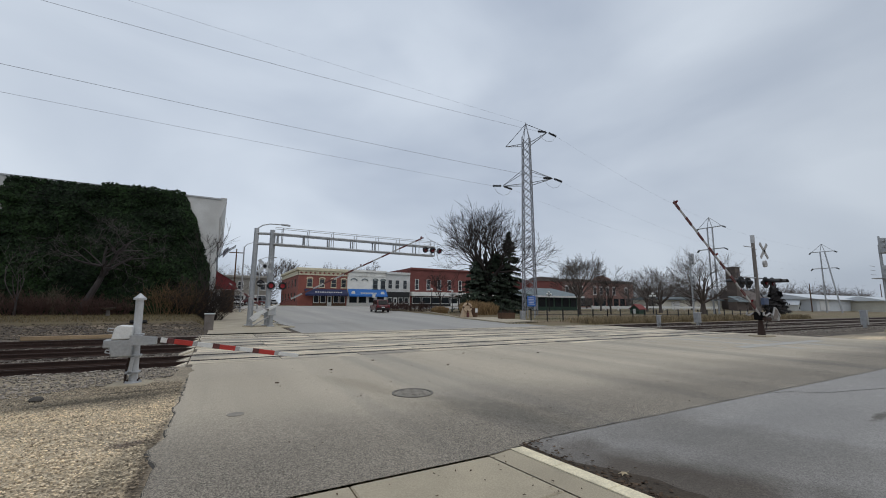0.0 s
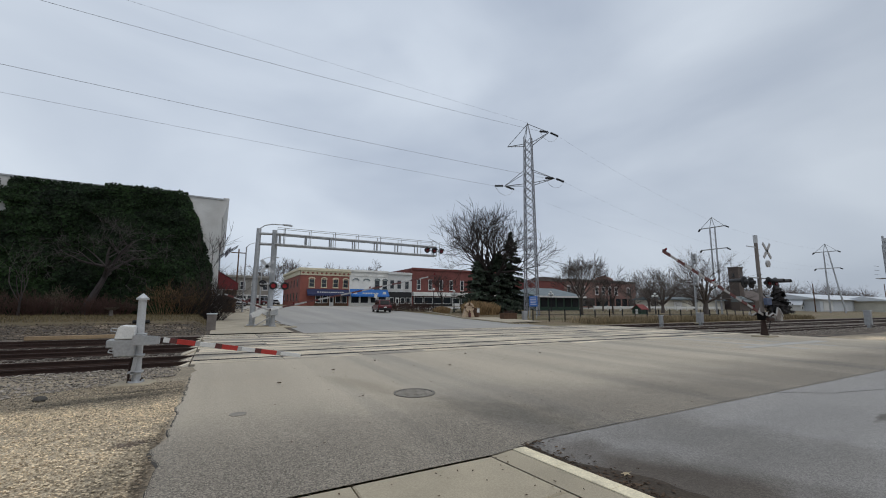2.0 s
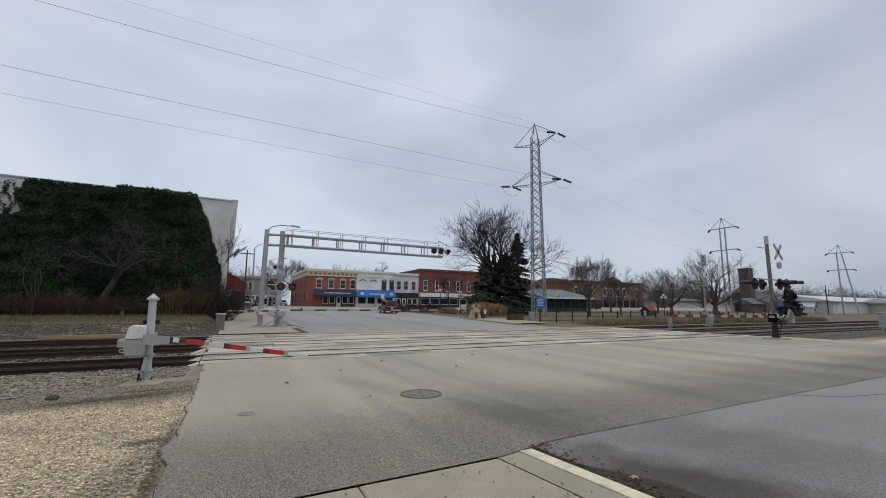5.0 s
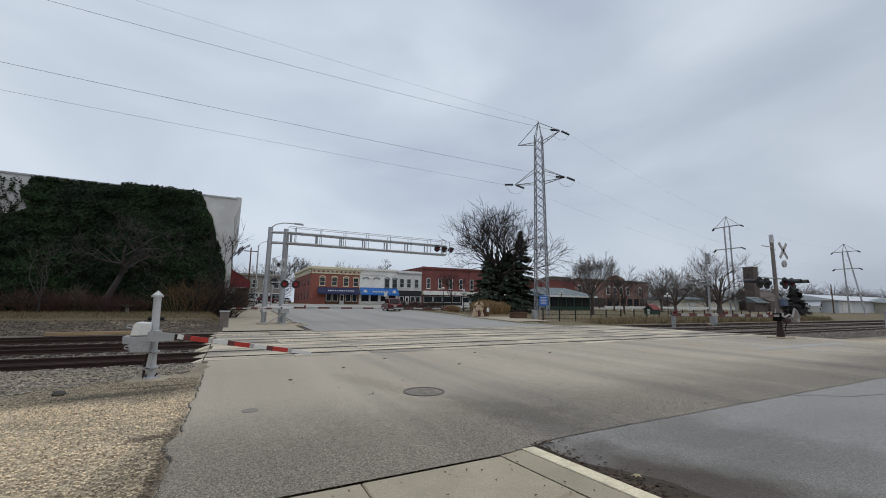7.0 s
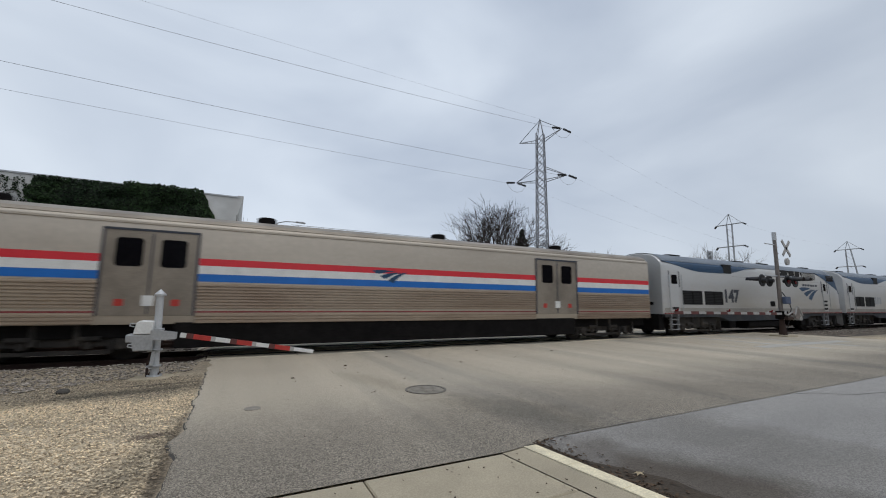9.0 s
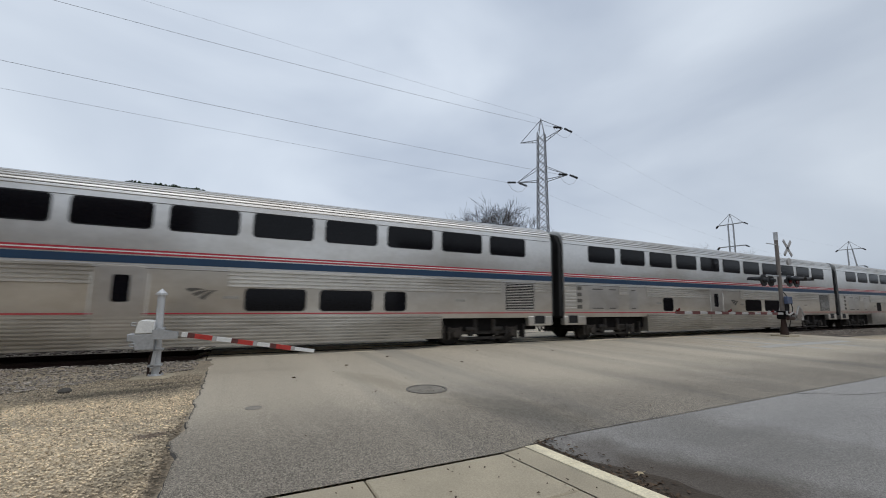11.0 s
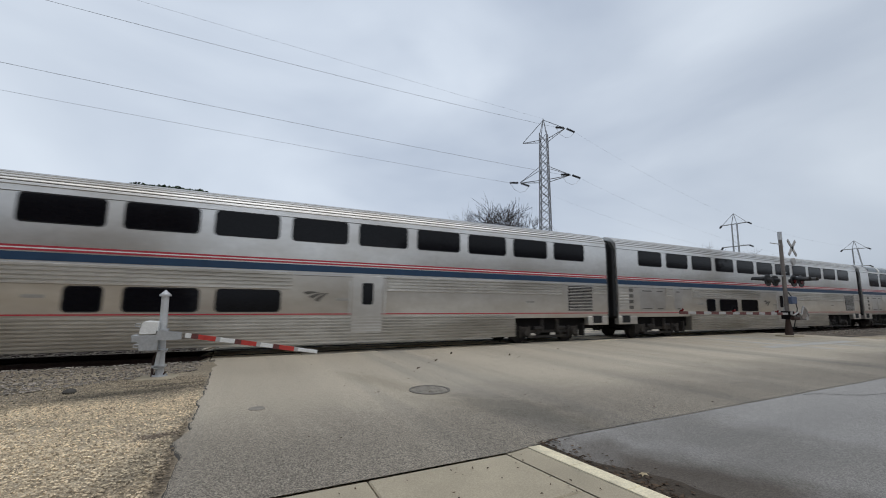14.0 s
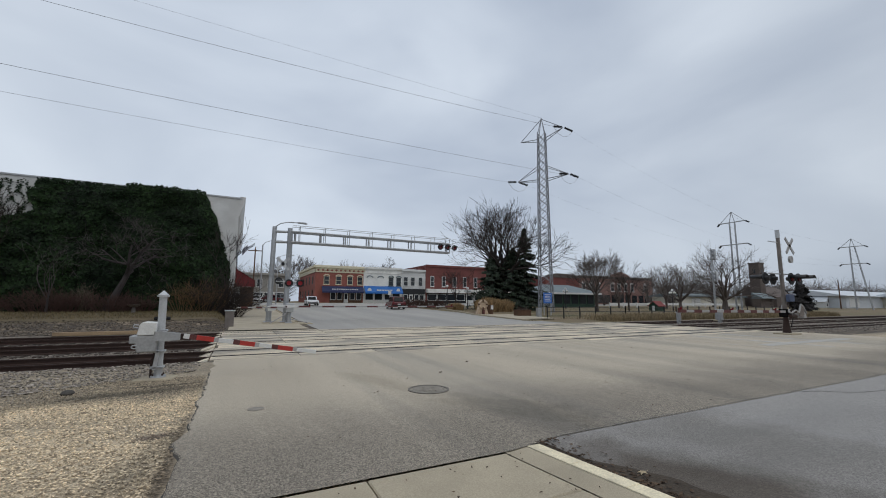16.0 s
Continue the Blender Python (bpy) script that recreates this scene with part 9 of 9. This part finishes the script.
# ---------------------------------------------------------------- cars
def car(label, paint, at, suv=False):
    c = thing("car", label, "car", at, group="cars in the street")
    L, W, H = (4.7, 0.93, 1.72) if suv else (4.5, 0.89, 1.45)
    zb = 0.95 if suv else 0.82
    body = [(-L / 2, 0.42), (-L / 2 + 0.05, 0.30), (L / 2 - 0.1, 0.28), (L / 2, 0.45), (L / 2 - 0.03, 0.68), (L / 2 - 0.25, zb - 0.06), (0.95, zb + 0.04), (-L / 2 + 0.15, zb + 0.06), (-L / 2, zb - 0.1)]
    part("body", Geo().prism_y(body, -W, W), paint, c, bevel=0.07)
    top = [(1.05, zb), (0.35, H - 0.05), (-0.2, H), (-L / 2 + (0.55 if suv else 1.2), H - 0.04), (-L / 2 + (0.12 if suv else 0.45), zb)]
    cab = part("cabin", Geo().prism_y(top, -W * 0.84, W * 0.84), paint, c, bevel=0.08)
    win = [(0.90, zb + 0.06), (0.28, H - 0.14), (-L / 2 + (0.7 if suv else 1.35), H - 0.14), (-L / 2 + (0.4 if suv else 0.8), zb + 0.06)]
    part("side_window", Geo().prism_y(win, -W * 0.855, -W * 0.835), M["glass"], cab)
    part("side_window", Geo().prism_y(win, W * 0.835, W * 0.855), M["glass"], cab)
    part("windscreen", Geo().add([(1.03, -W * 0.72, zb + 0.08), (1.03, W * 0.72, zb + 0.08), (0.42, W * 0.66, H - 0.1), (0.42, -W * 0.66, H - 0.1)], [(0, 1, 2, 3)]), M["glass"], cab)
    xr = -L / 2 + (0.08 if suv else 0.42)
    part("rear_window", Geo().add([(xr - 0.0, -W * 0.7, zb + 0.1), (xr - 0.0, W * 0.7, zb + 0.1), (xr + (0.30 if suv else 0.5), W * 0.64, H - 0.12), (xr + (0.30 if suv else 0.5), -W * 0.64, H - 0.12)], [(0, 1, 2, 3)]), M["glass"], cab)
    for x in (-L / 2 + 0.85, L / 2 - 0.9):
        for s in (-1, 1):
            w = part("wheel", Geo().tube((x, s * (W - 0.2), 0.34), (x, s * (W + 0.01), 0.34), 0.34, n=18), M["gasket"], c, "black tyre")
            part("rim", Geo().tube((x, s * (W - 0.02), 0.34), (x, s * (W + 0.02), 0.34), 0.2, n=12), M["galv"], w)
    for s in (-1, 1):
        part("headlight", Geo().box(L / 2 - 0.2, L / 2 + 0.01, s * W * 0.72 - 0.16, s * W * 0.72 + 0.16, 0.6, 0.74), M["white"], c, "clear headlight", bevel=0.03)
        part("tail_light", Geo().box(-L / 2 - 0.01, -L / 2 + 0.1, s * W * 0.8 - 0.12, s * W * 0.8 + 0.12, 0.72, 0.95), M["lamp_off"], c, "red tail lamp", bevel=0.02)
    part("front_bumper", Geo().box(L / 2 - 0.1, L / 2 + 0.05, -W * 0.85, W * 0.85, 0.3, 0.5), M["gasket"], c, bevel=0.03)
    part("rear_bumper", Geo().box(-L / 2 - 0.06, -L / 2 + 0.1, -W * 0.9, W * 0.9, 0.35, 0.58), M["gasket"], c, bevel=0.03)
    part("plate_bar", Geo().box(-L / 2 - 0.075, -L / 2 - 0.06, -0.2, 0.2, 0.62, 0.74), M["white"], c)
    return c


M["carred"] = mat("dark_red_car_paint", (0.10, 0.014, 0.018), 0.25, 0.2, var=0.1, scale=3, bump=0, spec=0.6)
M["carwhite"] = mat("white_car_paint", (0.72, 0.73, 0.74), 0.3, var=0.05, scale=3, bump=0)
M["cargrey"] = mat("grey_car_paint", (0.10, 0.105, 0.12), 0.3, 0.3, var=0.1, scale=3, bump=0)
car("dark red parked sport utility car seen from behind", M["carred"], pose(19.7, 53.6, rise(53.6) + 0.012, 0, 0, 82), suv=True)
car("dark red car parked by the far shops", M["carred"], pose(6.2, 88.0, rise(88), 0, 0, 10))
car("dark grey pickup-like car waiting in the far street", M["cargrey"], pose(8.6, 92.0, rise(92), 0, 0, -80), suv=True)
car("white car parked by the street corner", M["carwhite"], pose(2.9, 79.0, rise(79) + 0.01, 0, 0, 95))
WHITE_CAR = car("white car driving up to the crossing", M["carwhite"], pose(12.6, 113, rise(113), 0, 0, -90))


BLOWN = []
for at in ((1.2, 9.2), (2.6, 10.4), (4.1, 11.6), (5.6, 9.8), (7.4, 11.9), (9.8, 10.9)):
    lf = thing("blown_leaf", "dry brown leaf lifted off the road by the train's wind", "leaf", pose(at[0], at[1], 0.02), group="blown leaves")
    part("blade", Geo().add([(0.05 * (1.0 if k % 2 == 0 else 0.5) * math.cos(6.283 * k / 10), 0.035 * (1.0 if k % 2 == 0 else 0.5) * math.sin(6.283 * k / 10), 0.012 * (k % 3)) for k in range(10)],
                            [(0, k, k + 1) for k in range(1, 9)]), M["leaf"], lf)
    BLOWN.append((lf, at))


# ---------------------------------------------------------------- what moves
def motions():
    for ob, off in consist():
        rows = []
        for t in (0.0, 4.0, 8.0, 12.0, 16.0):
            rows.append((t, pose(GAP_AT[1] + (t - GAP_AT[0]) * SPEED + off, TRACK_Y, 0)))
        walk(ob, rows)
    # leaves skip and drift along behind the train
    for k, (lf, (x, y)) in enumerate(BLOWN):
        t0 = 12.8 + 0.22 * k
        walk(lf, [(0.0, pose(x, y, 0.03)), (t0, pose(x, y, 0.03)), (t0 + 0.4, pose(x + 0.9, y - 0.2, 0.25 + 0.1 * (k % 3), 40, 20, 60)), (t0 + 0.8, pose(x + 1.9, y - 0.4, 0.10, 60, 50, 120)),
                  (t0 + 1.3, pose(x + 2.7, y - 0.5, 0.16, 30, 20, 180)), (t0 + 1.9, pose(x + 3.1, y - 0.6, 0.03, 0, 0, 200)), (16.0, pose(x + 3.1, y - 0.6, 0.03, 0, 0, 200))])
    # the gate arms come down
    walk(SIDE_ARM, [(t, pose(-0.2, -0.1, 1.22, 0, a, 0)) for t, a in
                    ((0.0, 36.7), (1.0, 27.5), (1.6, 22.3), (2.2, 17.2), (2.8, 12.5), (3.2, 9.3), (3.6, 6.4), (4.0, 3.4), (4.6, 0.6), (6.0, 0.5), (16.0, 0.5))])
    walk(FAR_ARM, [(t, pose(0.1, -0.06, 1.20, 0, -a, 0)) for t, a in
                   ((0.0, 27.0), (1.2, 17.7), (1.8, 14.1), (2.4, 9.8), (3.0, 7.2), (3.6, 4.8), (4.2, 2.6), (5.0, 0.2), (6.0, 0.0), (16.0, 0.0))])
    walk(FOOT_ARM, [(t, pose(0.1, -0.05, 1.15, 0, a, 0)) for t, a in
                    ((0.0, 36.0), (1.0, 28.0), (2.0, 21.0), (3.0, 12.0), (4.0, 5.0), (5.0, 0.3), (6.0, 0.0), (16.0, 0.0))])
    walk(WHITE_CAR, [(t, pose(x, y, rise(y) + 0.012, 0, 0, a)) for t, x, y, a in
                     ((0.0, 12.6, 113.0, -90), (11.5, 12.6, 113.0, -90), (12.5, 12.3, 105.0, -91), (14.4, 11.2, 84.0, -92), (15.0, 10.9, 77.6, -92), (16.0, 10.6, 67.5, -92))])


motions()
